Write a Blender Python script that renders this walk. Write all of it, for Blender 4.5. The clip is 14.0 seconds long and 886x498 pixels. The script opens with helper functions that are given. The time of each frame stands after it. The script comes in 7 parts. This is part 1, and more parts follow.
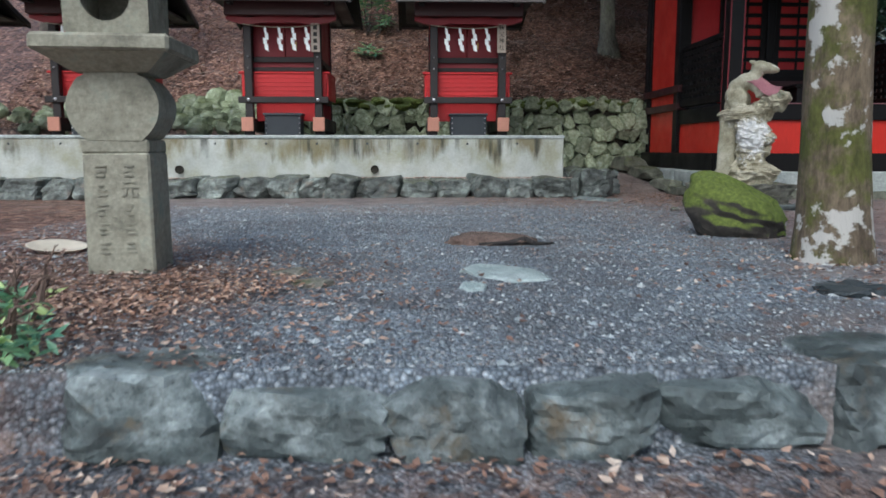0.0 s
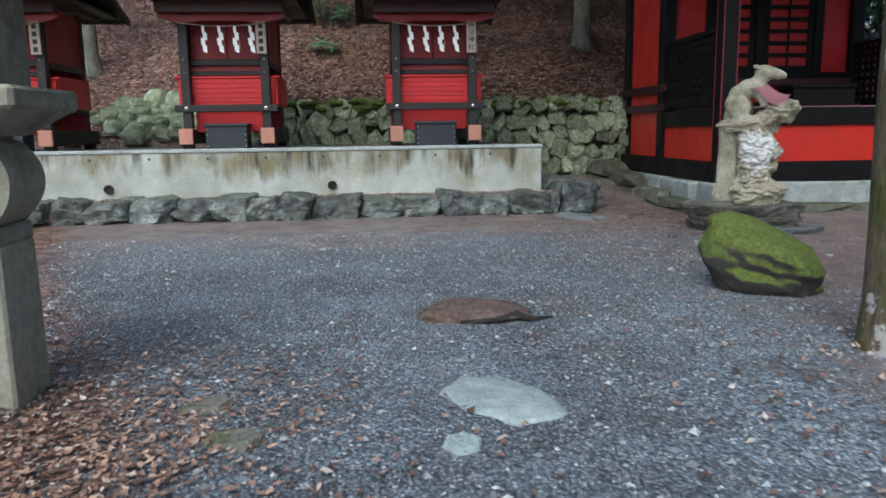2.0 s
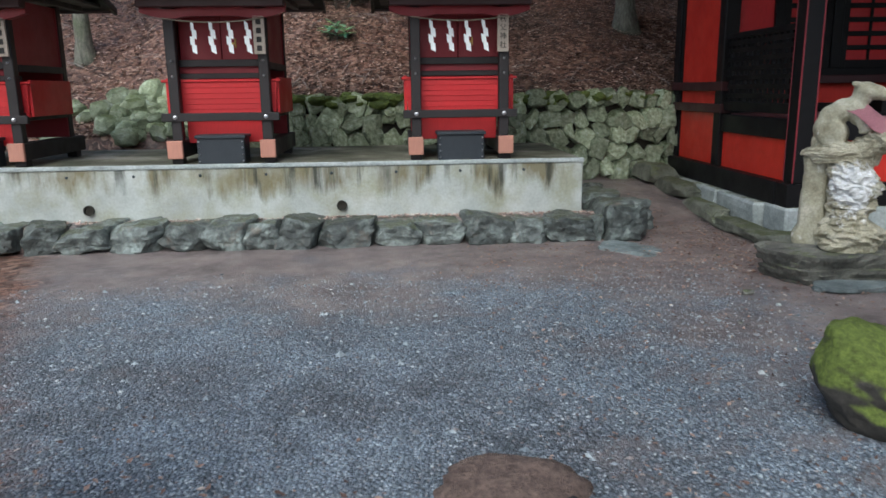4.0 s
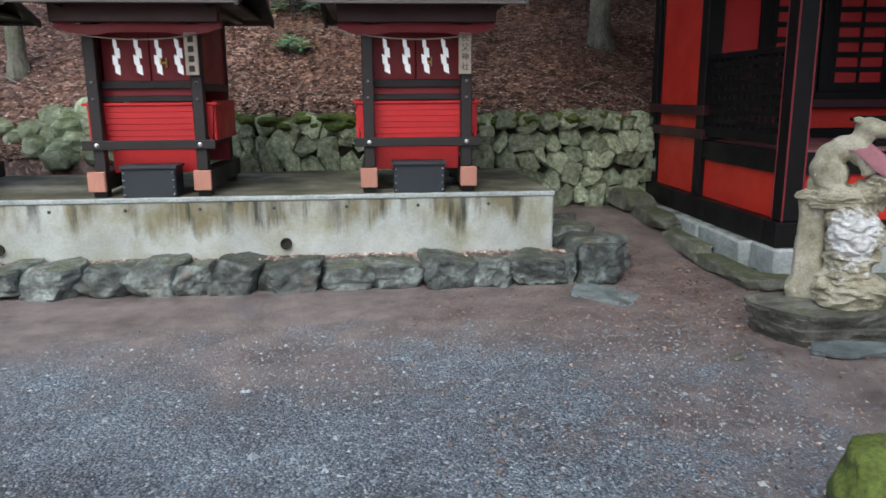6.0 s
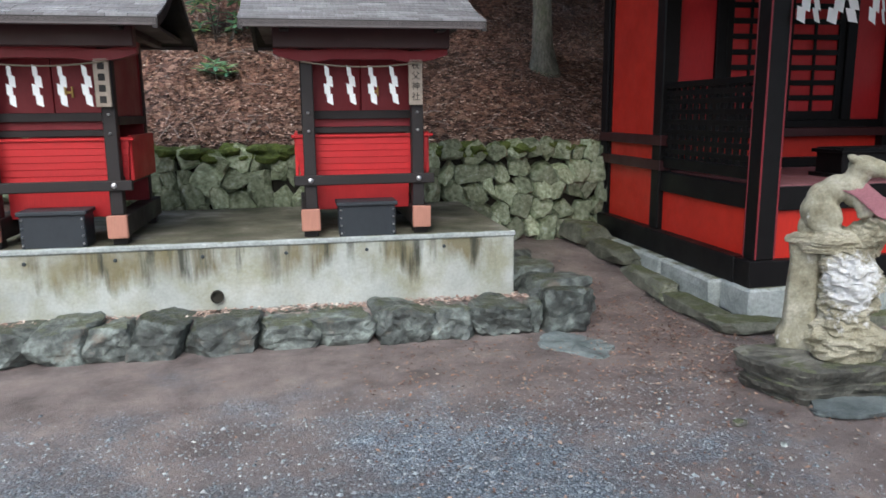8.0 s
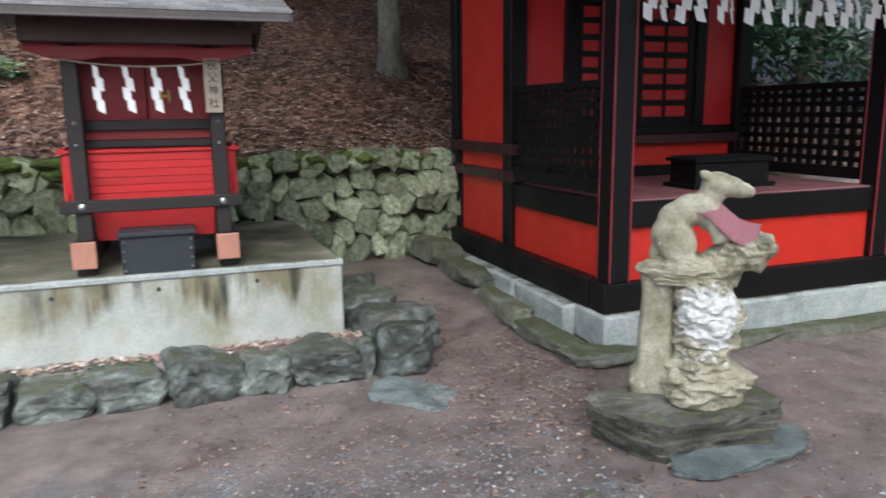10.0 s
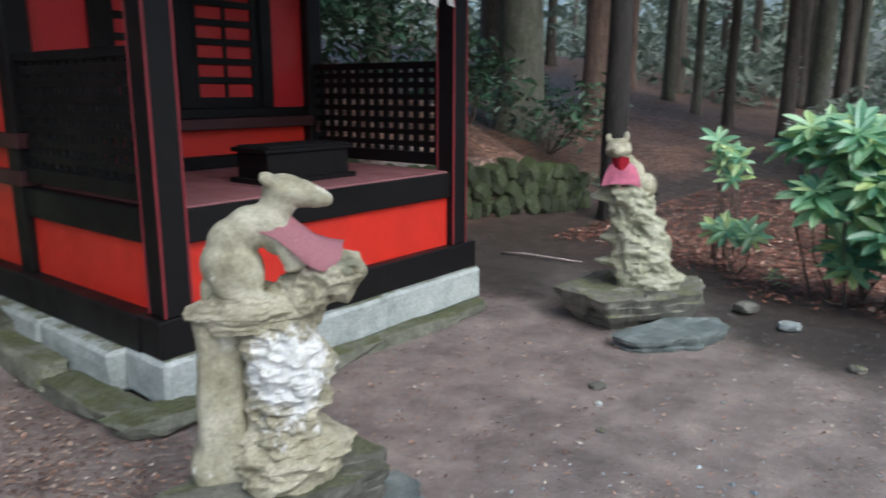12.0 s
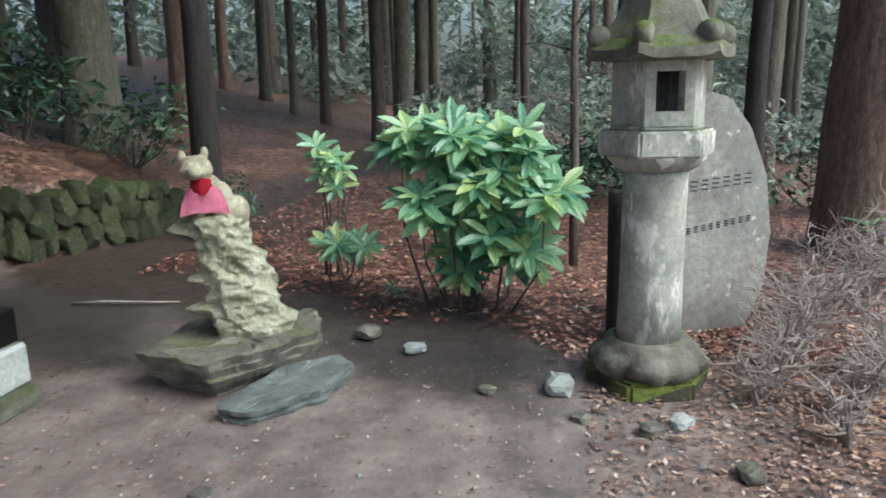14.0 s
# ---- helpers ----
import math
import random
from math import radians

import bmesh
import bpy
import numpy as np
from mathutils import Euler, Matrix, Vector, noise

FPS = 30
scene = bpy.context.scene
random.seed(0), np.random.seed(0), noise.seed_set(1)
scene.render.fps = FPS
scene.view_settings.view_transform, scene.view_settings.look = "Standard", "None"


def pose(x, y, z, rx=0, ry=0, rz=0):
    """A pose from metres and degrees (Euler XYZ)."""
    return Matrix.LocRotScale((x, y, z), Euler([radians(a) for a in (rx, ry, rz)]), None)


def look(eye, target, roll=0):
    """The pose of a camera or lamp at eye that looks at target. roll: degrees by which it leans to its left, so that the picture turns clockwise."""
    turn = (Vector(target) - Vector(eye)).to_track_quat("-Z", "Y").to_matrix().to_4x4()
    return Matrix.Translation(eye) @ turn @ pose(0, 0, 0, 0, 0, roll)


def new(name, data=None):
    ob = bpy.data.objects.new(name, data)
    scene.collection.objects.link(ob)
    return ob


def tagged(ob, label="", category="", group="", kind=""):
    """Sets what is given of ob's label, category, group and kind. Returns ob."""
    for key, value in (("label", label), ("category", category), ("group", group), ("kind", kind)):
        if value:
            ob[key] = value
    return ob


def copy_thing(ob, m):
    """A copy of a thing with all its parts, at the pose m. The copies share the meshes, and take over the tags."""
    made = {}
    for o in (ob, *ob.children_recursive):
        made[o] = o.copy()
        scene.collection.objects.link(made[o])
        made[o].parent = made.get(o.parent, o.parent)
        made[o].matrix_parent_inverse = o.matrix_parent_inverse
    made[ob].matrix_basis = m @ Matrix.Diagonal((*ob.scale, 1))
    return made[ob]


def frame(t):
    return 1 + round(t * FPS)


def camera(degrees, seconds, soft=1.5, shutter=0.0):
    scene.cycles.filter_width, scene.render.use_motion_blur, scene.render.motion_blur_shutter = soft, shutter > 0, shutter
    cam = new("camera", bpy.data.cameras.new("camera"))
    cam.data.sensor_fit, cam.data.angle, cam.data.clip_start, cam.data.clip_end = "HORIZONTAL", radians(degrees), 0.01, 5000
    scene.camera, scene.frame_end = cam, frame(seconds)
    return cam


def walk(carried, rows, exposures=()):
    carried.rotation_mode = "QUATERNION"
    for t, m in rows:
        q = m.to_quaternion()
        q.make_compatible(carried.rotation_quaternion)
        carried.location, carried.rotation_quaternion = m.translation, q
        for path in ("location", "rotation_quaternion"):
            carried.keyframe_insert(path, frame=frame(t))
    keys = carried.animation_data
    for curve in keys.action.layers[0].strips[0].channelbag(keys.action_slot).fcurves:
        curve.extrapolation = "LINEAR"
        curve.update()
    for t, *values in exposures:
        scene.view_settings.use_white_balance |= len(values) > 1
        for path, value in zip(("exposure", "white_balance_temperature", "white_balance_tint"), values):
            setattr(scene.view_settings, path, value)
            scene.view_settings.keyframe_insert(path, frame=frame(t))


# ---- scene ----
cam = camera(62.4, 14.0, soft=1.6, shutter=0.35)
PATH = [
    (0.0, (0.104, -0.077, 0.514), (0.181, 1.903, 0.246), 0.0),
    (0.5, (0.027, 0.167, 0.62), (0.187, 2.144, 0.363), -0.2),
    (1.0, (0.027, 0.32, 0.701), (0.211, 2.295, 0.445), -0.5),
    (1.5, (0.105, 0.563, 0.756), (0.266, 2.536, 0.475), -0.7),
    (2.0, (0.119, 0.794, 0.822), (0.29, 2.761, 0.503), -0.8),
    (2.2, (0.11, 0.906, 0.857), (0.275, 2.871, 0.524), -0.9),
    (4.3, (0.21, 1.936, 1.324), (0.315, 3.886, 0.892), -0.7),
    (4.5, (0.22, 2.008, 1.335), (0.331, 3.96, 0.916), -0.7),
    (5.0, (0.248, 2.181, 1.372), (0.385, 4.133, 0.96), -0.7),
    (5.5, (0.366, 2.369, 1.416), (0.499, 4.321, 1.002), -0.6),
    (6.0, (0.405, 2.479, 1.445), (0.572, 4.428, 1.029), -0.4),
    (6.5, (0.318, 2.634, 1.47), (0.58, 4.571, 1.049), -0.2),
    (7.0, (0.219, 2.781, 1.52), (0.531, 4.712, 1.103), -0.3),
    (7.2, (0.213, 2.835, 1.525), (0.532, 4.767, 1.119), -0.4),
    (9.3, (0.571, 3.515, 1.553), (1.09, 5.416, 1.208), -0.7),
    (9.5, (0.641, 3.581, 1.545), (1.187, 5.473, 1.196), -0.8),
    (10.0, (0.828, 3.728, 1.578), (1.505, 5.574, 1.211), -0.7),
    (10.5, (0.995, 3.94, 1.57), (1.896, 5.684, 1.187), -0.4),
    (11.0, (1.167, 4.154, 1.566), (2.286, 5.762, 1.164), -0.3),
    (11.5, (1.409, 4.34, 1.57), (2.72, 5.79, 1.144), -0.2),
    (12.0, (1.587, 4.489, 1.569), (3.114, 5.709, 1.146), 0.1),
    (12.5, (1.761, 4.628, 1.601), (3.481, 5.56, 1.184), 0.1),
    (13.0, (2.03, 4.677, 1.569), (3.87, 5.347, 1.161), -0.5),
    (13.5, (2.283, 4.696, 1.578), (4.187, 5.148, 1.162), -0.9),
    (14.0, (2.528, 4.743, 1.588), (4.456, 5.051, 1.156), -1.2),
]
walk(cam, [(t, look(eye, target, roll)) for t, eye, target, roll in PATH],
     exposures=[(0.0, 0.28, 5600, 4), (2.0, 0.29, 5550, 3), (5.0, 0.37, 5600, 4), (6.5, 0.47, 5720, 6), (9.5, 0.74, 5700, 5), (11.5, 0.76, 5650, 4), (12.5, 0.74, 5550, 3), (14.0, 0.88, 5750, 0)])

# ---- world and sun: a dull overcast sky over a wood ----
world = bpy.data.worlds.new("overcast_sky")
scene.world = world
world.use_nodes = True
wn = world.node_tree
sky = wn.nodes.new("ShaderNodeTexSky")
sky.sky_type = "NISHITA"
sky.sun_disc = False
sky.sun_elevation, sky.sun_rotation = radians(50), radians(200)
sky.air_density, sky.dust_density, sky.ozone_density = 1.0, 6.0, 1.0
wn.links.new(sky.outputs[0], wn.nodes["Background"].inputs[0])
wn.nodes["Background"].inputs[1].default_value = 0.12
sun = new("sun", bpy.data.lights.new("sun", "SUN"))
sun.data.energy, sun.data.angle, sun.data.color = 1.0, radians(40), (1.0, 0.96, 0.9)
sun.matrix_world = look((0, 0, 0), (math.sin(radians(20)) * 0.64, 0.60, -0.77))

# ---- materials ----


def nodes_of(name):
    m = bpy.data.materials.new(name)
    m.use_nodes = True
    t = m.node_tree
    return m, t, t.nodes["Principled BSDF"]


def add(t, kind, **values):
    n = t.nodes.new(kind)
    for k, v in values.items():
        if k in n.inputs:
            n.inputs[k].default_value = v
    return n


def rgba(c):
    return (c[0], c[1], c[2], 1.0)


def place(t, shift=True):
    """Object coordinates, moved by a random step for each object so that alike pieces differ."""
    co = t.nodes.new("ShaderNodeTexCoord")
    if not shift:
        return co.outputs["Object"]
    info = t.nodes.new("ShaderNodeObjectInfo")
    mul = t.nodes.new("ShaderNodeMath")
    mul.operation, mul.inputs[1].default_value = "MULTIPLY", 37.0
    t.links.new(info.outputs["Random"], mul.inputs[0])
    sh = t.nodes.new("ShaderNodeVectorMath")
    sh.operation = "ADD"
    t.links.new(co.outputs["Object"], sh.inputs[0])
    t.links.new(mul.outputs[0], sh.inputs[1])
    return sh.outputs[0]


def noise_of(t, vec, scale, detail=6.0, rough=0.6, stretch=None):
    if stretch:
        mp = t.nodes.new("ShaderNodeMapping")
        mp.inputs["Scale"].default_value = stretch
        t.links.new(vec, mp.inputs["Vector"])
        vec = mp.outputs[0]
    n = add(t, "ShaderNodeTexNoise", Scale=scale, Detail=detail, Roughness=rough)
    t.links.new(vec, n.inputs["Vector"])
    return n.outputs["Fac"]


def ramp_of(t, fac, stops, smooth=False):
    r = t.nodes.new("ShaderNodeValToRGB")
    if smooth:
        r.color_ramp.interpolation = "EASE"
    while len(r.color_ramp.elements) < len(stops):
        r.color_ramp.elements.new(0.5)
    for e, (p, c) in zip(r.color_ramp.elements, stops):
        e.position, e.color = p, rgba(c) if not isinstance(c, (int, float)) else (c, c, c, 1)
    t.links.new(fac, r.inputs[0])
    return r.outputs[0]


def blend(t, fac, a, b, how="MIX"):
    m = t.nodes.new("ShaderNodeMix")
    m.data_type, m.blend_type = "RGBA", how
    for sock, v in ((m.inputs[0], fac), (m.inputs[6], a), (m.inputs[7], b)):
        if isinstance(v, (int, float)):
            sock.default_value = v
        elif isinstance(v, tuple):
            sock.default_value = rgba(v)
        else:
            t.links.new(v, sock)
    return m.outputs[2]


def bump_of(t, bsdf, height, strength, distance):
    b = t.nodes.new("ShaderNodeBump")
    b.inputs["Strength"].default_value, b.inputs["Distance"].default_value = strength, distance
    t.links.new(height, b.inputs["Height"])
    t.links.new(b.outputs[0], bsdf.inputs["Normal"])


def maths(t, op, a, b=None):
    m = t.nodes.new("ShaderNodeMath")
    m.operation = op
    for sock, v in zip(m.inputs, (a, b)):
        if v is None:
            continue
        if isinstance(v, (int, float)):
            sock.default_value = v
        else:
            t.links.new(v, sock)
    return m.outputs[0]


def upward(t):
    g = t.nodes.new("ShaderNodeNewGeometry")
    s = t.nodes.new("ShaderNodeSeparateXYZ")
    t.links.new(g.outputs["Normal"], s.inputs[0])
    return s.outputs[2]


def vary(t, colour, amount):
    """Each object a little lighter or darker."""
    info = t.nodes.new("ShaderNodeObjectInfo")
    r = ramp_of(t, info.outputs["Random"], [(0, (1 - amount,) * 3), (1, (1 + amount,) * 3)])
    return blend(t, 1.0, colour, r, "MULTIPLY")


def stone_mat(name, dark, mid, light, scale=6.0, rough=0.8, bump=0.7, moss=None, moss_at=(0.45, 0.75), patches=None, patch_at=(0.6, 0.66), patch_scale=5.0, patch_stretch=None, each=0.2, moss_mix=(0.45, 1.0)):
    """Stone in three tones, with moss on what faces up and lichen patches."""
    m, t, b = nodes_of(name)
    v = place(t)
    big = noise_of(t, v, scale, 8, 0.65)
    fine = noise_of(t, v, scale * 9, 6, 0.7)
    col = ramp_of(t, big, [(0.3, dark), (0.5, mid), (0.72, light)])
    col = blend(t, 0.55, col, ramp_of(t, fine, [(0.3, (0.45,) * 3), (0.7, (1.4,) * 3)]), "MULTIPLY")
    if patches:
        pf = ramp_of(t, noise_of(t, v, patch_scale, 6, 0.65, patch_stretch), [(patch_at[0], 0.0), (patch_at[1], 1.0)])
        col = blend(t, pf, col, patches)
    if moss:
        mf = maths(t, "ADD", maths(t, "MULTIPLY", upward(t), moss_mix[0]), maths(t, "MULTIPLY", noise_of(t, v, scale * 0.9, 6, 0.65), moss_mix[1]))
        mfac = ramp_of(t, mf, [(moss_at[0], 0.0), (moss_at[1], 1.0)])
        mcol = ramp_of(t, noise_of(t, v, scale * 7, 5, 0.7), [(0.3, tuple(c * 0.5 for c in moss)), (0.7, tuple(c * 1.5 for c in moss))])
        col = blend(t, mfac, col, mcol)
    col = vary(t, col, each)
    t.links.new(col, b.inputs["Base Color"])
    t.links.new(ramp_of(t, fine, [(0.2, max(0.2, rough - 0.2)), (0.8, min(1, rough + 0.1))]), b.inputs["Roughness"])
    h = maths(t, "ADD", maths(t, "MULTIPLY", big, 0.6), maths(t, "MULTIPLY", fine, 0.4))
    bump_of(t, b, h, bump, 0.02)
    return m


def paint_mat(name, col, worn, rough=0.45, wear=0.7, grain=(40, 4, 4), bump=0.15, each=0.08):
    """Painted wood: brush and grain streaks, dust and chips."""
    m, t, b = nodes_of(name)
    v = place(t)
    g = noise_of(t, v, 3.0, 7, 0.65, grain)
    big = noise_of(t, v, 2.3, 5, 0.6)
    c = blend(t, ramp_of(t, big, [(0.35, 0.0), (0.75, 0.45)]), col, tuple(x * 0.68 for x in col))
    c = blend(t, 0.25, c, ramp_of(t, g, [(0.3, (0.6,) * 3), (0.7, (1.3,) * 3)]), "MULTIPLY")
    chip = ramp_of(t, noise_of(t, v, 14, 8, 0.75), [(wear, 0.0), (wear + 0.05, 0.7)])
    c = blend(t, chip, c, worn)
    t.links.new(vary(t, c, each), b.inputs["Base Color"])
    t.links.new(ramp_of(t, big, [(0.3, rough - 0.1), (0.7, rough + 0.2)]), b.inputs["Roughness"])
    bump_of(t, b, g, bump, 0.004)
    return m


def plain_mat(name, col, rough=0.6, metal=0.0, scale=20, amount=0.25, bump=0.2):
    m, t, b = nodes_of(name)
    v = place(t)
    n = noise_of(t, v, scale, 6, 0.65)
    c = blend(t, 1.0, col, ramp_of(t, n, [(0.25, (1 - amount,) * 3), (0.75, (1 + amount,) * 3)]), "MULTIPLY")
    t.links.new(c, b.inputs["Base Color"])
    b.inputs["Roughness"].default_value, b.inputs["Metallic"].default_value = rough, metal
    bump_of(t, b, n, bump, 0.004)
    return m


def island_mat(name, stops, rough=0.7, under=0.0, gloss=0.5):
    """Many loose pieces in one mesh, each in its own tone."""
    m, t, b = nodes_of(name)
    g = t.nodes.new("ShaderNodeNewGeometry")
    c = ramp_of(t, g.outputs["Random Per Island"], stops)
    n = noise_of(t, place(t, False), 60, 4, 0.6)
    c = blend(t, 0.5, c, ramp_of(t, n, [(0.3, (0.6,) * 3), (0.7, (1.35,) * 3)]), "MULTIPLY")
    t.links.new(c, b.inputs["Base Color"])
    b.inputs["Roughness"].default_value = rough
    b.inputs["Specular IOR Level"].default_value = gloss
    if under:
        tr = t.nodes.new("ShaderNodeBsdfTranslucent")
        t.links.new(c, tr.inputs["Color"])
        mix = t.nodes.new("ShaderNodeMixShader")
        mix.inputs[0].default_value = under
        t.links.new(b.outputs[0], mix.inputs[1])
        t.links.new(tr.outputs[0], mix.inputs[2])
        t.links.new(mix.outputs[0], t.nodes["Material Output"].inputs["Surface"])
    return m


def ground_mat():
    """Grey gravel, packed wet earth and fallen leaves, in drifting patches."""
    m, t, b = nodes_of("ground_gravel_earth_leaves")
    g = t.nodes.new("ShaderNodeNewGeometry")
    v = g.outputs["Position"]
    s = t.nodes.new("ShaderNodeSeparateXYZ")
    t.links.new(v, s.inputs[0])
    x, y = s.outputs[0], s.outputs[1]
    wob = noise_of(t, v, 0.9, 6, 0.65)
    wob2 = noise_of(t, v, 5.0, 6, 0.7)
    drift = maths(t, "ADD", maths(t, "MULTIPLY", maths(t, "SUBTRACT", wob, 0.5), 5.0), maths(t, "MULTIPLY", maths(t, "SUBTRACT", wob2, 0.5), 1.6))
    vor = add(t, "ShaderNodeTexVoronoi", Scale=78.0)
    t.links.new(v, vor.inputs["Vector"])
    vor2 = add(t, "ShaderNodeTexVoronoi", Scale=24.0)
    t.links.new(v, vor2.inputs["Vector"])
    fine = noise_of(t, v, 90, 6, 0.75)
    # gravel
    sep = t.nodes.new("ShaderNodeSeparateColor")
    t.links.new(vor.outputs["Color"], sep.inputs[0])
    grav = ramp_of(t, sep.outputs[0], [(0.0, (0.14, 0.168, 0.2)), (0.5, (0.27, 0.322, 0.375)), (0.85, (0.38, 0.45, 0.505)), (1.0, (0.56, 0.615, 0.66))])
    grav = blend(t, 1.0, grav, ramp_of(t, vor.outputs["Distance"], [(0.0, (1.15,) * 3), (0.75, (0.35,) * 3)]), "MULTIPLY")
    grav = blend(t, 0.7, grav, ramp_of(t, wob2, [(0.3, (0.5,) * 3), (0.7, (1.3,) * 3)]), "MULTIPLY")
    grav = blend(t, 0.8, grav, ramp_of(t, wob, [(0.38, (0.5, 0.46, 0.46)), (0.6, (1.2, 1.23, 1.27))]), "MULTIPLY")
    # packed earth
    earth = ramp_of(t, noise_of(t, v, 3.0, 8, 0.7), [(0.3, (0.1, 0.083, 0.08)), (0.52, (0.23, 0.192, 0.182)), (0.75, (0.38, 0.32, 0.285))])
    earth = blend(t, 0.6, earth, ramp_of(t, fine, [(0.3, (0.55,) * 3), (0.72, (1.45,) * 3)]), "MULTIPLY")
    # leaf litter
    sep2 = t.nodes.new("ShaderNodeSeparateColor")
    t.links.new(vor2.outputs["Color"], sep2.inputs[0])
    leaf = ramp_of(t, sep2.outputs[0], [(0.0, (0.035, 0.02, 0.016)), (0.45, (0.12, 0.068, 0.052)), (0.8, (0.22, 0.13, 0.095)), (1.0, (0.36, 0.26, 0.2))])
    leaf = blend(t, 0.7, leaf, ramp_of(t, fine, [(0.25, (0.4,) * 3), (0.75, (1.5,) * 3)]), "MULTIPLY")
    leaf = blend(t, 0.85, leaf, ramp_of(t, noise_of(t, v, 0.55, 7, 0.7), [(0.35, (0.45, 0.44, 0.44)), (0.6, (1.35, 1.25, 1.2))]), "MULTIPLY")
    # where each lies
    in_y = ramp_of(t, maths(t, "MULTIPLY", maths(t, "ADD", maths(t, "SUBTRACT", 6.9, y), drift), 0.25), [(0.0, 0.0), (0.3, 1.0)])
    in_x = ramp_of(t, maths(t, "MULTIPLY", maths(t, "ADD", maths(t, "SUBTRACT", 2.3, x), drift), 0.25), [(0.0, 0.0), (0.25, 1.0)])
    gm = maths(t, "MULTIPLY", in_y, in_x)
    col = blend(t, gm, earth, grav)
    # left bed by the lantern
    bed = maths(t, "SUBTRACT", maths(t, "SUBTRACT", -0.25, x), maths(t, "MULTIPLY", maths(t, "ABSOLUTE", maths(t, "SUBTRACT", y, 2.4)), 0.45))
    bedf = ramp_of(t, maths(t, "ADD", maths(t, "MULTIPLY", bed, 1.6), maths(t, "MULTIPLY", drift, 0.45)), [(0.0, 0.0), (0.55, 1.0)])
    # wood to the east and hill to the north
    wood = maths(t, "MAXIMUM", maths(t, "SUBTRACT", x, maths(t, "ADD", 6.6, maths(t, "MULTIPLY", maths(t, "SUBTRACT", y, 5.0), 0.25))), maths(t, "SUBTRACT", y, 10.2))
    woodf = ramp_of(t, maths(t, "ADD", maths(t, "MULTIPLY", wood, 1.2), maths(t, "MULTIPLY", drift, 0.4)), [(0.0, 0.0), (0.5, 1.0)])
    east = ramp_of(t, maths(t, "ADD", maths(t, "MINIMUM", maths(t, "SUBTRACT", 4.7, y), maths(t, "SUBTRACT", x, 3.2)), maths(t, "MULTIPLY", drift, 0.5)), [(0.1, 0.0), (1.0, 0.75)])
    near = ramp_of(t, maths(t, "ADD", maths(t, "SUBTRACT", 1.75, y), maths(t, "MULTIPLY", drift, 0.05)), [(0.2, 0.0), (0.5, 0.8)])
    lf = maths(t, "MAXIMUM", maths(t, "MAXIMUM", bedf, woodf), maths(t, "MAXIMUM", east, near))
    lf = maths(t, "MAXIMUM", lf, ramp_of(t, wob, [(0.58, 0.0), (0.76, 0.3)]))
    col = blend(t, lf, col, leaf)
    # a band of dark wet humus between path and wood, widened as painted shade
    humus_shade = maths(t, "SUBTRACT", 1.0, maths(t, "ABSOLUTE", maths(t, "SUBTRACT", x, maths(t, "ADD", 6.95, maths(t, "MULTIPLY", maths(t, "SUBTRACT", y, 5.4), 0.42)))))
    humus_shade = maths(t, "MINIMUM", humus_shade, maths(t, "SUBTRACT", y, 4.6))
    humus_shade = maths(t, "MAXIMUM", humus_shade, maths(t, "MINIMUM", maths(t, "SUBTRACT", x, 6.1), maths(t, "MULTIPLY", maths(t, "SUBTRACT", y, 6.9), 0.6)))
    humus_shade = maths(t, "MINIMUM", humus_shade, maths(t, "SUBTRACT", 9.6, y))
    humus_shade_fac = ramp_of(t, maths(t, "ADD", humus_shade, maths(t, "MULTIPLY", drift, 0.25)), [(0.0, 0.0), (0.45, 0.85)])
    col = blend(t, humus_shade_fac, col, ramp_of(t, fine, [(0.3, (0.02, 0.017, 0.016)), (0.7, (0.075, 0.062, 0.056))]))
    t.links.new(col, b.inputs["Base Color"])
    t.links.new(blend(t, gm, ramp_of(t, wob2, [(0.3, 0.26), (0.7, 0.6)]), ramp_of(t, wob2, [(0.3, 0.34), (0.7, 0.75)])), b.inputs["Roughness"])
    h = maths(t, "ADD", maths(t, "MULTIPLY", maths(t, "MULTIPLY", vor.outputs["Distance"], gm), -0.7), maths(t, "ADD", maths(t, "MULTIPLY", fine, 0.3), maths(t, "ADD", maths(t, "MULTIPLY", maths(t, "MULTIPLY", vor2.outputs["Distance"], lf), -0.5), maths(t, "MULTIPLY", noise_of(t, v, 14, 6, 0.7), 0.5))))
    bump_of(t, b, h, 0.8, 0.02)
    return m


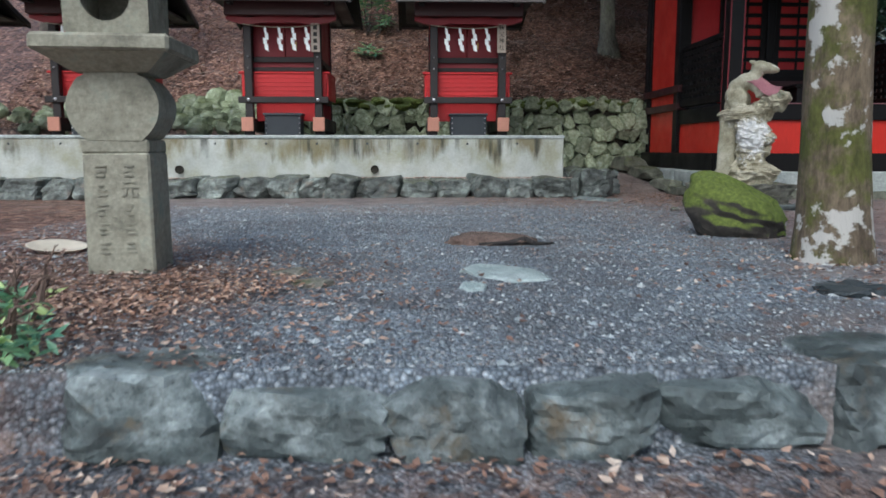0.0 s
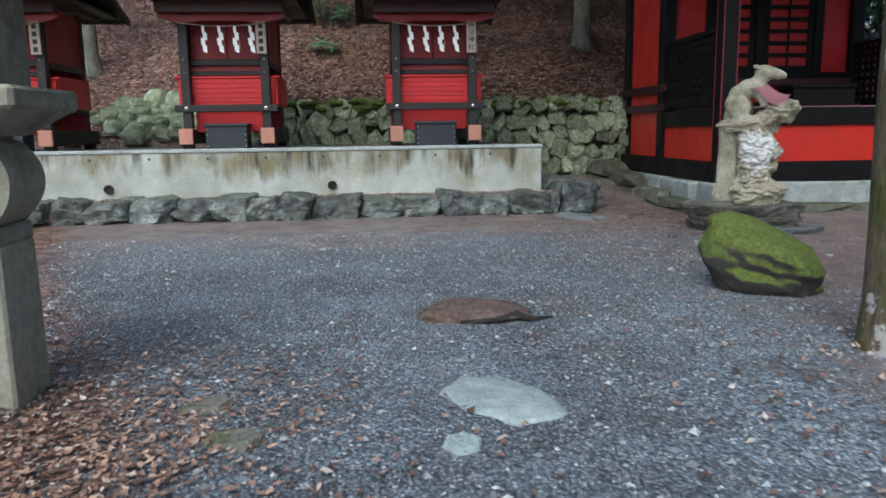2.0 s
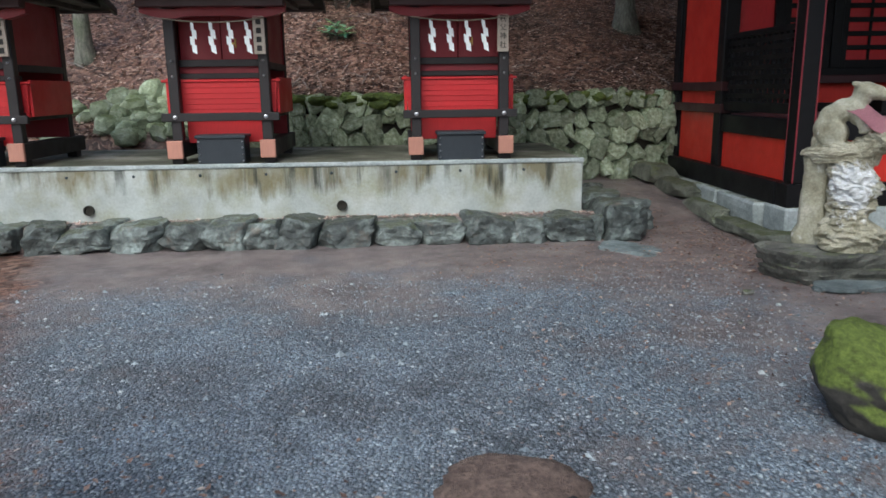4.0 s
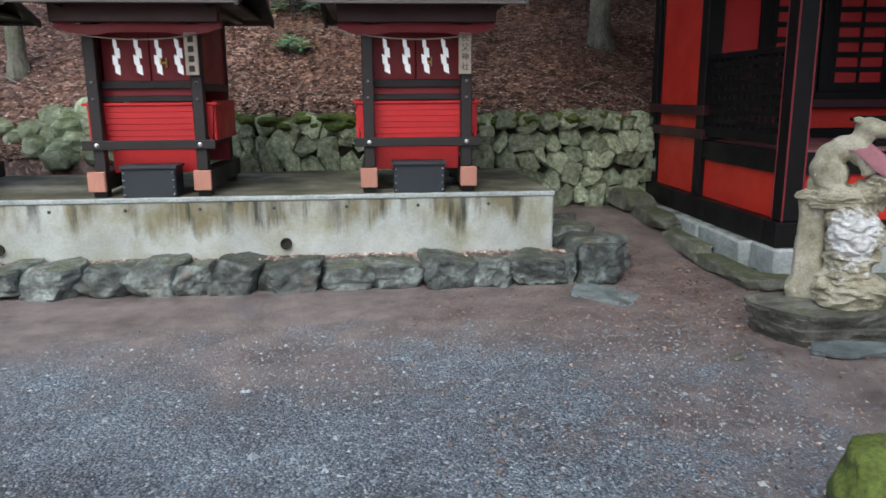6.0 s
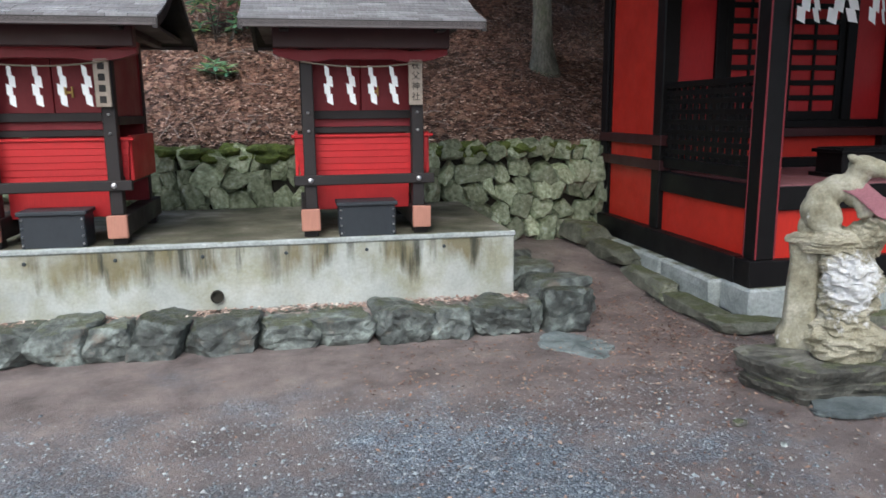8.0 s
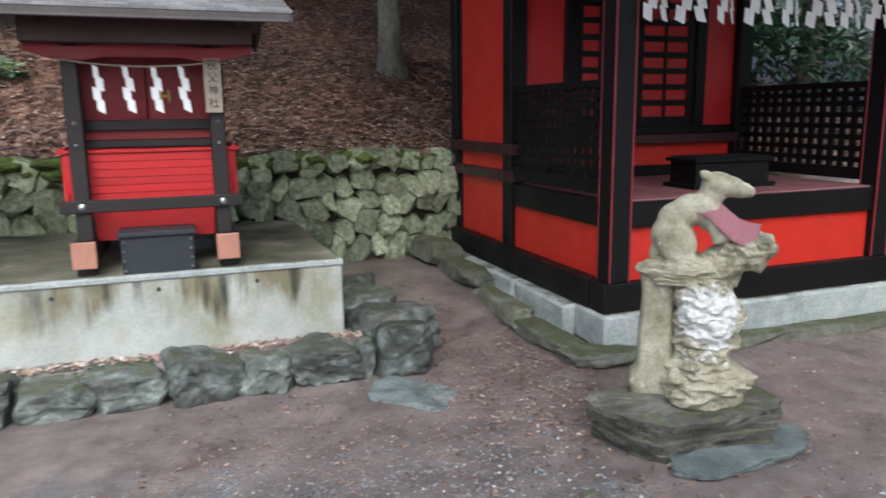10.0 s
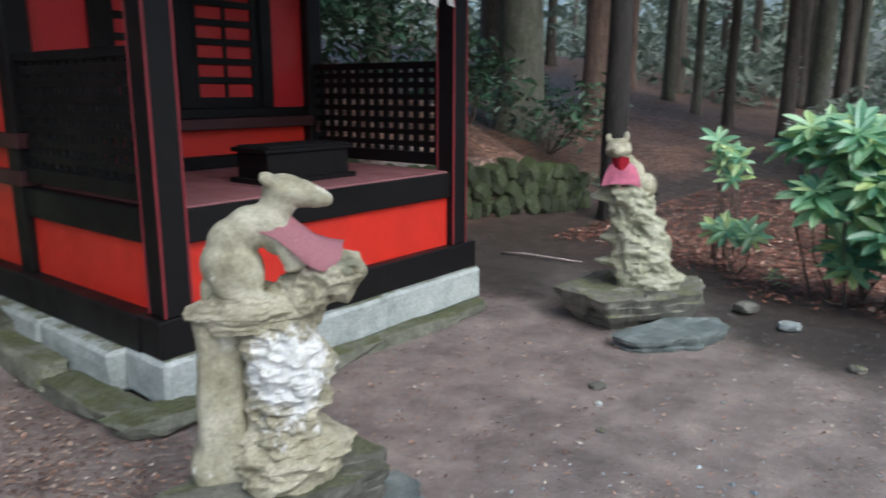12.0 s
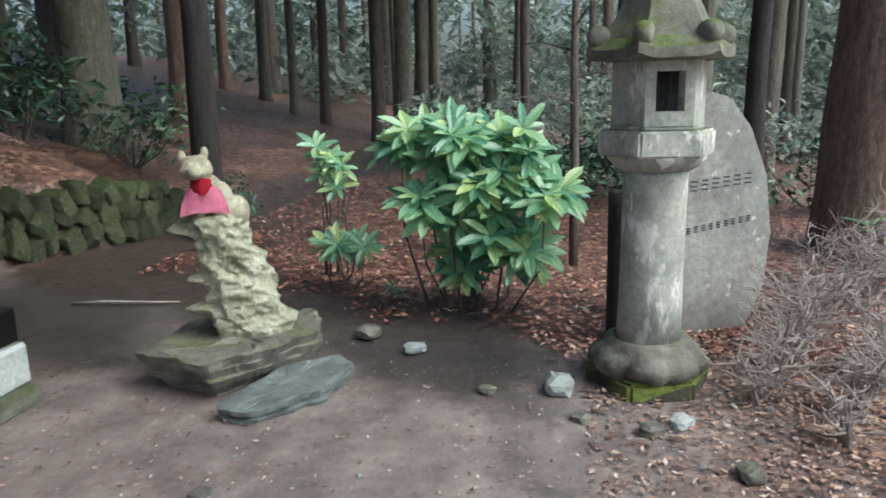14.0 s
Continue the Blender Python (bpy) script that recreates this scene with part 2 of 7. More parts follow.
def concrete_mat():
    """Weathered concrete: dark and ochre streaks that run down the faces, damp moss on top."""
    m, t, b = nodes_of("streaked_concrete")
    v = place(t, False)
    big = noise_of(t, v, 2.2, 7, 0.6)
    fine = noise_of(t, v, 45, 6, 0.7)
    col = ramp_of(t, big, [(0.3, (0.36, 0.385, 0.36)), (0.55, (0.5, 0.535, 0.505)), (0.8, (0.62, 0.65, 0.62))])
    streak = noise_of(t, v, 1.0, 7, 0.6, (3.4, 1.0, 0.8))
    streak2 = noise_of(t, v, 1.0, 7, 0.65, (8.0, 1.0, 0.6))
    blot = noise_of(t, v, 3.4, 6, 0.6)
    sz = t.nodes.new("ShaderNodeSeparateXYZ")
    t.links.new(v, sz.inputs[0])
    drip = maths(t, "ADD", sz.outputs[2], maths(t, "MULTIPLY", maths(t, "SUBTRACT", noise_of(t, v, 1.0, 6, 0.65, (4.5, 1.0, 1.2)), 0.5), 0.7))
    some = maths(t, "MULTIPLY", ramp_of(t, drip, [(0.4, 0.05), (0.55, 1.0)]), ramp_of(t, noise_of(t, v, 1.5, 4, 0.6), [(0.38, 0.25), (0.56, 1.0)]))
    col = blend(t, ramp_of(t, blot, [(0.45, 0.0), (0.68, 0.7)]), col, (0.3, 0.29, 0.17))
    col = blend(t, maths(t, "MULTIPLY", some, ramp_of(t, streak, [(0.38, 0.0), (0.55, 0.85)])), col, (0.17, 0.14, 0.055))
    col = blend(t, maths(t, "MULTIPLY", some, ramp_of(t, streak2, [(0.5, 0.0), (0.62, 0.95)])), col, (0.045, 0.048, 0.034))
    top = ramp_of(t, upward(t), [(0.6, 0.0), (0.8, 1.0)])
    damp = ramp_of(t, noise_of(t, v, 1.6, 7, 0.65), [(0.35, (0.06, 0.062, 0.038)), (0.52, (0.16, 0.155, 0.11)), (0.7, (0.42, 0.41, 0.35))])
    col = blend(t, top, col, damp)
    col = blend(t, 0.4, col, ramp_of(t, fine, [(0.3, (0.65,) * 3), (0.7, (1.3,) * 3)]), "MULTIPLY")
    t.links.new(col, b.inputs["Base Color"])
    t.links.new(ramp_of(t, big, [(0.3, 0.45), (0.7, 0.9)]), b.inputs["Roughness"])
    bump_of(t, b, fine, 0.4, 0.006)
    return m


def bark_mat(name, dark, light, moss=None, lichen=None, moss_at=(0.5, 0.62)):
    m, t, b = nodes_of(name)
    v = place(t)
    g = noise_of(t, v, 5.0, 8, 0.7, (3.0, 3.0, 0.5))
    f = noise_of(t, v, 40.0, 6, 0.7, (1.0, 1.0, 0.4))
    col = ramp_of(t, g, [(0.3, dark), (0.7, light)])
    col = blend(t, 0.8, col, ramp_of(t, f, [(0.3, (0.4,) * 3), (0.7, (1.5,) * 3)]), "MULTIPLY")
    if moss:
        mf = ramp_of(t, noise_of(t, v, 3.1, 6, 0.65), [(moss_at[0], 0.0), (moss_at[1], 0.9)])
        col = blend(t, mf, col, ramp_of(t, f, [(0.3, tuple(c * 0.5 for c in moss)), (0.7, tuple(c * 1.4 for c in moss))]))
    if lichen:
        lf = ramp_of(t, noise_of(t, v, 3.6, 8, 0.62), [(0.575, 0.0), (0.6, 0.95)])
        col = blend(t, lf, col, lichen)
    t.links.new(vary(t, col, 0.2), b.inputs["Base Color"])
    b.inputs["Roughness"].default_value = 0.9
    bump_of(t, b, maths(t, "ADD", g, maths(t, "MULTIPLY", f, 0.4)), 0.9, 0.03)
    return m


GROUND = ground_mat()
CONCRETE = concrete_mat()
KERB_NEAR = stone_mat("blue_grey_kerb_stone", (0.03, 0.038, 0.038), (0.1, 0.125, 0.128), (0.38, 0.44, 0.45), 7, 0.36, 1.0, patches=(0.13, 0.11, 0.075), patch_at=(0.6, 0.7), each=0.25)
KERB_FAR = stone_mat("dark_kerb_stone", (0.03, 0.034, 0.031), (0.12, 0.135, 0.125), (0.32, 0.37, 0.34), 9, 0.55, 1.0, moss=(0.08, 0.09, 0.055), moss_at=(0.9, 1.2), patches=(0.16, 0.14, 0.115), patch_at=(0.58, 0.68), each=0.35)
RUBBLE = stone_mat("mossy_wall_stone", (0.11, 0.135, 0.08), (0.35, 0.41, 0.27), (0.6, 0.66, 0.51), 5, 0.8, 0.7, moss=(0.1, 0.125, 0.045), moss_at=(0.68, 1.0), patches=(0.55, 0.62, 0.56), patch_at=(0.6, 0.68), each=0.4)
# darker twin of RUBBLE: more moss, plus the wood's shade in its colour
RUBBLE_SHADED = stone_mat("mossed_wall_stone_in_shade", (0.02, 0.025, 0.012), (0.07, 0.085, 0.045), (0.17, 0.19, 0.13), 6, 0.9, 1.0, moss=(0.035, 0.05, 0.014), moss_at=(0.4, 0.75), each=0.4)
DARK_GAP = plain_mat("dark_gap_fill", (0.03, 0.027, 0.02), 0.95, 0, 15, 0.4)
MOSS = stone_mat("moss_cushion", (0.03, 0.045, 0.008), (0.08, 0.11, 0.018), (0.15, 0.19, 0.04), 9, 0.95, 1.0, each=0.1)
MOSS_ROCK = stone_mat("moss_topped_rock", (0.02, 0.018, 0.014), (0.05, 0.045, 0.038), (0.11, 0.1, 0.085), 6, 0.85, 1.0, moss=(0.13, 0.17, 0.03), moss_at=(0.06, 0.24), each=0.05, moss_mix=(0.8, 0.25))
LANTERN = stone_mat("lantern_granite", (0.16, 0.155, 0.12), (0.3, 0.295, 0.235), (0.42, 0.41, 0.33), 5, 0.9, 0.6, patches=(0.22, 0.26, 0.22), patch_at=(0.55, 0.68), each=0.06)
LANTERN_GREY = stone_mat("lichened_grey_granite", (0.2, 0.215, 0.19), (0.38, 0.4, 0.355), (0.5, 0.51, 0.46), 4, 0.85, 0.35, moss=(0.10, 0.14, 0.035), moss_at=(0.82, 1.02), patches=(0.72, 0.73, 0.68), patch_at=(0.55, 0.61), patch_scale=5.5, patch_stretch=(1.0, 1.0, 0.45), each=0.06)
ROOF_STONE = stone_mat("mossy_roof_stone", (0.07, 0.075, 0.055), (0.17, 0.17, 0.135), (0.29, 0.29, 0.25), 6, 0.9, 0.9, moss=(0.09, 0.12, 0.03), moss_at=(0.68, 0.9), each=0.05)
MONUMENT = stone_mat("monument_slate", (0.2, 0.2, 0.185), (0.31, 0.31, 0.29), (0.42, 0.42, 0.39), 3, 0.8, 0.7, patches=(0.58, 0.58, 0.52), patch_at=(0.62, 0.645), patch_scale=7, each=0.05)
STATUE = stone_mat("pale_ochre_statue_stone", (0.22, 0.2, 0.13), (0.38, 0.36, 0.26), (0.52, 0.5, 0.4), 7, 0.85, 0.5, patches=(0.66, 0.65, 0.58), patch_at=(0.6, 0.66), patch_scale=9, each=0.04)
ERODED = stone_mat("eroded_ochre_rock", (0.18, 0.16, 0.1), (0.42, 0.39, 0.28), (0.6, 0.57, 0.45), 9, 0.9, 1.0, patches=(0.2, 0.21, 0.15), patch_at=(0.6, 0.7), each=0.04)
ERODED_PALE = stone_mat("lichen_green_eroded_rock", (0.17, 0.175, 0.11), (0.38, 0.385, 0.28), (0.55, 0.56, 0.46), 8, 0.9, 1.0, each=0.04)
SLAB = stone_mat("layered_base_slab", (0.045, 0.045, 0.037), (0.14, 0.137, 0.115), (0.26, 0.255, 0.215), 6, 0.85, 1.0, moss=(0.12, 0.13, 0.075), moss_at=(0.95, 1.3), each=0.12)
PALE_SLATE = stone_mat("pale_blue_slate", (0.22, 0.28, 0.28), (0.34, 0.41, 0.41), (0.46, 0.52, 0.52), 6, 0.6, 0.6, each=0.08)
SLAB_BLUE = stone_mat("flat_blue_slate", (0.08, 0.1, 0.1), (0.17, 0.2, 0.2), (0.29, 0.33, 0.32), 6, 0.7, 0.7, each=0.15)
FOUND = stone_mat("pale_foundation_stone", (0.26, 0.29, 0.28), (0.4, 0.44, 0.43), (0.52, 0.56, 0.55), 5, 0.75, 0.4, moss=(0.16, 0.17, 0.11), moss_at=(0.9, 1.15), each=0.06)
FOUND_LOW = stone_mat("weathered_foundation_kerb", (0.07, 0.075, 0.055), (0.15, 0.155, 0.12), (0.25, 0.26, 0.21), 6, 0.9, 0.8, moss=(0.09, 0.1, 0.045), moss_at=(0.8, 1.05), each=0.15)
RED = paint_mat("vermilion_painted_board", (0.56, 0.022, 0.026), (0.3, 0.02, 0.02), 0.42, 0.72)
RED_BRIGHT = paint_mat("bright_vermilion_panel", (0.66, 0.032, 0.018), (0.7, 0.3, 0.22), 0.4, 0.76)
# darker red for doors, inner boards, side walls and head beam
RED_DARK = paint_mat("dark_crimson_board", (0.26, 0.02, 0.028), (0.14, 0.015, 0.02), 0.5, 0.7)
PINK = paint_mat("worn_pinkish_floor_board", (0.3, 0.13, 0.14), (0.42, 0.24, 0.24), 0.5, 0.6, (4, 40, 4))
BLACK = paint_mat("black_lacquered_timber", (0.008, 0.0075, 0.008), (0.05, 0.045, 0.045), 0.45, 0.74)
BLACK.node_tree.nodes["Principled BSDF"].inputs["Specular IOR Level"].default_value = 0.25
CHAR = paint_mat("dark_brown_timber", (0.022, 0.018, 0.018), (0.09, 0.07, 0.065), 0.55, 0.68)
CHAR_RED = paint_mat("dark_red_brown_timber", (0.055, 0.016, 0.018), (0.2, 0.06, 0.06), 0.42, 0.66)
MAROON = paint_mat("dark_maroon_edge_paint", (0.24, 0.025, 0.035), (0.2, 0.06, 0.05), 0.45, 0.7)
SALMON = paint_mat("salmon_painted_end_grain", (0.52, 0.25, 0.18), (0.6, 0.4, 0.3), 0.7, 0.68)
SHINGLE = paint_mat("grey_weathered_shingle", (0.22, 0.215, 0.225), (0.36, 0.36, 0.36), 0.75, 0.6, (30, 2, 2), 0.6, 0.3)
EAVE = paint_mat("grey_brown_eave_board", (0.13, 0.115, 0.115), (0.2, 0.19, 0.18), 0.7, 0.65)
PAPER = plain_mat("white_folded_paper", (0.83, 0.83, 0.84), 0.8, 0, 8, 0.05, 0.05)
ROPE = plain_mat("pale_straw_rope", (0.3, 0.25, 0.19), 0.9, 0, 120, 0.4, 0.6)
SIGN = plain_mat("weathered_pale_wood", (0.4, 0.34, 0.28), 0.8, 0, 30, 0.2, 0.3)
INK = plain_mat("black_ink", (0.02, 0.018, 0.017), 0.7)
STEEL = plain_mat("galvanised_bolt_steel", (0.62, 0.62, 0.64), 0.35, 0.9, 60, 0.15)
BRASS = plain_mat("aged_brass", (0.55, 0.36, 0.12), 0.4, 0.9, 40, 0.3)
SLATE_BOX = paint_mat("blue_black_painted_box", (0.03, 0.037, 0.045), (0.12, 0.12, 0.12), 0.5, 0.72)
BIB_PALE = plain_mat("faded_dusty_pink_cloth", (0.56, 0.27, 0.31), 0.95, 0, 90, 0.15, 0.5)
BIB_HOT = plain_mat("magenta_pink_cloth", (0.74, 0.25, 0.38), 0.95, 0, 25, 0.25, 0.5)
BIB_RED = plain_mat("deep_red_cloth", (0.42, 0.012, 0.03), 0.95, 0, 60, 0.2, 0.5)


def crusted_mat():
    """Eroded ochre rock with a white lichen crust that spreads in a ragged patch over one flank."""
    m = ERODED.copy()
    m.name = "eroded_rock_with_white_crust"
    t = m.node_tree
    b = t.nodes["Principled BSDF"]
    old = b.inputs["Base Color"].links[0].from_socket
    v = place(t, False)
    mp = t.nodes.new("ShaderNodeMapping")
    mp.inputs["Location"].default_value = (-0.1 * 5.0, 0.14 * 4.0, -0.435 * 4.2)
    mp.inputs["Scale"].default_value = (5.0, 4.0, 4.2)
    t.links.new(v, mp.inputs["Vector"])
    ln = t.nodes.new("ShaderNodeVectorMath")
    ln.operation = "LENGTH"
    t.links.new(mp.outputs[0], ln.inputs[0])
    ragged = maths(t, "ADD", ln.outputs["Value"], maths(t, "MULTIPLY", maths(t, "SUBTRACT", noise_of(t, v, 11, 7, 0.72), 0.5), 3.0))
    fac = ramp_of(t, ragged, [(0.5, 1.0), (0.86, 0.0)])
    white = ramp_of(t, noise_of(t, v, 30, 5, 0.6), [(0.3, (0.62, 0.62, 0.58)), (0.6, (0.86, 0.87, 0.87))])
    t.links.new(blend(t, fac, old, white), b.inputs["Base Color"])
    return m


ERODED_CRUST = crusted_mat()
BARK_MOSSY = bark_mat("mossy_lichened_bark", (0.08, 0.06, 0.04), (0.27, 0.215, 0.145), (0.1, 0.115, 0.02), (0.6, 0.6, 0.57), (0.5, 0.6))
BARK = bark_mat("grey_brown_cedar_bark", (0.05, 0.045, 0.04), (0.17, 0.145, 0.12))
BARK_RED = bark_mat("reddish_cedar_bark", (0.11, 0.075, 0.06), (0.3, 0.21, 0.17))
BARK_GREEN = bark_mat("greenish_far_bark", (0.07, 0.07, 0.055), (0.24, 0.235, 0.19), (0.1, 0.125, 0.065), None, (0.5, 0.7))
BARK_BLACK = bark_mat("wet_black_bark", (0.012, 0.011, 0.011), (0.045, 0.04, 0.038))
TWIG = plain_mat("bare_grey_twig", (0.33, 0.285, 0.265), 0.9, 0, 30, 0.4)
LEAF = island_mat("rhododendron_leaf", [(0.0, (0.11, 0.29, 0.2)), (0.35, (0.24, 0.47, 0.28)), (0.75, (0.36, 0.58, 0.32)), (1.0, (0.56, 0.69, 0.28))], 0.35, 0.35, 0.6)
LEAF.node_tree.nodes["Principled BSDF"].inputs["Coat Weight"].default_value = 0.3
LEAF.node_tree.nodes["Principled BSDF"].inputs["Coat Roughness"].default_value = 0.3
SHRUB = island_mat("dark_evergreen_leaf", [(0.0, (0.018, 0.05, 0.03)), (0.6, (0.045, 0.1, 0.055)), (1.0, (0.09, 0.17, 0.09))], 0.4)
# foliage with the distance haze put into its colour
HAZE_LEAF = island_mat("haze_paled_foliage", [(0.0, (0.12, 0.16, 0.12)), (0.6, (0.28, 0.35, 0.28)), (1.0, (0.5, 0.56, 0.48))], 0.7, 0.4)
DEAD_LEAF = island_mat("fallen_leaf", [(0.0, (0.06, 0.036, 0.028)), (0.4, (0.18, 0.105, 0.078)), (0.72, (0.32, 0.2, 0.15)), (0.9, (0.46, 0.34, 0.26)), (1.0, (0.62, 0.55, 0.48))], 0.6)
BANK_LEAF = island_mat("dry_tan_bank_leaf", [(0.0, (0.16, 0.105, 0.085)), (0.35, (0.4, 0.275, 0.225)), (0.7, (0.6, 0.44, 0.365)), (0.9, (0.72, 0.6, 0.52)), (1.0, (0.78, 0.73, 0.66))], 0.6)
RUST_LEAF = island_mat("rust_red_wood_leaf", [(0.0, (0.09, 0.035, 0.025)), (0.45, (0.26, 0.105, 0.075)), (0.8, (0.42, 0.2, 0.145)), (1.0, (0.6, 0.45, 0.36))], 0.65)
PALE_CHIP = island_mat("pale_gravel_chip", [(0.0, (0.22, 0.25, 0.27)), (0.6, (0.36, 0.4, 0.42)), (1.0, (0.58, 0.6, 0.6))], 0.5)
STRAW = island_mat("orange_leaf_scraps", [(0.0, (0.18, 0.1, 0.068)), (0.5, (0.36, 0.21, 0.14)), (1.0, (0.56, 0.4, 0.29))], 0.7)
PEBBLE = island_mat("loose_gravel_stone", [(0.0, (0.09, 0.105, 0.12)), (0.4, (0.2, 0.235, 0.26)), (0.62, (0.2, 0.165, 0.15)), (0.75, (0.27, 0.315, 0.345)), (1.0, (0.44, 0.48, 0.5))], 0.45)
SHADE_STROKE = plain_mat("groove_shade_stone", (0.245, 0.24, 0.195), 0.95)
CERAMIC = plain_mat("pale_cream_plate", (0.6, 0.55, 0.45), 0.5, 0, 12, 0.15)
IRON = plain_mat("dark_slate_cover", (0.04, 0.05, 0.055), 0.5, 0, 20, 0.3)

# ---- small building helpers ----


def part(name, bm, material, parent=None, label="", smooth=False):
    me = bpy.data.meshes.new(name)
    bm.to_mesh(me)
    bm.free()
    for mm in material if isinstance(material, (list, tuple)) else (material,):
        me.materials.append(mm)
    if smooth:
        me.shade_smooth()
    ob = new(name, me)
    if parent is not None:
        ob.parent = parent
    if label:
        tagged(ob, label)
    return ob


def thing(name, label, category, x=0, y=0, z=0, rz=0, group="", kind=""):
    ob = new(name)
    ob.matrix_basis = pose(x, y, z, 0, 0, rz)
    ob.empty_display_size = 0.1
    return tagged(ob, label, category, group, kind)


def box(x0, x1, y0, y1, z0, z1, bev=0.004, bm=None, cut=0.0):
    """A bevelled block; cut: how far the top draws in."""
    own = bmesh.new()
    r = bmesh.ops.create_cube(own, size=1.0)
    for v in r["verts"]:
        c = cut if v.co.z > 0 else 0.0
        v.co = Vector(((x0 + x1) / 2 + v.co.x * (x1 - x0 - 2 * c), (y0 + y1) / 2 + v.co.y * (y1 - y0 - 2 * c), (z0 + z1) / 2 + v.co.z * (z1 - z0)))
    if bev:
        bmesh.ops.bevel(own, geom=own.edges[:], offset=bev, segments=1, affect="EDGES")
    return own if bm is None else join(bm, own)


def join(bm, other):
    me = bpy.data.meshes.new("tmp")
    other.to_mesh(me)
    other.free()
    bm.from_mesh(me)
    bpy.data.meshes.remove(me)
    return bm


def tube(points, radii, sides=8, bm=None, caps=True):
    """A round limb along points with a radius at each."""
    bm = bm or bmesh.new()
    rings = []
    pts = [Vector(p) for p in points]
    for i, (p, r) in enumerate(zip(pts, radii)):
        d = (pts[min(i + 1, len(pts) - 1)] - pts[max(i - 1, 0)]).normalized()
        a = d.orthogonal() if i == 0 else (rings[-1][1] - d * rings[-1][1].dot(d))
        a.normalize()
        c = d.cross(a)
        rings.append(([bm.verts.new(p + (a * math.cos(2 * math.pi * k / sides) + c * math.sin(2 * math.pi * k / sides)) * r) for k in range(sides)], a))
    for (r0, _), (r1, _) in zip(rings, rings[1:]):
        for k in range(sides):
            bm.faces.new((r0[k], r0[(k + 1) % sides], r1[(k + 1) % sides], r1[k]))
    if caps:
        bm.faces.new(rings[0][0][::-1])
        bm.faces.new(rings[-1][0])
    return bm


def lathe(profile, sides=24, square=0.0, bm=None):
    """Turned body from (radius, z) pairs."""
    bm = bm or bmesh.new()
    rings = []
    for r, z in profile:
        rings.append([bm.verts.new((r * math.cos(2 * math.pi * k / sides), r * math.sin(2 * math.pi * k / sides), z)) for k in range(sides)])
    for r0, r1 in zip(rings, rings[1:]):
        for k in range(sides):
            bm.faces.new((r0[k], r0[(k + 1) % sides], r1[(k + 1) % sides], r1[k]))
    bm.faces.new(rings[0][::-1])
    bm.faces.new(rings[-1])
    return bm


def rough_up(bm, amount, scale, seed=0, keep_bottom=False):
    off = Vector((seed * 7.3, seed * 3.1, seed * 5.7))
    for v in bm.verts:
        if keep_bottom and v.co.z < 0.001:
            continue
        v.co += Vector(noise.turbulence_vector(v.co * scale + off, 3, False)) * amount
    return bm


def rock(sx, sy, sz, seed, sub=3, blocky=0.6, rough=0.12, flat=0.0):
    """A boulder: a ball pressed towards a block, broken by noise; its foot at z 0."""
    bm = bmesh.new()
    bmesh.ops.create_icosphere(bm, subdivisions=sub, radius=1.0)
    off = Vector((seed * 11.7, seed * 5.3, seed * 2.9))
    for v in bm.verts:
        p = v.co.copy()
        m = max(abs(p.x), abs(p.y), abs(p.z))
        p = p.lerp(p / m, blocky)
        p *= 1.0 + rough * 1.6 * noise.noise(p * 1.3 + off) + rough * 0.8 * noise.noise(p * 3.1 + off)
        cell = noise.cell_vector(p * 2.2 + off)
        p += (Vector(cell) - Vector((0.5, 0.5, 0.5))) * rough * 0.25
        v.co = Vector((p.x * sx / 2, p.y * sy / 2, p.z * sz / 2))
    low = min(v.co.z for v in bm.verts)
    for v in bm.verts:
        v.co.z -= low
        if flat and v.co.z < flat:
            v.co.z = 0.0
    return bm


def blobs(items, bm=None):
    """Joined ellipsoids: (x, y, z, rx, ry, rz, turn about y)."""
    bm = bm or bmesh.new()
    for x, y, z, rx, ry, rz, *turn in items:
        m = pose(x, y, z, 0, turn[0] if turn else 0, turn[1] if len(turn) > 1 else 0) @ Matrix.Diagonal((rx, ry, rz, 1))
        bmesh.ops.create_icosphere(bm, subdivisions=3, radius=1.0, matrix=m)
    return bm


def fuse(ob, voxel, smooth=2, lumps=0.0, size=0.1, fine=0.0):
    """Melts overlapping bodies into one skin and roughens it."""
    r = ob.modifiers.new("fuse", "REMESH")
    r.mode, r.voxel_size, r.use_smooth_shade = "VOXEL", voxel, True
    if smooth:
        s = ob.modifiers.new("soften", "SMOOTH")
        s.factor, s.iterations = 0.5, smooth
    for k, (amount, sz) in enumerate(((lumps, size), (fine, size * 0.3))):
        if amount:
            tex = bpy.data.textures.new("lumps", "CLOUDS")
            tex.noise_scale, tex.noise_depth, tex.noise_type = sz, 3, "HARD_NOISE" if lumps > 0.01 else "SOFT_NOISE"
            d = ob.modifiers.new("lumps", "DISPLACE")
            d.texture, d.strength, d.mid_level, d.texture_coords = tex, amount, 0.5, "LOCAL"
    return ob


def ease(a, b, x):
    k = min(1.0, max(0.0, (x - a) / (b - a)))
    return k * k * (3 - 2 * k)


def wall_line(x):
    return 10.5 - 1.3 * ease(5.8, 10.0, x)


def wall_top(x):
    return 1.18 - 0.48 * ease(3.5, 8.0, x) - 0.55 * ease(9.0, 11.5, x) - 0.42 * (1 - ease(-2.3, -1.8, x))


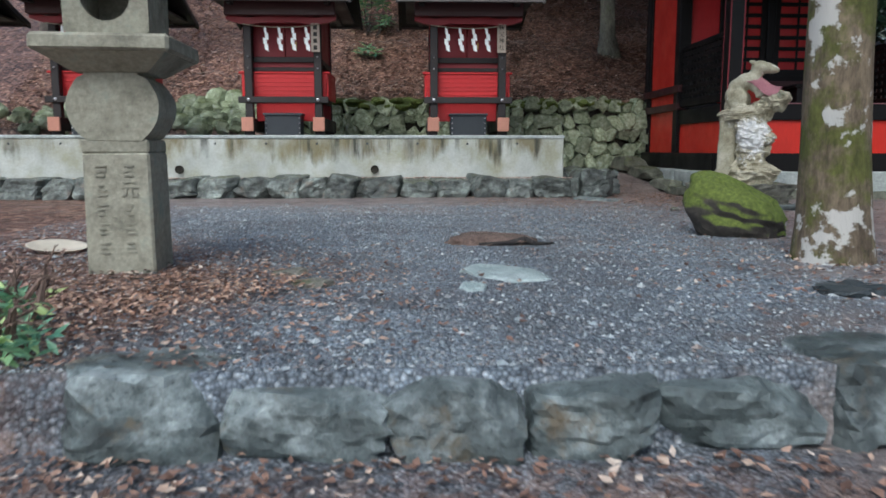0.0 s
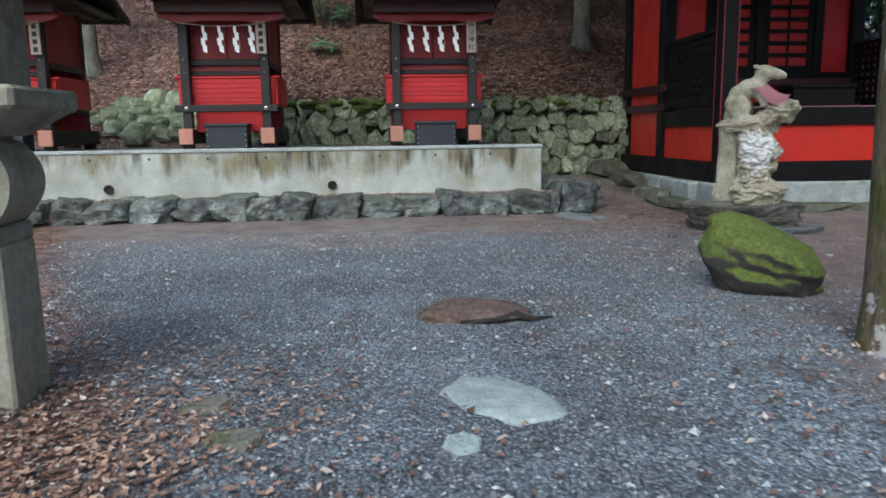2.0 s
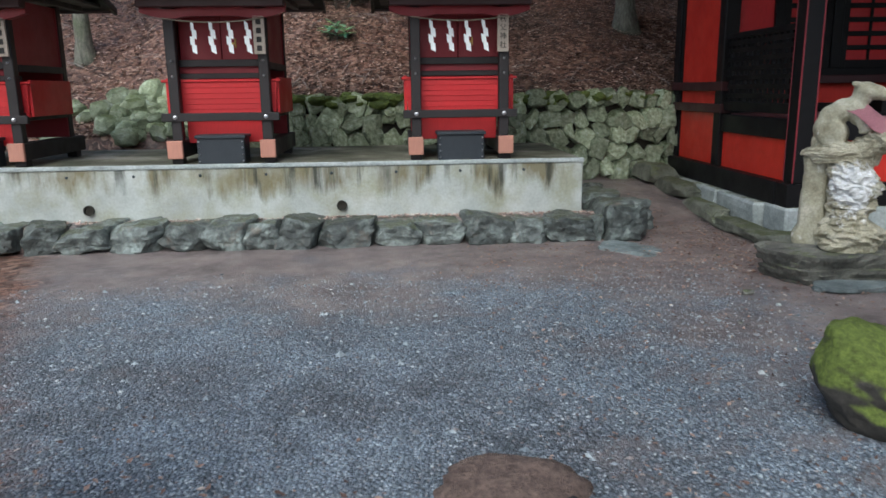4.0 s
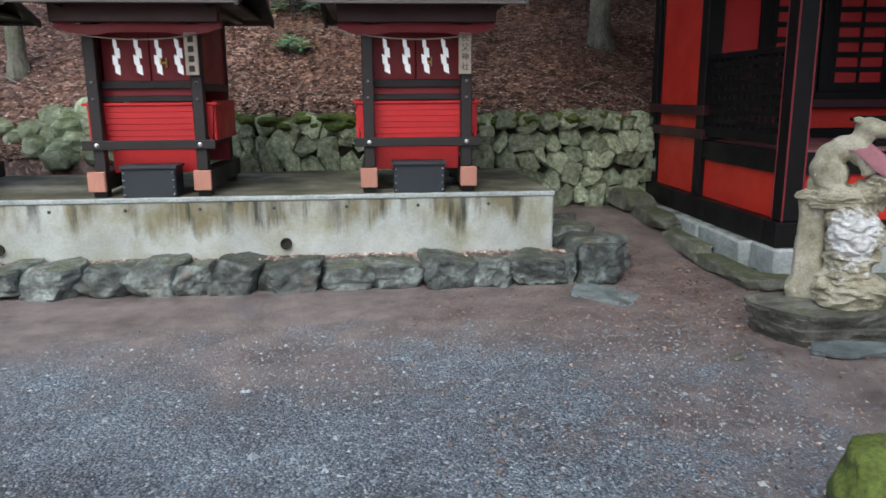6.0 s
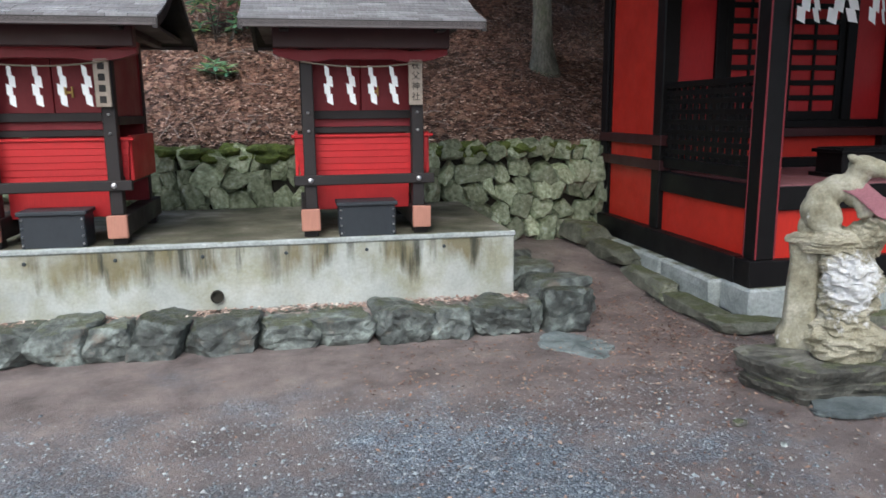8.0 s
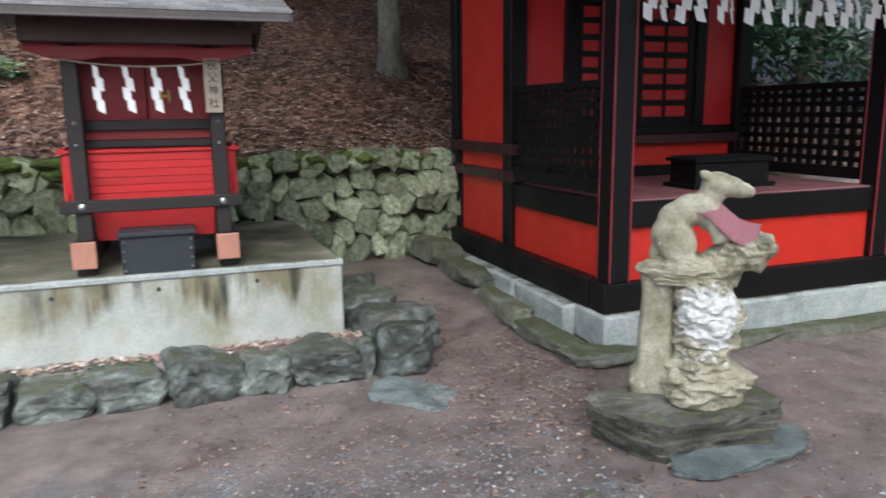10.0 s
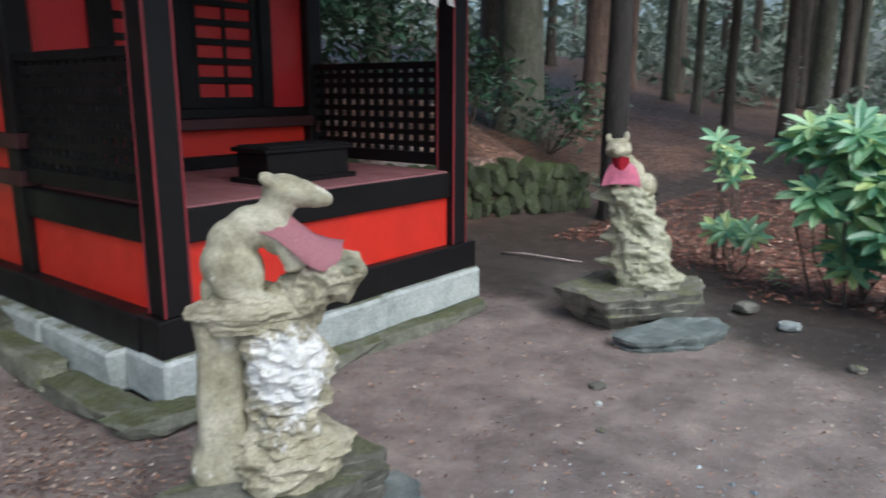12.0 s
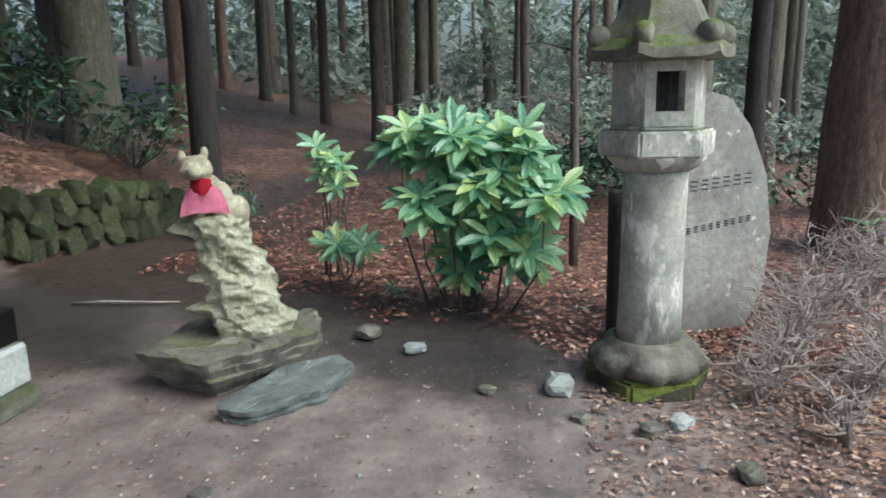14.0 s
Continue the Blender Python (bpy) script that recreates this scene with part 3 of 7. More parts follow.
def terrace(x, y):
    """The ground in front of the bank."""
    z = 0.22 * ease(8.2, 10.3, y) * (1 - ease(3.4, 5.0, x)) + 0.1 * ease(8.5, 9.5, y) * ease(3.4, 5.0, x)
    z += 0.012 * noise.noise(Vector((x * 0.7, y * 0.7, 0))) + 0.006 * noise.noise(Vector((x * 3, y * 3, 4)))
    z += 0.19 * ease(7.93, 8.03, y) * (1 - ease(1.85, 2.0, x)) * (1 - ease(8.3, 8.6, y))
    if y < 1.585:
        z -= 0.19 * ease(0.0, 0.02, 1.585 - y)
        z -= 0.42 * max(0.0, 1.35 - max(y, -1.2))
    return z


def height(x, y):
    w = wall_line(x)
    low = terrace(x, y)
    if y <= w:
        return low
    d = min(y - w, 30.0 - 16.0 * ease(8.0, 14.0, x))
    slope = 0.62 - 0.4 * ease(6.0, 12.0, x)
    z = wall_top(x) + slope * d + 0.16 * noise.noise(Vector((x * 0.4, y * 0.4, 9)))*min(1, d) + 0.05 * noise.noise(Vector((x * 1.7, y * 1.7, 3)))*min(1, d)
    return max(z, low)

# ---- the ground, one sheet to the horizon ----


def lines(a, b, step, reach):
    out = list(np.arange(a, b + 1e-6, step))
    d, lo, hi = step, a, b
    while hi < reach or lo > -reach:
        d *= 1.28
        lo, hi = lo - d, hi + d
        out = [lo] + out + [hi]
    return out


def ground_sheet():
    xs = lines(-5.0, 12.0, 0.12, 420)
    ys = sorted(lines(0.0, 13.0, 0.12, 420) + [1.555, 1.563, 1.566, 1.575, 1.584, 1.588, 1.596, 7.94, 8.02])
    verts = [(x, y, height(x, y)) for y in ys for x in xs]
    n = len(xs)
    faces = [(j * n + i, j * n + i + 1, (j + 1) * n + i + 1, (j + 1) * n + i) for j in range(len(ys) - 1) for i in range(n - 1)]
    me = bpy.data.meshes.new("ground")
    me.from_pydata(verts, [], faces)
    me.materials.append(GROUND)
    me.shade_smooth()
    return tagged(new("ground", me), "blue-grey gravel, wet packed earth and fallen leaves", "ground", kind="structure")


ground_sheet()

# ---- stone kerbs ----


def cleft(w, d, h, seed, sharp=1.15, grain=1.0):
    """A split block: a ball cut by random planes, so that it has flat broken faces and sharp arrises; its foot at z 0."""
    r = random.Random(seed)
    bm = bmesh.new()
    bmesh.ops.create_icosphere(bm, subdivisions=4, radius=1.0)
    planes = []
    for nx, ny, nz, dist in ((1, 0, 0, 0.8), (-1, 0, 0, 0.8), (0, 1, 0, 0.78), (0, -1, 0, 0.74), (0, 0, 1, 0.7), (0, 0, -1, 0.7)):
        planes.append((Vector((nx + r.uniform(-0.2, 0.2), ny + r.uniform(-0.25, 0.25), nz + r.uniform(-0.2, 0.2))).normalized(), dist))
    for k in range(7):
        planes.append((Vector((r.uniform(-1, 1), r.uniform(-1, 1), r.uniform(-0.5, 1))).normalized(), r.uniform(0.8, 0.95)))
    off = Vector((seed * 3.7, seed * 1.3, seed * 9.1))
    for v in bm.verts:
        u = v.co.normalized()
        k = min([sharp] + [dist / u.dot(n) for n, dist in planes if u.dot(n) > 0.05])
        p = u * k
        p *= 1 + grain * (0.05 * noise.noise(p * 2.2 + off) + 0.035 * noise.noise(p * 5.5 + off) + 0.018 * noise.noise(p * 13 + off))
        p.z += 0.03 * noise.noise(Vector((p.x * 3, p.y * 3, p.z * 9)) + off)
        v.co = p
    lo = [min(v.co[a] for v in bm.verts) for a in range(3)]
    hi = [max(v.co[a] for v in bm.verts) for a in range(3)]
    for v in bm.verts:
        v.co = Vector(((v.co.x - (lo[0] + hi[0]) / 2) * w / (hi[0] - lo[0]), (v.co.y - (lo[1] + hi[1]) / 2) * d / (hi[1] - lo[1]), (v.co.z - lo[2]) * h / (hi[2] - lo[2])))
    return bm


def kerb_row(name, label, stones, material, lean=0.0):
    top = thing(name, label, "kerb", kind="structure")
    for k, (x, y, z, w, d, h, rz, seed, flat) in enumerate(stones):
        bm = cleft(w * (1.09 if lean else 1.0), d, h, seed, 1.55, 1.8)
        for v in bm.verts:
            v.co.y += lean * v.co.z
        ob = part("kerb_stone", bm, material, top, smooth=False)
        ob.matrix_basis = pose(x, y, z, 0, flat, rz)
    return top


NEAR = [(-0.535, 1.64, -0.225, 0.42, 0.32, 0.25, 6, 9, 0), (-0.145, 1.61, -0.235, 0.37, 0.27, 0.215, -3, 2, 1), (0.19, 1.62, -0.23, 0.31, 0.33, 0.235, 2, 3, 0),
        (0.505, 1.62, -0.23, 0.37, 0.33, 0.235, -4, 4, 0), (0.865, 1.65, -0.23, 0.41, 0.34, 0.23, -6, 5, -2), (1.27, 1.66, -0.22, 0.42, 0.27, 0.25, 10, 6, -3),
        (1.72, 1.70, -0.2, 0.48, 0.36, 0.26, 5, 7, 0), (2.2, 1.72, -0.2, 0.5, 0.36, 0.26, 4, 8, 0)]
kerb_row("kerb_near", "row of rough blue-grey kerb stones along the gravel terrace", NEAR, KERB_NEAR, 0.18)
rnd = random.Random(5)
FAR, kx = [], -5.1
while kx < 1.84:
    w = rnd.choice((0.26, 0.32, 0.38, 0.46))
    if kx + w > 1.86:
        w = 1.88 - kx
    FAR.append((kx + w / 2, 8.0 + rnd.uniform(-0.03, 0.03), -0.04, w * 1.22, 0.48, rnd.uniform(0.25, 0.3), rnd.uniform(-7, 7), rnd.randint(10, 90), rnd.uniform(-5, 5)))
    kx += w
FAR += [(2.1, 7.98, -0.03, 0.46, 0.46, 0.35, 3, 91, 0), (2.14, 8.42, -0.02, 0.58, 0.56, 0.31, 12, 92, 0), (2.08, 8.92, 0.0, 0.5, 0.6, 0.31, -8, 93, 0), (2.13, 9.4, 0.05, 0.4, 0.45, 0.27, 6, 94, 0)]
kerb_row("kerb_far", "row of dark rough kerb stones in front of a concrete plinth", FAR, KERB_FAR)

# ---- the long concrete plinth ----


def plinth():
    top = thing("plinth", "long weathered concrete plinth with dark streaks and moss", "plinth", kind="structure")
    bm = box(-6.2, 1.79, 8.20, 10.12, 0.0, 0.672, 0.012)
    part("plinth_block", bm, CONCRETE, top)
    part("nosing", box(-6.2, 1.796, 8.188, 8.235, 0.640, 0.679, 0.008), FOUND, top, "pale worn concrete edge strip")
    for x in (-4.7, -2.5, -0.34):
        t = lathe([(0.045, 0), (0.045, 0.03), (0.036, 0.03), (0.036, 0.0)], 16)
        bmesh.ops.transform(t, matrix=pose(x, 8.203, 0.30, 90), verts=t.verts)
        part("drain_pipe", t, DARK_GAP, top, "dark drain pipe mouth")
        # no hole is cut: a dark disc stands in for the shade inside
        disc = lathe([(0.036, 0), (0.036, 0.012)], 16)
        bmesh.ops.transform(disc, matrix=pose(x, 8.202, 0.30, 90), verts=disc.verts)
        part("drain_hole", disc, DARK_GAP, top)
    for k in range(12):
        x = -4.9 + k * 0.56
        d = lathe([(0.013, 0), (0.013, 0.006), (0.008, 0.009)], 10)
        bmesh.ops.transform(d, matrix=pose(x, 8.2, 0.585, 90), verts=d.verts)
        part("form_tie_plug", d, IRON, top)
    return top


plinth()

# ---- small shrine ----


def bolt(x, y, z, parent, r=0.016):
    b = lathe([(r * 1.3, 0), (r * 1.3, 0.004), (r, 0.006), (r * 0.8, 0.016), (r * 0.3, 0.02)], 10)
    bmesh.ops.transform(b, matrix=pose(x, y, z, 90), verts=b.verts)
    return part("bolt", b, STEEL, parent, smooth=False)


def paper_strip(w=0.045, h=0.2, steps=4):
    """A zigzag of folded white paper, hanging from z 0: slanted leaves that step from side to side."""
    bm = bmesh.new()
    hh = h / steps
    for k in range(steps):
        ww = w * (0.72 if k == 0 else 1.0)
        side = w * 0.2 * (1 if k % 2 else -1)
        y, z = -0.003 - 0.007 * k, -hh * k * 0.96
        q = [(-ww / 2 + side, 0.004, 0.006), (ww / 2 + side, -0.002, -0.012), (ww / 2 + side + w * 0.12, -0.012, -hh - 0.022), (-ww / 2 + side + w * 0.12, -0.006, -hh - 0.002)]
        bm.faces.new([bm.verts.new((px, y + py, z + pz)) for px, py, pz in q])
    return bm


def paper_fringe(h=0.25):
    """A folded white paper of two zigzag tails that splay apart, hanging from z 0."""
    bm = bmesh.new()
    for side in (-1, 1):
        tail = paper_strip(0.062, h, 3)
        bmesh.ops.transform(tail, matrix=pose(side * 0.02, -0.008 * side, 0, 0, -side * 9, side * 14), verts=tail.verts)
        join(bm, tail)
    return bm


def strokes(chars, parent, y, material):
    """Brush writing set one character under another."""
    for text, x, z, size in chars:
        cu = bpy.data.curves.new("inscription", "FONT")
        cu.body, cu.size, cu.extrude, cu.align_x, cu.align_y = text, size, 0.0015, "CENTER", "CENTER"
        tmp = new("inscription", cu)
        me = bpy.data.meshes.new_from_object(tmp.evaluated_get(bpy.context.evaluated_depsgraph_get()))
        bpy.data.objects.remove(tmp)
        me.materials.append(material)
        ob = new("inscription", me)
        ob.parent = parent
        ob.matrix_basis = pose(x, y, z, 90)


def small_shrine():
    s = thing("small_shrine", "small vermilion and black wooden shrine with white paper strips", "shrine", group="row of small shrines")
    # sleepers that run back, with painted ends
    for x in (-0.395, 0.395):
        sl = part("sleeper", box(x - 0.062, x + 0.062, 0.02, 1.25, 0.055, 0.20, 0.006), CHAR, s)
        part("end_cap", box(x - 0.066, x + 0.066, -0.012, 0.024, 0.05, 0.205, 0.006), SALMON, sl, "salmon painted beam end")
        for y in (0.1, 1.1):
            part("foot", box(x - 0.05, x + 0.05, y - 0.05, y + 0.05, 0.0, 0.057, 0.006), CHAR, s)
    # front box between the sleepers
    b = part("front_box", box(-0.20, 0.20, -0.03, 0.20, 0.0, 0.225, 0.006), SLATE_BOX, s, "blue-black box with studded edges")
    part("box_lid", box(-0.215, 0.215, -0.045, 0.21, 0.222, 0.25, 0.005), SLATE_BOX, b)
    for x in (-0.185, 0.185):
        for k in range(4):
            bolt(x, -0.032, 0.03 + k * 0.055, b, 0.006)
    # posts and ties
    for x in (-0.385, 0.385):
        p = part("post", box(x - 0.043, x + 0.043, 0.07, 0.155, 0.2, 1.42, 0.006), CHAR, s)
        part("rear_post", box(x - 0.043, x + 0.043, 1.0, 1.085, 0.2, 1.42, 0.006), CHAR, s)
        bolt(x, 0.046, 0.40, p, 0.014)
    for x in (-0.385, 0.385):
        for z in (0.745, 0.87):
            bolt(x, 0.068, z, s, 0.008)
    part("front_rail", box(-0.50, 0.50, 0.045, 0.088, 0.365, 0.435, 0.005), CHAR, s)
    for x in (-0.40, 0.40):
        part("side_rail", box(x - 0.03, x + 0.03, 0.16, 1.0, 0.385, 0.455, 0.005), CHAR, s)
        part("side_tie", box(x - 0.03, x + 0.03, 0.16, 1.0, 0.80, 0.86, 0.005), CHAR, s)
    # skirting board and body
    part("skirt_panel", box(-0.34, 0.34, 0.24, 0.27, 0.17, 0.40, 0.004), RED, s)
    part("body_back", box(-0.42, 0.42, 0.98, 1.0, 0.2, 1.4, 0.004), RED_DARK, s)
    for k in range(6):
        z = 0.415 + k * 0.0465
        part("louvre_board", box(-0.455 - 0.004 * k, 0.455 + 0.004 * k, 0.185 - 0.004 * k, 0.215, z, z + 0.0462, 0.002), RED, s)
    part("louvre_cap", box(-0.51, 0.51, 0.15, 0.24, 0.695, 0.718, 0.005), RED, s)
    for x in (-0.475, 0.475):
        part("body_side", box(x - 0.012, x + 0.012, 0.2, 0.98, 0.42, 0.73, 0.004), RED, s)
    part("sill_beam", box(-0.40, 0.40, 0.20, 0.26, 0.725, 0.77, 0.004), CHAR, s)
    part("middle_board", box(-0.38, 0.38, 0.235, 0.25, 0.77, 0.83, 0.003), RED_DARK, s)
    part("lintel_beam", box(-0.40, 0.40, 0.20, 0.26, 0.825, 0.885, 0.004), CHAR, s)
    for x0, x1 in ((-0.36, -0.003), (0.003, 0.36)):
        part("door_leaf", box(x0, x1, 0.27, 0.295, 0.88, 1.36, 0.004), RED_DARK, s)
    latch = box(0.075, 0.088, 0.255, 0.268, 0.985, 1.06, 0.003)
    box(0.118, 0.131, 0.255, 0.268, 0.985, 1.06, 0.003, latch)
    box(0.08, 0.126, 0.257, 0.27, 1.012, 1.03, 0.003, latch)
    part("latch", latch, BRASS, s, "small aged brass door latch")
    for x in (-0.40, 0.40):
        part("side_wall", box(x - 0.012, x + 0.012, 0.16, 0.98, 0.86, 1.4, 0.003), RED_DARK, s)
    # beams under the roof
    bm = bmesh.new()
    n = 12
    row = []
    for i in range(n + 1):
        x = -0.60 + 1.2 * i / n
        k = abs(x) / 0.6
        lift = 0.05 * max(0.0, k - 0.75) / 0.25 + (0.018 if k < 0.42 else 0.0)
        row.append([bm.verts.new((x, yy, zz + lift)) for yy, zz in ((0.035, 1.215), (0.035, 1.288), (0.115, 1.288), (0.115, 1.215))])
    for a, c in zip(row, row[1:]):
        for k in range(4):
            bm.faces.new((a[k], a[(k + 1) % 4], c[(k + 1) % 4], c[k]))
    bm.faces.new(row[0][::-1]), bm.faces.new(row[-1])
    bmesh.ops.recalc_face_normals(bm, faces=bm.faces)
    part("head_beam", bm, RED_DARK, s, "red head beam with upturned ends")
    for x in (-0.52, 0.52):
        part("bracket", box(x - 0.03, x + 0.03, -0.18, 1.3, 1.40, 1.45, 0.005), CHAR, s)
    part("eave_beam", box(-0.60, 0.60, -0.05, 0.06, 1.30, 1.45, 0.006), CHAR_RED, s)
    part("eave_soffit", box(-0.7, 0.7, -0.20, 1.38, 1.445, 1.475, 0.004), CHAR, s)
    # roof: two slopes of shingle courses
    roof = part("roof", bm_roof(), CHAR, s)
    sl = bmesh.new()
    for side in (-1, 1):
        for c in range(14):
            a0, a1 = c / 14.0, (c + 1.35) / 14.0
            x = -0.80
            r2 = random.Random(c * 7 + side)
            while x < 0.799:
                w = min(r2.uniform(0.1, 0.22), 0.80 - x)
                if w < 0.02:
                    break
                y0, z0 = roof_at(a0)
                y1, z1 = roof_at(min(a1, 1.0))
                yc = 0.62
                f = -1 if side < 0 else 1
                up = 0.012 + 0.004 * r2.random()
                v = [sl.verts.new((xx, yc + f * (yc - yy), zz)) for xx, yy, zz in (
                    (x + 0.002, y0, z0), (x + w - 0.002, y0, z0), (x + w - 0.002, y1, z1), (x + 0.002, y1, z1),
                    (x + 0.002, y0, z0 + up), (x + w - 0.002, y0, z0 + up), (x + w - 0.002, y1, z1 + up * 0.4), (x + 0.002, y1, z1 + up * 0.4))]
                for q in ((4, 5, 6, 7), (0, 1, 5, 4), (1, 2, 6, 5), (3, 0, 4, 7)):
                    sl.faces.new([v[k] for k in q])
                x += w
    bmesh.ops.recalc_face_normals(sl, faces=sl.faces)
    ob = part("shingles", sl, SHINGLE_PIECES, roof, "grey weathered wooden roof shingles")
    tagged(ob, kind="stuff")
    for f in (-1, 1):
        y0, z0 = roof_at(0)
        yy = 0.62 + f * (0.62 - y0)
        part("eave_board", box(-0.795, 0.795, min(yy, yy - f * 0.035), max(yy, yy - f * 0.035), z0 - 0.05, z0 - 0.002, 0.004), EAVE, roof)
    for x in (-0.785, 0.785):
        prof = [roof_at(k / 6) for k in range(7)]
        prof += [(1.24 - yv, zv) for yv, zv in prof[-2::-1]]
        bm = bmesh.new()
        q = [[bm.verts.new((xx, yv, zv + dz)) for yv, zv in prof] for xx, dz in ((x - 0.015, -0.065), (x + 0.015, -0.065), (x + 0.015, -0.004), (x - 0.015, -0.004))]
        for a, c in zip(q, q[1:] + q[:1]):
            for k in range(len(prof) - 1):
                bm.faces.new((a[k], a[k + 1], c[k + 1], c[k]))
        for k in (0, -1):
            bm.faces.new([row[k] for row in q])
        bmesh.ops.recalc_face_normals(bm, faces=bm.faces)
        part("barge_board", bm, CHAR, roof)
    part("ridge", box(-0.82, 0.82, 0.55, 0.69, roof_at(1)[1] - 0.01, roof_at(1)[1] + 0.07, 0.01), EAVE, roof)
    # rope with paper strips
    pts = [(-0.42 + 0.84 * k / 10, 0.024, 1.215 - 0.035 * (1 - (k / 5 - 1) ** 2)) for k in range(11)]
    rp = part("rope", tube(pts, [0.006] * 11, 6), ROPE, s, "thin straw rope", smooth=True)
    for k, x in enumerate((-0.235, -0.085, 0.065, 0.21)):
        ob = part("paper_strip", paper_strip(0.042, 0.25), PAPER, rp)
        ob.matrix_basis = pose(x - 0.005, 0.022, 1.185, 0, 0, (-8, 5, -4, 7)[k])
    # name board on the post
    sign = part("name_board", box(0.322, 0.42, 0.035, 0.055, 0.92, 1.235, 0.004), SIGN, s, "pale wooden name board with black brush writing")
    return s, sign


def roof_at(k):
    """Front slope of the small roof, from eave (0) to ridge (1), with a slight sag."""
    return (-0.30 + 0.92 * k, 1.455 + 0.42 * k - 0.05 * math.sin(math.pi * k))


def bm_roof():
    bm = bmesh.new()
    prof = [roof_at(k / 8) for k in range(9)]
    prof += [(1.24 - y, z) for y, z in prof[-2::-1]]
    low = [(y, z - 0.035) for y, z in prof]
    rows = []
    for x in (-0.78, 0.78):
        rows.append([bm.verts.new((x, y, z - 0.001)) for y, z in prof] + [bm.verts.new((x, y, z)) for y, z in low[::-1]])
    n = len(rows[0])
    for k in range(n):
        bm.faces.new((rows[0][k], rows[0][(k + 1) % n], rows[1][(k + 1) % n], rows[1][k]))
    m = len(prof)
    for r in rows:
        for k in range(m - 1):
            bm.faces.new((r[k], r[k + 1], r[n - 2 - k], r[n - 1 - k]))
    bmesh.ops.recalc_face_normals(bm, faces=bm.faces)
    return bm


def shingle_pieces():
    m, t, b = nodes_of("grey_shingle_pieces")
    g = t.nodes.new("ShaderNodeNewGeometry")
    v = place(t)
    c = ramp_of(t, g.outputs["Random Per Island"], [(0.0, (0.2, 0.195, 0.205)), (0.6, (0.26, 0.26, 0.275)), (1.0, (0.34, 0.34, 0.36))])
    n = noise_of(t, v, 3, 6, 0.7, (20, 2, 2))
    c = blend(t, 0.7, c, ramp_of(t, n, [(0.3, (0.55,) * 3), (0.7, (1.3,) * 3)]), "MULTIPLY")
    t.links.new(c, b.inputs["Base Color"])
    b.inputs["Roughness"].default_value = 0.65
    bump_of(t, b, n, 0.5, 0.005)
    return m


SHINGLE_PIECES = shingle_pieces()
shrine, board = small_shrine()
shrine.matrix_basis = pose(0.715, 8.262, 0.672, 0, 0, 0)
shrines = [shrine]
for x in (-1.355, -3.47, -5.6):
    shrines.append(copy_thing(shrine, pose(x, 8.262, 0.672)))
strokes([("秩", 0.371, 1.19, 0.062), ("父", 0.371, 1.118, 0.062), ("神", 0.371, 1.046, 0.062), ("社", 0.371, 0.974, 0.062)], shrine, 0.034, INK)
for s in shrines[1:]:
    for k in range(4):
        bar = part("inscription", box(0.35, 0.392, 0.031, 0.035, 0.945 + k * 0.072, 0.99 + k * 0.072, 0.001), INK, s)
for s in shrines[1:]:
    s["label"] = "small vermilion and black wooden shrine beside an alike one"
# the papers of the second shrine hang further along their rope
for ch in shrines[1].children_recursive:
    if ch.name.startswith("paper_strip"):
        ch.matrix_basis = pose(0.075, 0, 0) @ ch.matrix_basis

# ---- the large shrine ----


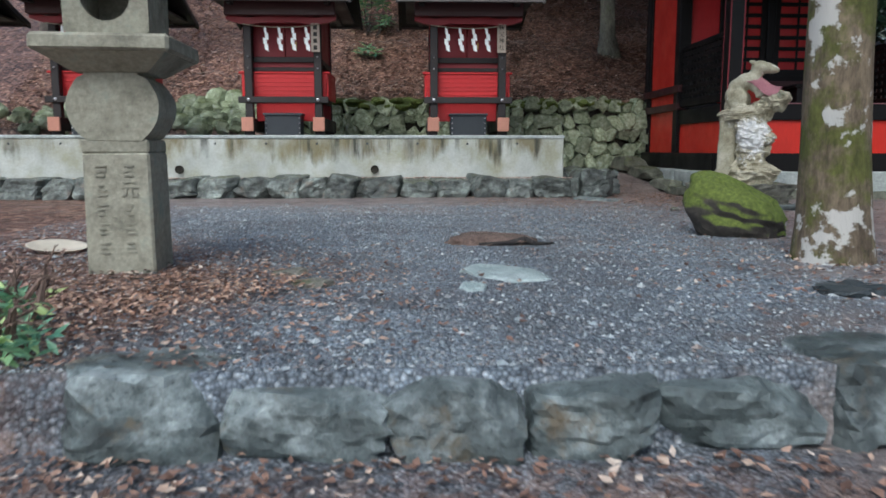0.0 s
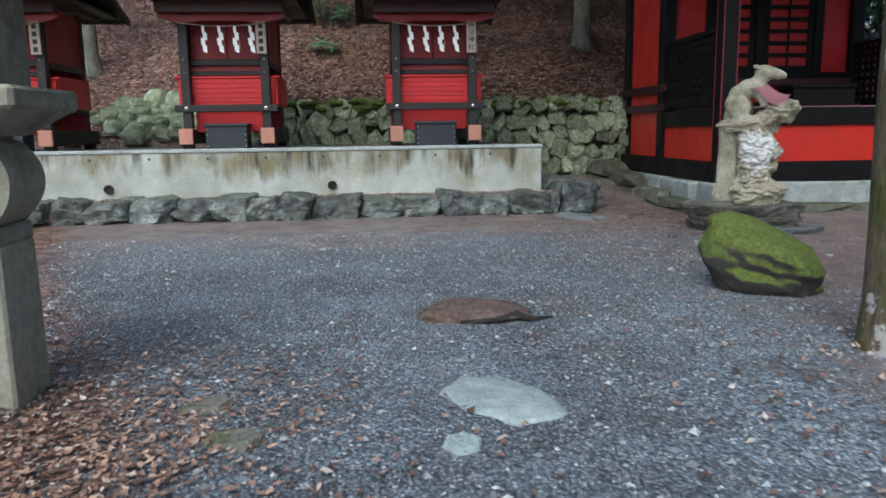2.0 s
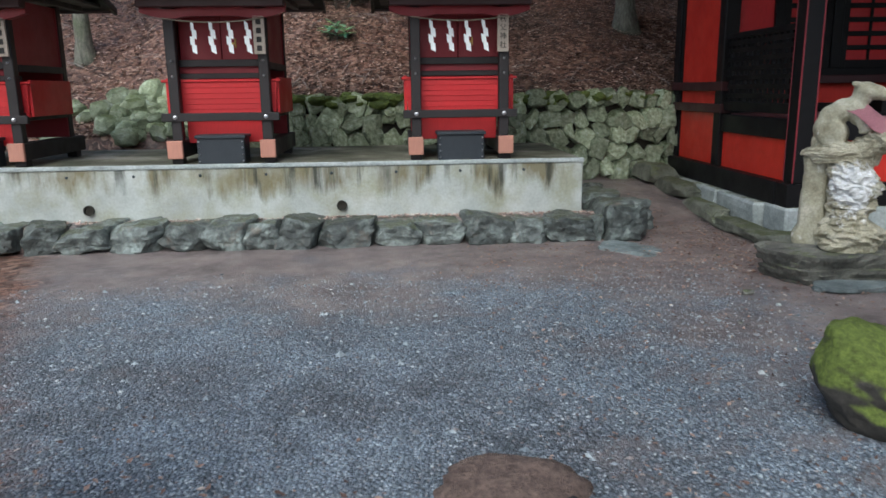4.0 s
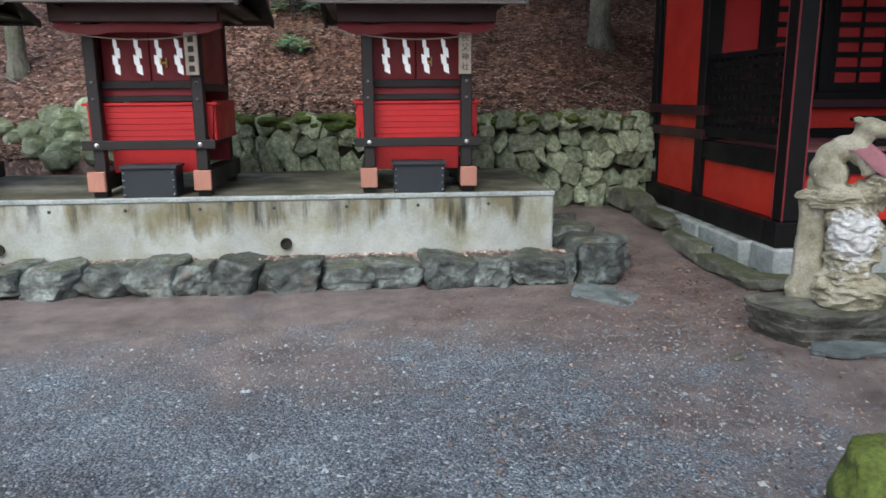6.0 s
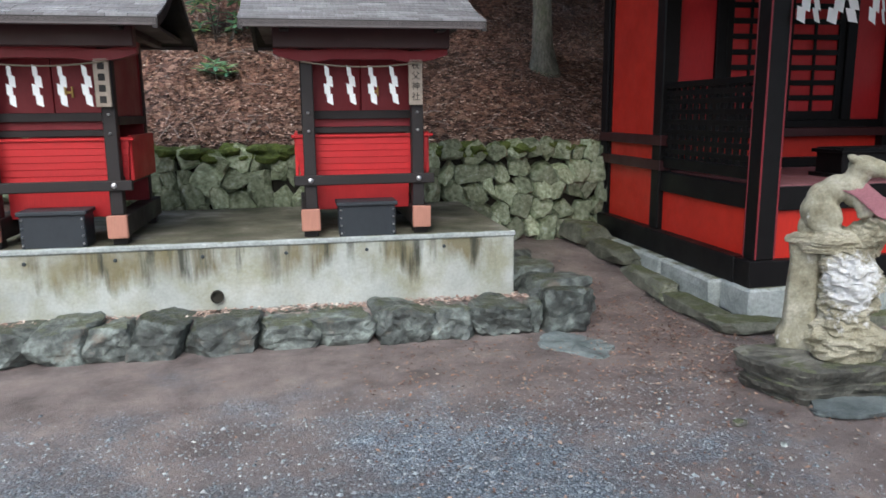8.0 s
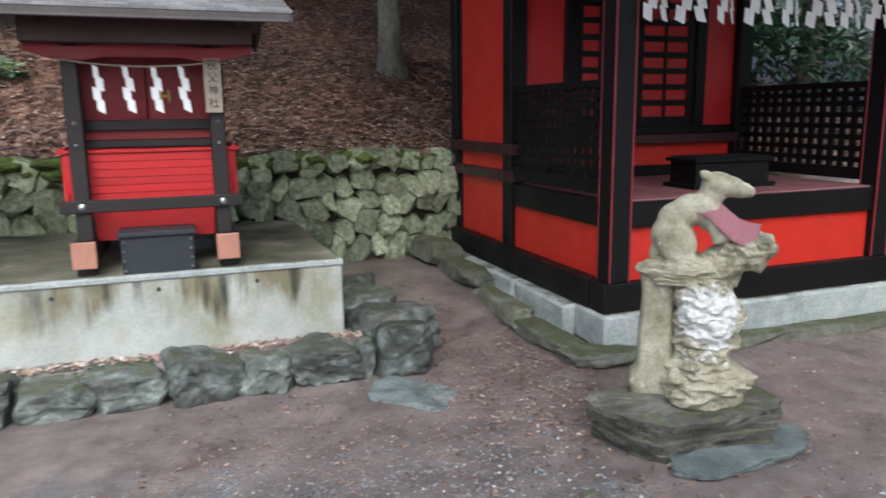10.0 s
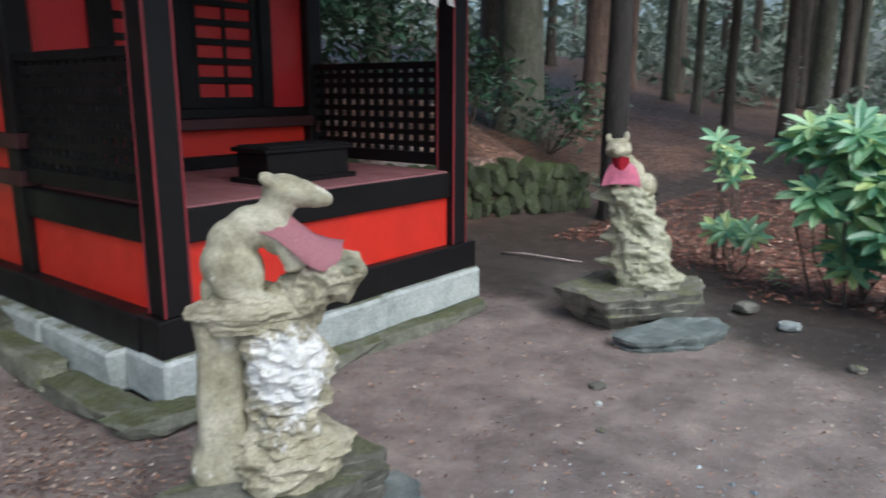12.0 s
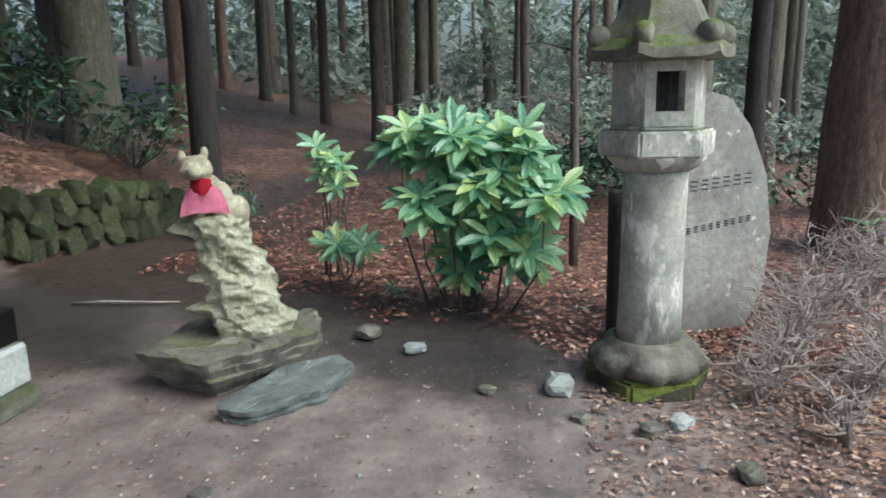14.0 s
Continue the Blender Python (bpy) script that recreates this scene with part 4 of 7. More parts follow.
def large_shrine():
    s = thing("large_shrine", "vermilion and black wooden shrine hall with open porch and lattice rails", "shrine hall")
    X0, X1, YF, YM, YB = 3.42, 5.78, 7.72, 9.2, 10.4
    # sills on the foundation
    part("front_sill", box(X0 - 0.07, X1 + 0.13, YF - 0.09, YF + 0.10, 0.285, 0.48, 0.008), BLACK, s)
    part("side_sill", box(X0 - 0.08, X0 + 0.10, YF + 0.10, YB + 0.06, 0.285, 0.482, 0.008), BLACK, s)
    part("side_sill", box(X1 - 0.10, X1 + 0.08, YF + 0.10, YB + 0.06, 0.285, 0.482, 0.008), BLACK, s)
    part("rear_sill", box(X0 + 0.1, X1 - 0.1, YB - 0.1, YB + 0.06, 0.285, 0.48, 0.008), BLACK, s)
    # posts, with a maroon arris on their faces
    for x in (X0 + 0.05, X1 - 0.05):
        for y in (YF, YM, YB - 0.02):
            p = part("post", box(x - 0.075, x + 0.075, y - 0.075, y + 0.075, 0.48, 3.0, 0.01), BLACK, s, "black lacquered square post")
            if y == YF:
                part("post_edge", box(x - 0.079, x - 0.066, y - 0.079, y - 0.066, 0.485, 3.0, 0.003), MAROON, p)
                part("post_edge", box(x + 0.066, x + 0.079, y - 0.079, y - 0.066, 0.485, 3.0, 0.003), MAROON, p)
                part("post_edge", box(x - 0.079, x - 0.066, y + 0.066, y + 0.079, 0.485, 3.0, 0.003), MAROON, p)
    # red panels below the porch floor
    part("front_panel", box(X0 + 0.125, X1 - 0.125, YF - 0.015, YF + 0.015, 0.475, 0.84, 0.003), RED_BRIGHT, s)
    for x in (X0 + 0.04, X1 - 0.04):
        part("side_panel", box(x - 0.015, x + 0.015, YF + 0.075, YM - 0.075, 0.475, 0.84, 0.003), RED_BRIGHT, s)
    # floor edge beams and floor boards
    part("floor_beam", box(X0 + 0.125, X1 - 0.125, YF - 0.05, YF + 0.05, 0.83, 1.0, 0.006), BLACK, s)
    for x in (X0 + 0.04, X1 - 0.04):
        part("floor_beam", box(x - 0.045, x + 0.045, YF + 0.075, YM - 0.075, 0.83, 1.0, 0.006), BLACK, s)
        part("rail_foot", box(x - 0.04, x + 0.04, YF + 0.075, YM - 0.075, 1.04, 1.13, 0.006), BLACK, s)
    fl = part("porch_floor", box(X0 + 0.085, X1 - 0.085, YF + 0.05, YM, 0.90, 0.985, 0.004), BLACK, s)
    for k in range(12):
        w = (X1 - X0 - 0.18) / 12
        x = X0 + 0.09 + k * w
        part("floor_board", box(x + 0.0015, x + w - 0.0015, YF - 0.02, YM - 0.02, 0.985, 1.012, 0.003), PINK, fl)
    # porch side rails: a lattice of thin bars
    for x in (X0 + 0.04, X1 - 0.04):
        r = part("side_rail", box(x - 0.035, x + 0.035, YF + 0.06, YM - 0.06, 1.725, 1.775, 0.006), BLACK, s, "black lattice rail")
        for z in (1.185, 1.27, 1.355, 1.44, 1.525, 1.61, 1.68):
            part("rail_bar", box(x - 0.016, x + 0.016, YF + 0.07, YM - 0.07, z - 0.021, z + 0.021, 0.002), BLACK, r)
        n = 13
        for k in range(n):
            y = YF + 0.14 + k * (YM - YF - 0.28) / (n - 1)
            part("rail_baluster", box(x - 0.014, x + 0.014, y - 0.023, y + 0.023, 1.10, 1.73, 0.002), BLACK, r)
    # hall front wall with its lattice doors
    part("wall_sill", box(X0 + 0.125, X1 - 0.125, YM - 0.09, YM + 0.05, 1.012, 1.10, 0.006), BLACK, s)
    part("wall_board", box(X0 + 0.125, X1 - 0.125, YM + 0.012, YM + 0.03, 1.09, 1.30, 0.003), RED_BRIGHT, s)
    part("wall_rail", box(X0 + 0.125, X1 - 0.125, YM - 0.11, YM + 0.06, 1.29, 1.37, 0.006), CHAR_RED, s)
    part("wall_rail", box(X0 + 0.125, X1 - 0.125, YM - 0.05, YM + 0.05, 1.37, 1.44, 0.006), BLACK, s)
    for x0, x1 in ((3.56, 3.93), (5.34, 5.66)):
        part("wall_panel", box(x0, x1, YM + 0.01, YM + 0.03, 1.44, 2.7, 0.003), RED, s)
    for x in (3.97, 4.57, 5.28):
        part("door_post", box(x - 0.05, x + 0.05, YM - 0.03, YM + 0.05, 1.44, 2.7, 0.005), BLACK, s)
    for x0, x1 in ((4.02, 4.52), (4.62, 5.23)):
        d = part("lattice_door", box(x0, x1, YM + 0.02, YM + 0.035, 1.44, 2.7, 0.003), RED, s, "red door with black lattice")
        part("door_stile", box(x0, x0 + 0.07, YM - 0.005, YM + 0.02, 1.44, 2.7, 0.003), BLACK, d)
        part("door_stile", box(x1 - 0.07, x1, YM - 0.005, YM + 0.02, 1.44, 2.7, 0.003), BLACK, d)
        part("mullion", box((x0 + x1) / 2 - 0.012, (x0 + x1) / 2 + 0.012, YM + 0.001, YM + 0.02, 1.44, 2.7, 0.002), BLACK, d)
        part("bottom_bar", box(x0 + 0.07, x1 - 0.07, YM - 0.001, YM + 0.018, 1.44, 1.52, 0.002), BLACK, d)
        for k in range(8):
            z = 1.64 + k * 0.135
            part("lattice_bar", box(x0 + 0.07, x1 - 0.07, YM - 0.003, YM + 0.016, z - 0.024, z + 0.024, 0.002), BLACK, d)
    part("wall_head", box(X0 + 0.125, X1 - 0.125, YM - 0.06, YM + 0.06, 2.7, 3.0, 0.006), BLACK, s)
    # hall side walls
    for x, f in ((X0 + 0.03, -1), (X1 - 0.03, 1)):
        for z0, z1 in ((0.48, 1.02), (1.08, 1.24), (1.30, 2.75)):
            part("hall_side_panel", box(x - 0.012, x + 0.012, YM + 0.075, YB - 0.095, z0, z1, 0.003), RED_BRIGHT, s)
        xo = x + f * 0.02
        for z0, z1 in ((1.01, 1.10), (1.23, 1.32)):
            part("hall_side_rail", box(min(x, xo) - 0.045, max(x, xo) + 0.045, YM - 0.1, YB + 0.06, z0, z1, 0.006), CHAR_RED, s)
        part("trim_strip", box(x - 0.03, x + 0.03, YM + 0.075, YM + 0.13, 0.48, 2.9, 0.005), MAROON, s)
        part("trim_strip", box(x - 0.03, x + 0.03, YB - 0.14, YB - 0.095, 0.48, 2.9, 0.005), BLACK, s)
    part("rear_wall", box(X0 + 0.125, X1 - 0.125, YB - 0.04, YB - 0.01, 0.48, 3.0, 0.004), RED, s)
    # top beams, and an unseen roof added to keep sky light off the porch
    for y in (YF, YB - 0.02):
        part("top_beam", box(X0 - 0.25, X1 + 0.25, y - 0.07, y + 0.07, 3.0, 3.14, 0.01), BLACK, s)
    for x in (X0 + 0.05, X1 - 0.05):
        part("top_beam", box(x - 0.06, x + 0.06, YF + 0.07, YB - 0.09, 3.0, 3.14, 0.01), BLACK, s)
    part("front_beam", box(X0 + 0.125, X1 - 0.125, YF - 0.05, YF + 0.05, 2.45, 2.62, 0.008), BLACK, s)
    part("porch_ceiling", box(X0 - 0.1, X1 + 0.1, YF - 0.1, YB + 0.1, 3.165, 3.2, 0.004), CHAR, s)
    bm = bmesh.new()
    xs, ys = (X0 - 1.05, X1 + 1.05), (YF - 1.2, YB + 0.8)
    ym = (ys[0] + ys[1]) / 2
    prof = [(ys[0], 2.86), (ys[0] + 1.0, 3.26), (ym, 4.25), (ys[1] - 0.9, 3.26), (ys[1], 2.9)]
    a = [[bm.verts.new((x, y, z)) for y, z in prof] + [bm.verts.new((x, y, z - 0.09)) for y, z in prof[::-1]] for x in xs]
    for k in range(10):
        bm.faces.new((a[0][k], a[0][(k + 1) % 10], a[1][(k + 1) % 10], a[1][k]))
    for r in a:
        for k in range(4):
            bm.faces.new((r[k], r[k + 1], r[8 - k], r[9 - k]))
    bmesh.ops.recalc_face_normals(bm, faces=bm.faces)
    part("roof", bm, SHINGLE, s, "unseen grey shingled gable roof, added to shade the porch")
    part("roof_ridge", box(xs[0] - 0.05, xs[1] + 0.05, ym - 0.1, ym + 0.1, 4.2, 4.36, 0.02), EAVE, s)
    # rope and paper strips across the porch front
    pts = [(X0 + 0.1 + (X1 - X0 - 0.2) * k / 16, YF - 0.11, 2.36 - 0.05 * (1 - (k / 8 - 1) ** 2)) for k in range(17)]
    rp = part("rope", tube(pts, [0.022] * 17, 8), ROPE, s, "thick twisted straw rope", smooth=True)
    for k in range(8):
        x = 3.63 + k * 0.262
        ob = part("paper_strip", paper_fringe(0.25), PAPER, rp)
        ob.matrix_basis = pose(x, YF - 0.12, 2.36, 0, 0, (12, -18, 25, -10, 20, -25, 8, -15)[k])
    return s


large_shrine()


def offering_box():
    s = thing("offering_box", "black slatted wooden offering box on the porch floor", "offering box", 4.67, 8.17, 1.013)
    part("box_body", box(-0.33, 0.33, -0.15, 0.15, 0.0, 0.19, 0.006), BLACK, s)
    part("box_rim", box(-0.36, 0.36, -0.175, 0.175, 0.188, 0.215, 0.005), BLACK, s)
    for k in range(7):
        y = -0.14 + k * 0.0467
        part("slat", box(-0.33, 0.33, y - 0.008, y + 0.008, 0.214, 0.228, 0.002), BLACK, s)
    part("plinth_board", box(-0.37, 0.37, -0.18, 0.18, -0.001, 0.03, 0.004), BLACK, s)


offering_box()


def foundation():
    s = thing("foundation", "pale cement footing over weathered stone kerb under the shrine hall", "foundation", kind="structure")
    rr = random.Random(3)
    # pale blocks under the front sill
    x = 3.33
    for w in (0.62, 0.95, 1.02):
        bm = box(x, x + w - 0.006, 7.58, 7.95, 0.05, 0.288, 0.02)
        bmesh.ops.subdivide_edges(bm, edges=bm.edges[:], cuts=2, use_grid_fill=True)
        part("footing_block", rough_up(bm, 0.012, 4, x), FOUND, s)
        x += w
    part("footing_block", box(5.7, 6.0, 7.95, 10.4, 0.03, 0.285, 0.02), FOUND, s)
    for y0, y1 in ((7.96, 8.75), (8.78, 9.75), (9.78, 10.4)):
        bm = box(3.25, 3.55, y0, y1, 0.05, 0.285, 0.02)
        bmesh.ops.subdivide_edges(bm, edges=bm.edges[:], cuts=2, use_grid_fill=True)
        part("footing_block", rough_up(bm, 0.012, 4, y0), FOUND, s)
    # weathered kerb stones outside
    for k, (x, y, w, d, h, rz) in enumerate(((3.17, 8.05, 0.24, 0.8, 0.13, 2), (3.17, 8.8, 0.22, 0.8, 0.15, -2), (3.15, 9.5, 0.26, 0.66, 0.18, 3), (3.08, 10.1, 0.36, 0.56, 0.24, 8), (3.3, 7.53, 0.46, 0.24, 0.12, -6),
                                             (3.72, 7.52, 0.54, 0.18, 0.1, 0), (4.3, 7.52, 0.76, 0.18, 0.11, 1), (5.0, 7.52, 0.76, 0.18, 0.1, -1), (5.6, 7.53, 0.54, 0.18, 0.09, 1))):
        ob = part("kerb_stone", cleft(w * (1.25 if w > d else 1.0), d * (1.25 if d > w else 1.0), h, 40 + k, 1.42, 0.8), FOUND_LOW, s)
        ob.matrix_basis = pose(x, y, -0.02 + height(x, y), 0, 0, rz)


foundation()

# ---- retaining walls of rubble stone ----


def rubble_wall(name, label, x0, x1, material, seed=1):
    """Coursed rubble: stones set in staggered rows, each an object; a dark core behind them."""
    s = thing(name, label, "stone wall", kind="structure")
    r = random.Random(seed)
    shapes = []
    for k in range(14):
        bm = cleft(1, 1, 1, seed * 20 + k, 1.3, 0.8)
        me = bpy.data.meshes.new("wall_stone")
        for v in bm.verts:
            v.co.z -= 0.5
        bm.to_mesh(me)
        bm.free()
        me.materials.append(material)
        shapes.append(me)
    # dark core behind the stones
    core = bmesh.new()
    xs = np.linspace(x0 - 0.1, x1 + 0.1, 24)
    ring = [[core.verts.new((x, wall_line(x) + dy, zz)) for dy, zz in ((-0.05, height(x, wall_line(x) - 0.2) - 0.1), (-0.03, wall_top(x) - 0.07), (0.15, wall_top(x) - 0.05))] for x in xs]
    for a, c in zip(ring, ring[1:]):
        for k in (0, 1):
            core.faces.new((a[k], c[k], c[k + 1], a[k + 1]))
    part("wall_core", core, DARK_GAP, s)
    row = 0
    n = 0
    z = 0.0
    while True:
        hh = (0.24, 0.2, 0.24, 0.2, 0.18, 0.18)[row % 6]
        x = x0 - r.uniform(0, 0.15)
        placed = False
        while x < x1:
            w = r.uniform(0.13, 0.27)
            y = wall_line(x)
            base = height(x, y - 0.15)
            top = wall_top(x)
            zz = base + z
            if zz < top - 0.05:
                ob = new("wall_stone", shapes[r.randrange(14)])
                ob.parent = s
                hs = min(hh, top - zz + 0.06) * r.uniform(1.05, 1.45)
                ob.matrix_basis = pose(x + w / 2, y - 0.05 + 0.06 * z + r.uniform(-0.035, 0.03), zz + hh / 2 + r.uniform(-0.05, 0.05), r.uniform(-8, 8), r.uniform(-38, 38), r.choice((0, 180)) + r.uniform(-14, 14)) @ Matrix.Diagonal((w * 1.14, 0.3, hs, 1))
                placed = True
                n += 1
            x += w
        z += hh * 0.9
        row += 1
        if not placed or row > 8:
            break
    return s


rubble_wall("wall_north", "mossy rubble retaining wall at the foot of the bank", -1.9, 3.5, RUBBLE, seed=1)
rubble_wall("wall_north_east", "low mossy rubble retaining wall below the wood", 5.9, 10.4, RUBBLE_SHADED, seed=2)


def heap(name, label, x0, x1, y0, y1, zb, zt, n, seed):
    s = thing(name, label, "rock pile")
    r = random.Random(seed)
    for k in range(n):
        x, y = r.uniform(x0, x1), r.uniform(y0, y1)
        f = (y - y0) / (y1 - y0)
        w = r.uniform(0.14, 0.3)
        ob = part("pile_stone", rock(w, w * 0.9, w * r.uniform(0.6, 1), seed + k, 2, 0.5, 0.14), RUBBLE, s)
        ob.matrix_basis = pose(x, y, height(x, y) - 0.06 + r.uniform(-0.04, 0.04), r.uniform(-20, 20), r.uniform(-20, 20), r.uniform(0, 180))
    return s


heap("rock_pile", "heap of mossy yellowish boulders at the foot of the bank", -3.3, -1.6, 10.3, 11.4, 0.6, 1.6, 90, 60)
heap("rock_pile", "heap of mossy boulders behind the small shrines", -6.4, -3.0, 10.2, 11.1, 0.55, 1.35, 70, 160)

# moss along the wall's crest
bm = bmesh.new()
r = random.Random(8)
for k in range(330):
    x = -1.9 + 5.2 * r.random() ** 1.7
    w = r.uniform(0.05, 0.14)
    m = pose(x, wall_line(x) + r.uniform(-0.1, 0.22), wall_top(x) + r.uniform(-0.07, 0.02)) @ Matrix.Diagonal((w, w, w * 0.45, 1))
    bmesh.ops.create_icosphere(bm, subdivisions=2, radius=1.0, matrix=m)
rough_up(bm, 0.03, 14, 3)
tagged(part("moss_cushions", bm, MOSS), "green and yellowish moss cushions on the wall's crest", "moss", kind="stuff")

# ---- stone lantern beside the path ----


def slab_poly(pts, z0, z1, bev=0.006, grow=0.0):
    bm = bmesh.new()
    cx, cy = sum(p[0] for p in pts) / len(pts), sum(p[1] for p in pts) / len(pts)
    lo = [bm.verts.new((cx + (x - cx) * (1 - grow), cy + (y - cy) * (1 - grow), z0)) for x, y in pts]
    hi = [bm.verts.new((x, y, z1)) for x, y in pts]
    n = len(pts)
    for k in range(n):
        bm.faces.new((lo[k], lo[(k + 1) % n], hi[(k + 1) % n], hi[k]))
    bm.faces.new(lo[::-1]), bm.faces.new(hi)
    if bev:
        bmesh.ops.bevel(bm, geom=bm.edges[:], offset=bev, segments=2, affect="EDGES")
    return bm


def pillar_lantern():
    s = thing("stone_lantern", "weathered square stone lantern with carved inscription on a leaf bed", "stone lantern", -1.125, 3.12, 0.0, 3)
    part("shaft", rough_up(box(-0.137, 0.137, -0.13, 0.13, -0.02, 0.505, 0.01), 0.006, 5, 1), LANTERN, s, "square tapering granite shaft")
    part("shaft_collar", rough_up(box(-0.135, 0.135, -0.128, 0.128, 0.503, 0.56, 0.008), 0.006, 5, 3), LANTERN, s)
    # waisted upper shaft with bulging cheeks, cut from one slab
    bm = bmesh.new()
    prof = []
    for k in range(25):
        z = 0.555 + 0.285 * k / 24
        u = (z - 0.69) / 0.135
        w = 0.106 + 0.078 * max(0.0, math.cos(u * math.pi / 2)) ** 0.75
        if z > 0.815:
            w = 0.106
        prof.append((w, z))
    rows = [[bm.verts.new((sx * w, sy * 0.13, z)) for sx, sy in ((-1, -1), (1, -1), (1, 1), (-1, 1))] for w, z in prof]
    for a, b in zip(rows, rows[1:]):
        for k in range(4):
            bm.faces.new((a[k], a[(k + 1) % 4], b[(k + 1) % 4], b[k]))
    bm.faces.new(rows[0][::-1]), bm.faces.new(rows[-1])
    part("waist", rough_up(bm, 0.005, 6, 2), LANTERN, s, "bulging waist of the shaft")
    part("platform_taper", slab_poly([(-0.25, -0.24), (0.25, -0.24), (0.25, 0.24), (-0.25, 0.24)], 0.825, 0.90, 0.004, 0.42), LANTERN, s)
    part("platform", rough_up(box(-0.265, 0.265, -0.255, 0.255, 0.897, 0.965, 0.012), 0.005, 6, 5), LANTERN, s, "wide flat lichened platform slab")
    # fire box with a round opening, built of four thick sides
    fb = part("fire_box", box(-0.165, 0.165, 0.09, 0.15, 0.965, 1.27, 0.008), LANTERN, s, "fire box with a round opening")
    for x in (-0.135, 0.135):
        part("fire_box_side", box(x - 0.03, x + 0.03, -0.11, 0.09, 0.965, 1.27, 0.008), LANTERN, fb)
    bm = bmesh.new()
    ring, outer = [], []
    for k in range(32):
        a = 2 * math.pi * (k + 0.5) / 32
        c, sn = math.cos(a), math.sin(a)
        m = max(abs(c) / 0.165, abs(sn) / 0.1525)
        outer.append((c / m, sn / m))
        ring.append((0.095 * c, 0.095 * sn))
    f0 = [[bm.verts.new((x, y, 1.1175 + z)) for x, z in pts] for y in (-0.15, -0.11) for pts in (outer, ring)]
    for k in range(32):
        j = (k + 1) % 32
        bm.faces.new((f0[0][k], f0[0][j], f0[1][j], f0[1][k]))
        bm.faces.new((f0[3][k], f0[3][j], f0[2][j], f0[2][k]))
        bm.faces.new((f0[1][k], f0[1][j], f0[3][j], f0[3][k]))
        bm.faces.new((f0[2][k], f0[2][j], f0[0][j], f0[0][k]))
    bmesh.ops.recalc_face_normals(bm, faces=bm.faces)
    part("fire_box_front", bm, LANTERN, fb)
    part("cap_stone", slab_poly([(-0.36, -0.34), (0.36, -0.34), (0.36, 0.34), (-0.36, 0.34)], 1.27, 1.35, 0.01, 0.2), LANTERN, s)
    part("cap_top", box(-0.34, 0.34, -0.32, 0.32, 1.348, 1.55, 0.01, None, 0.23), LANTERN, s)
    part("jewel", lathe([(0.07, 1.545), (0.1, 1.59), (0.105, 1.64), (0.06, 1.71), (0.01, 1.76)], 16), LANTERN, s, smooth=True)
    # worn carved characters, too worn to read: bars coloured as shade in grooves
    r = random.Random(4)
    for col in (-0.06, 0.05):
        for k in range(5):
            z = 0.45 - k * 0.08
            if col > 0 and k == 1:
                strokes([("元", col, z - 0.02, 0.075)], s, -0.1335, SHADE_STROKE)
                continue
            for q in range(3):
                part("carved_stroke", box(col - 0.025 + r.uniform(0, 0.008), col + 0.022 - r.uniform(0, 0.02), -0.1345, -0.129, z - q * 0.02 - 0.004, z - q * 0.02 + 0.003, 0), SHADE_STROKE, s)


pillar_lantern()


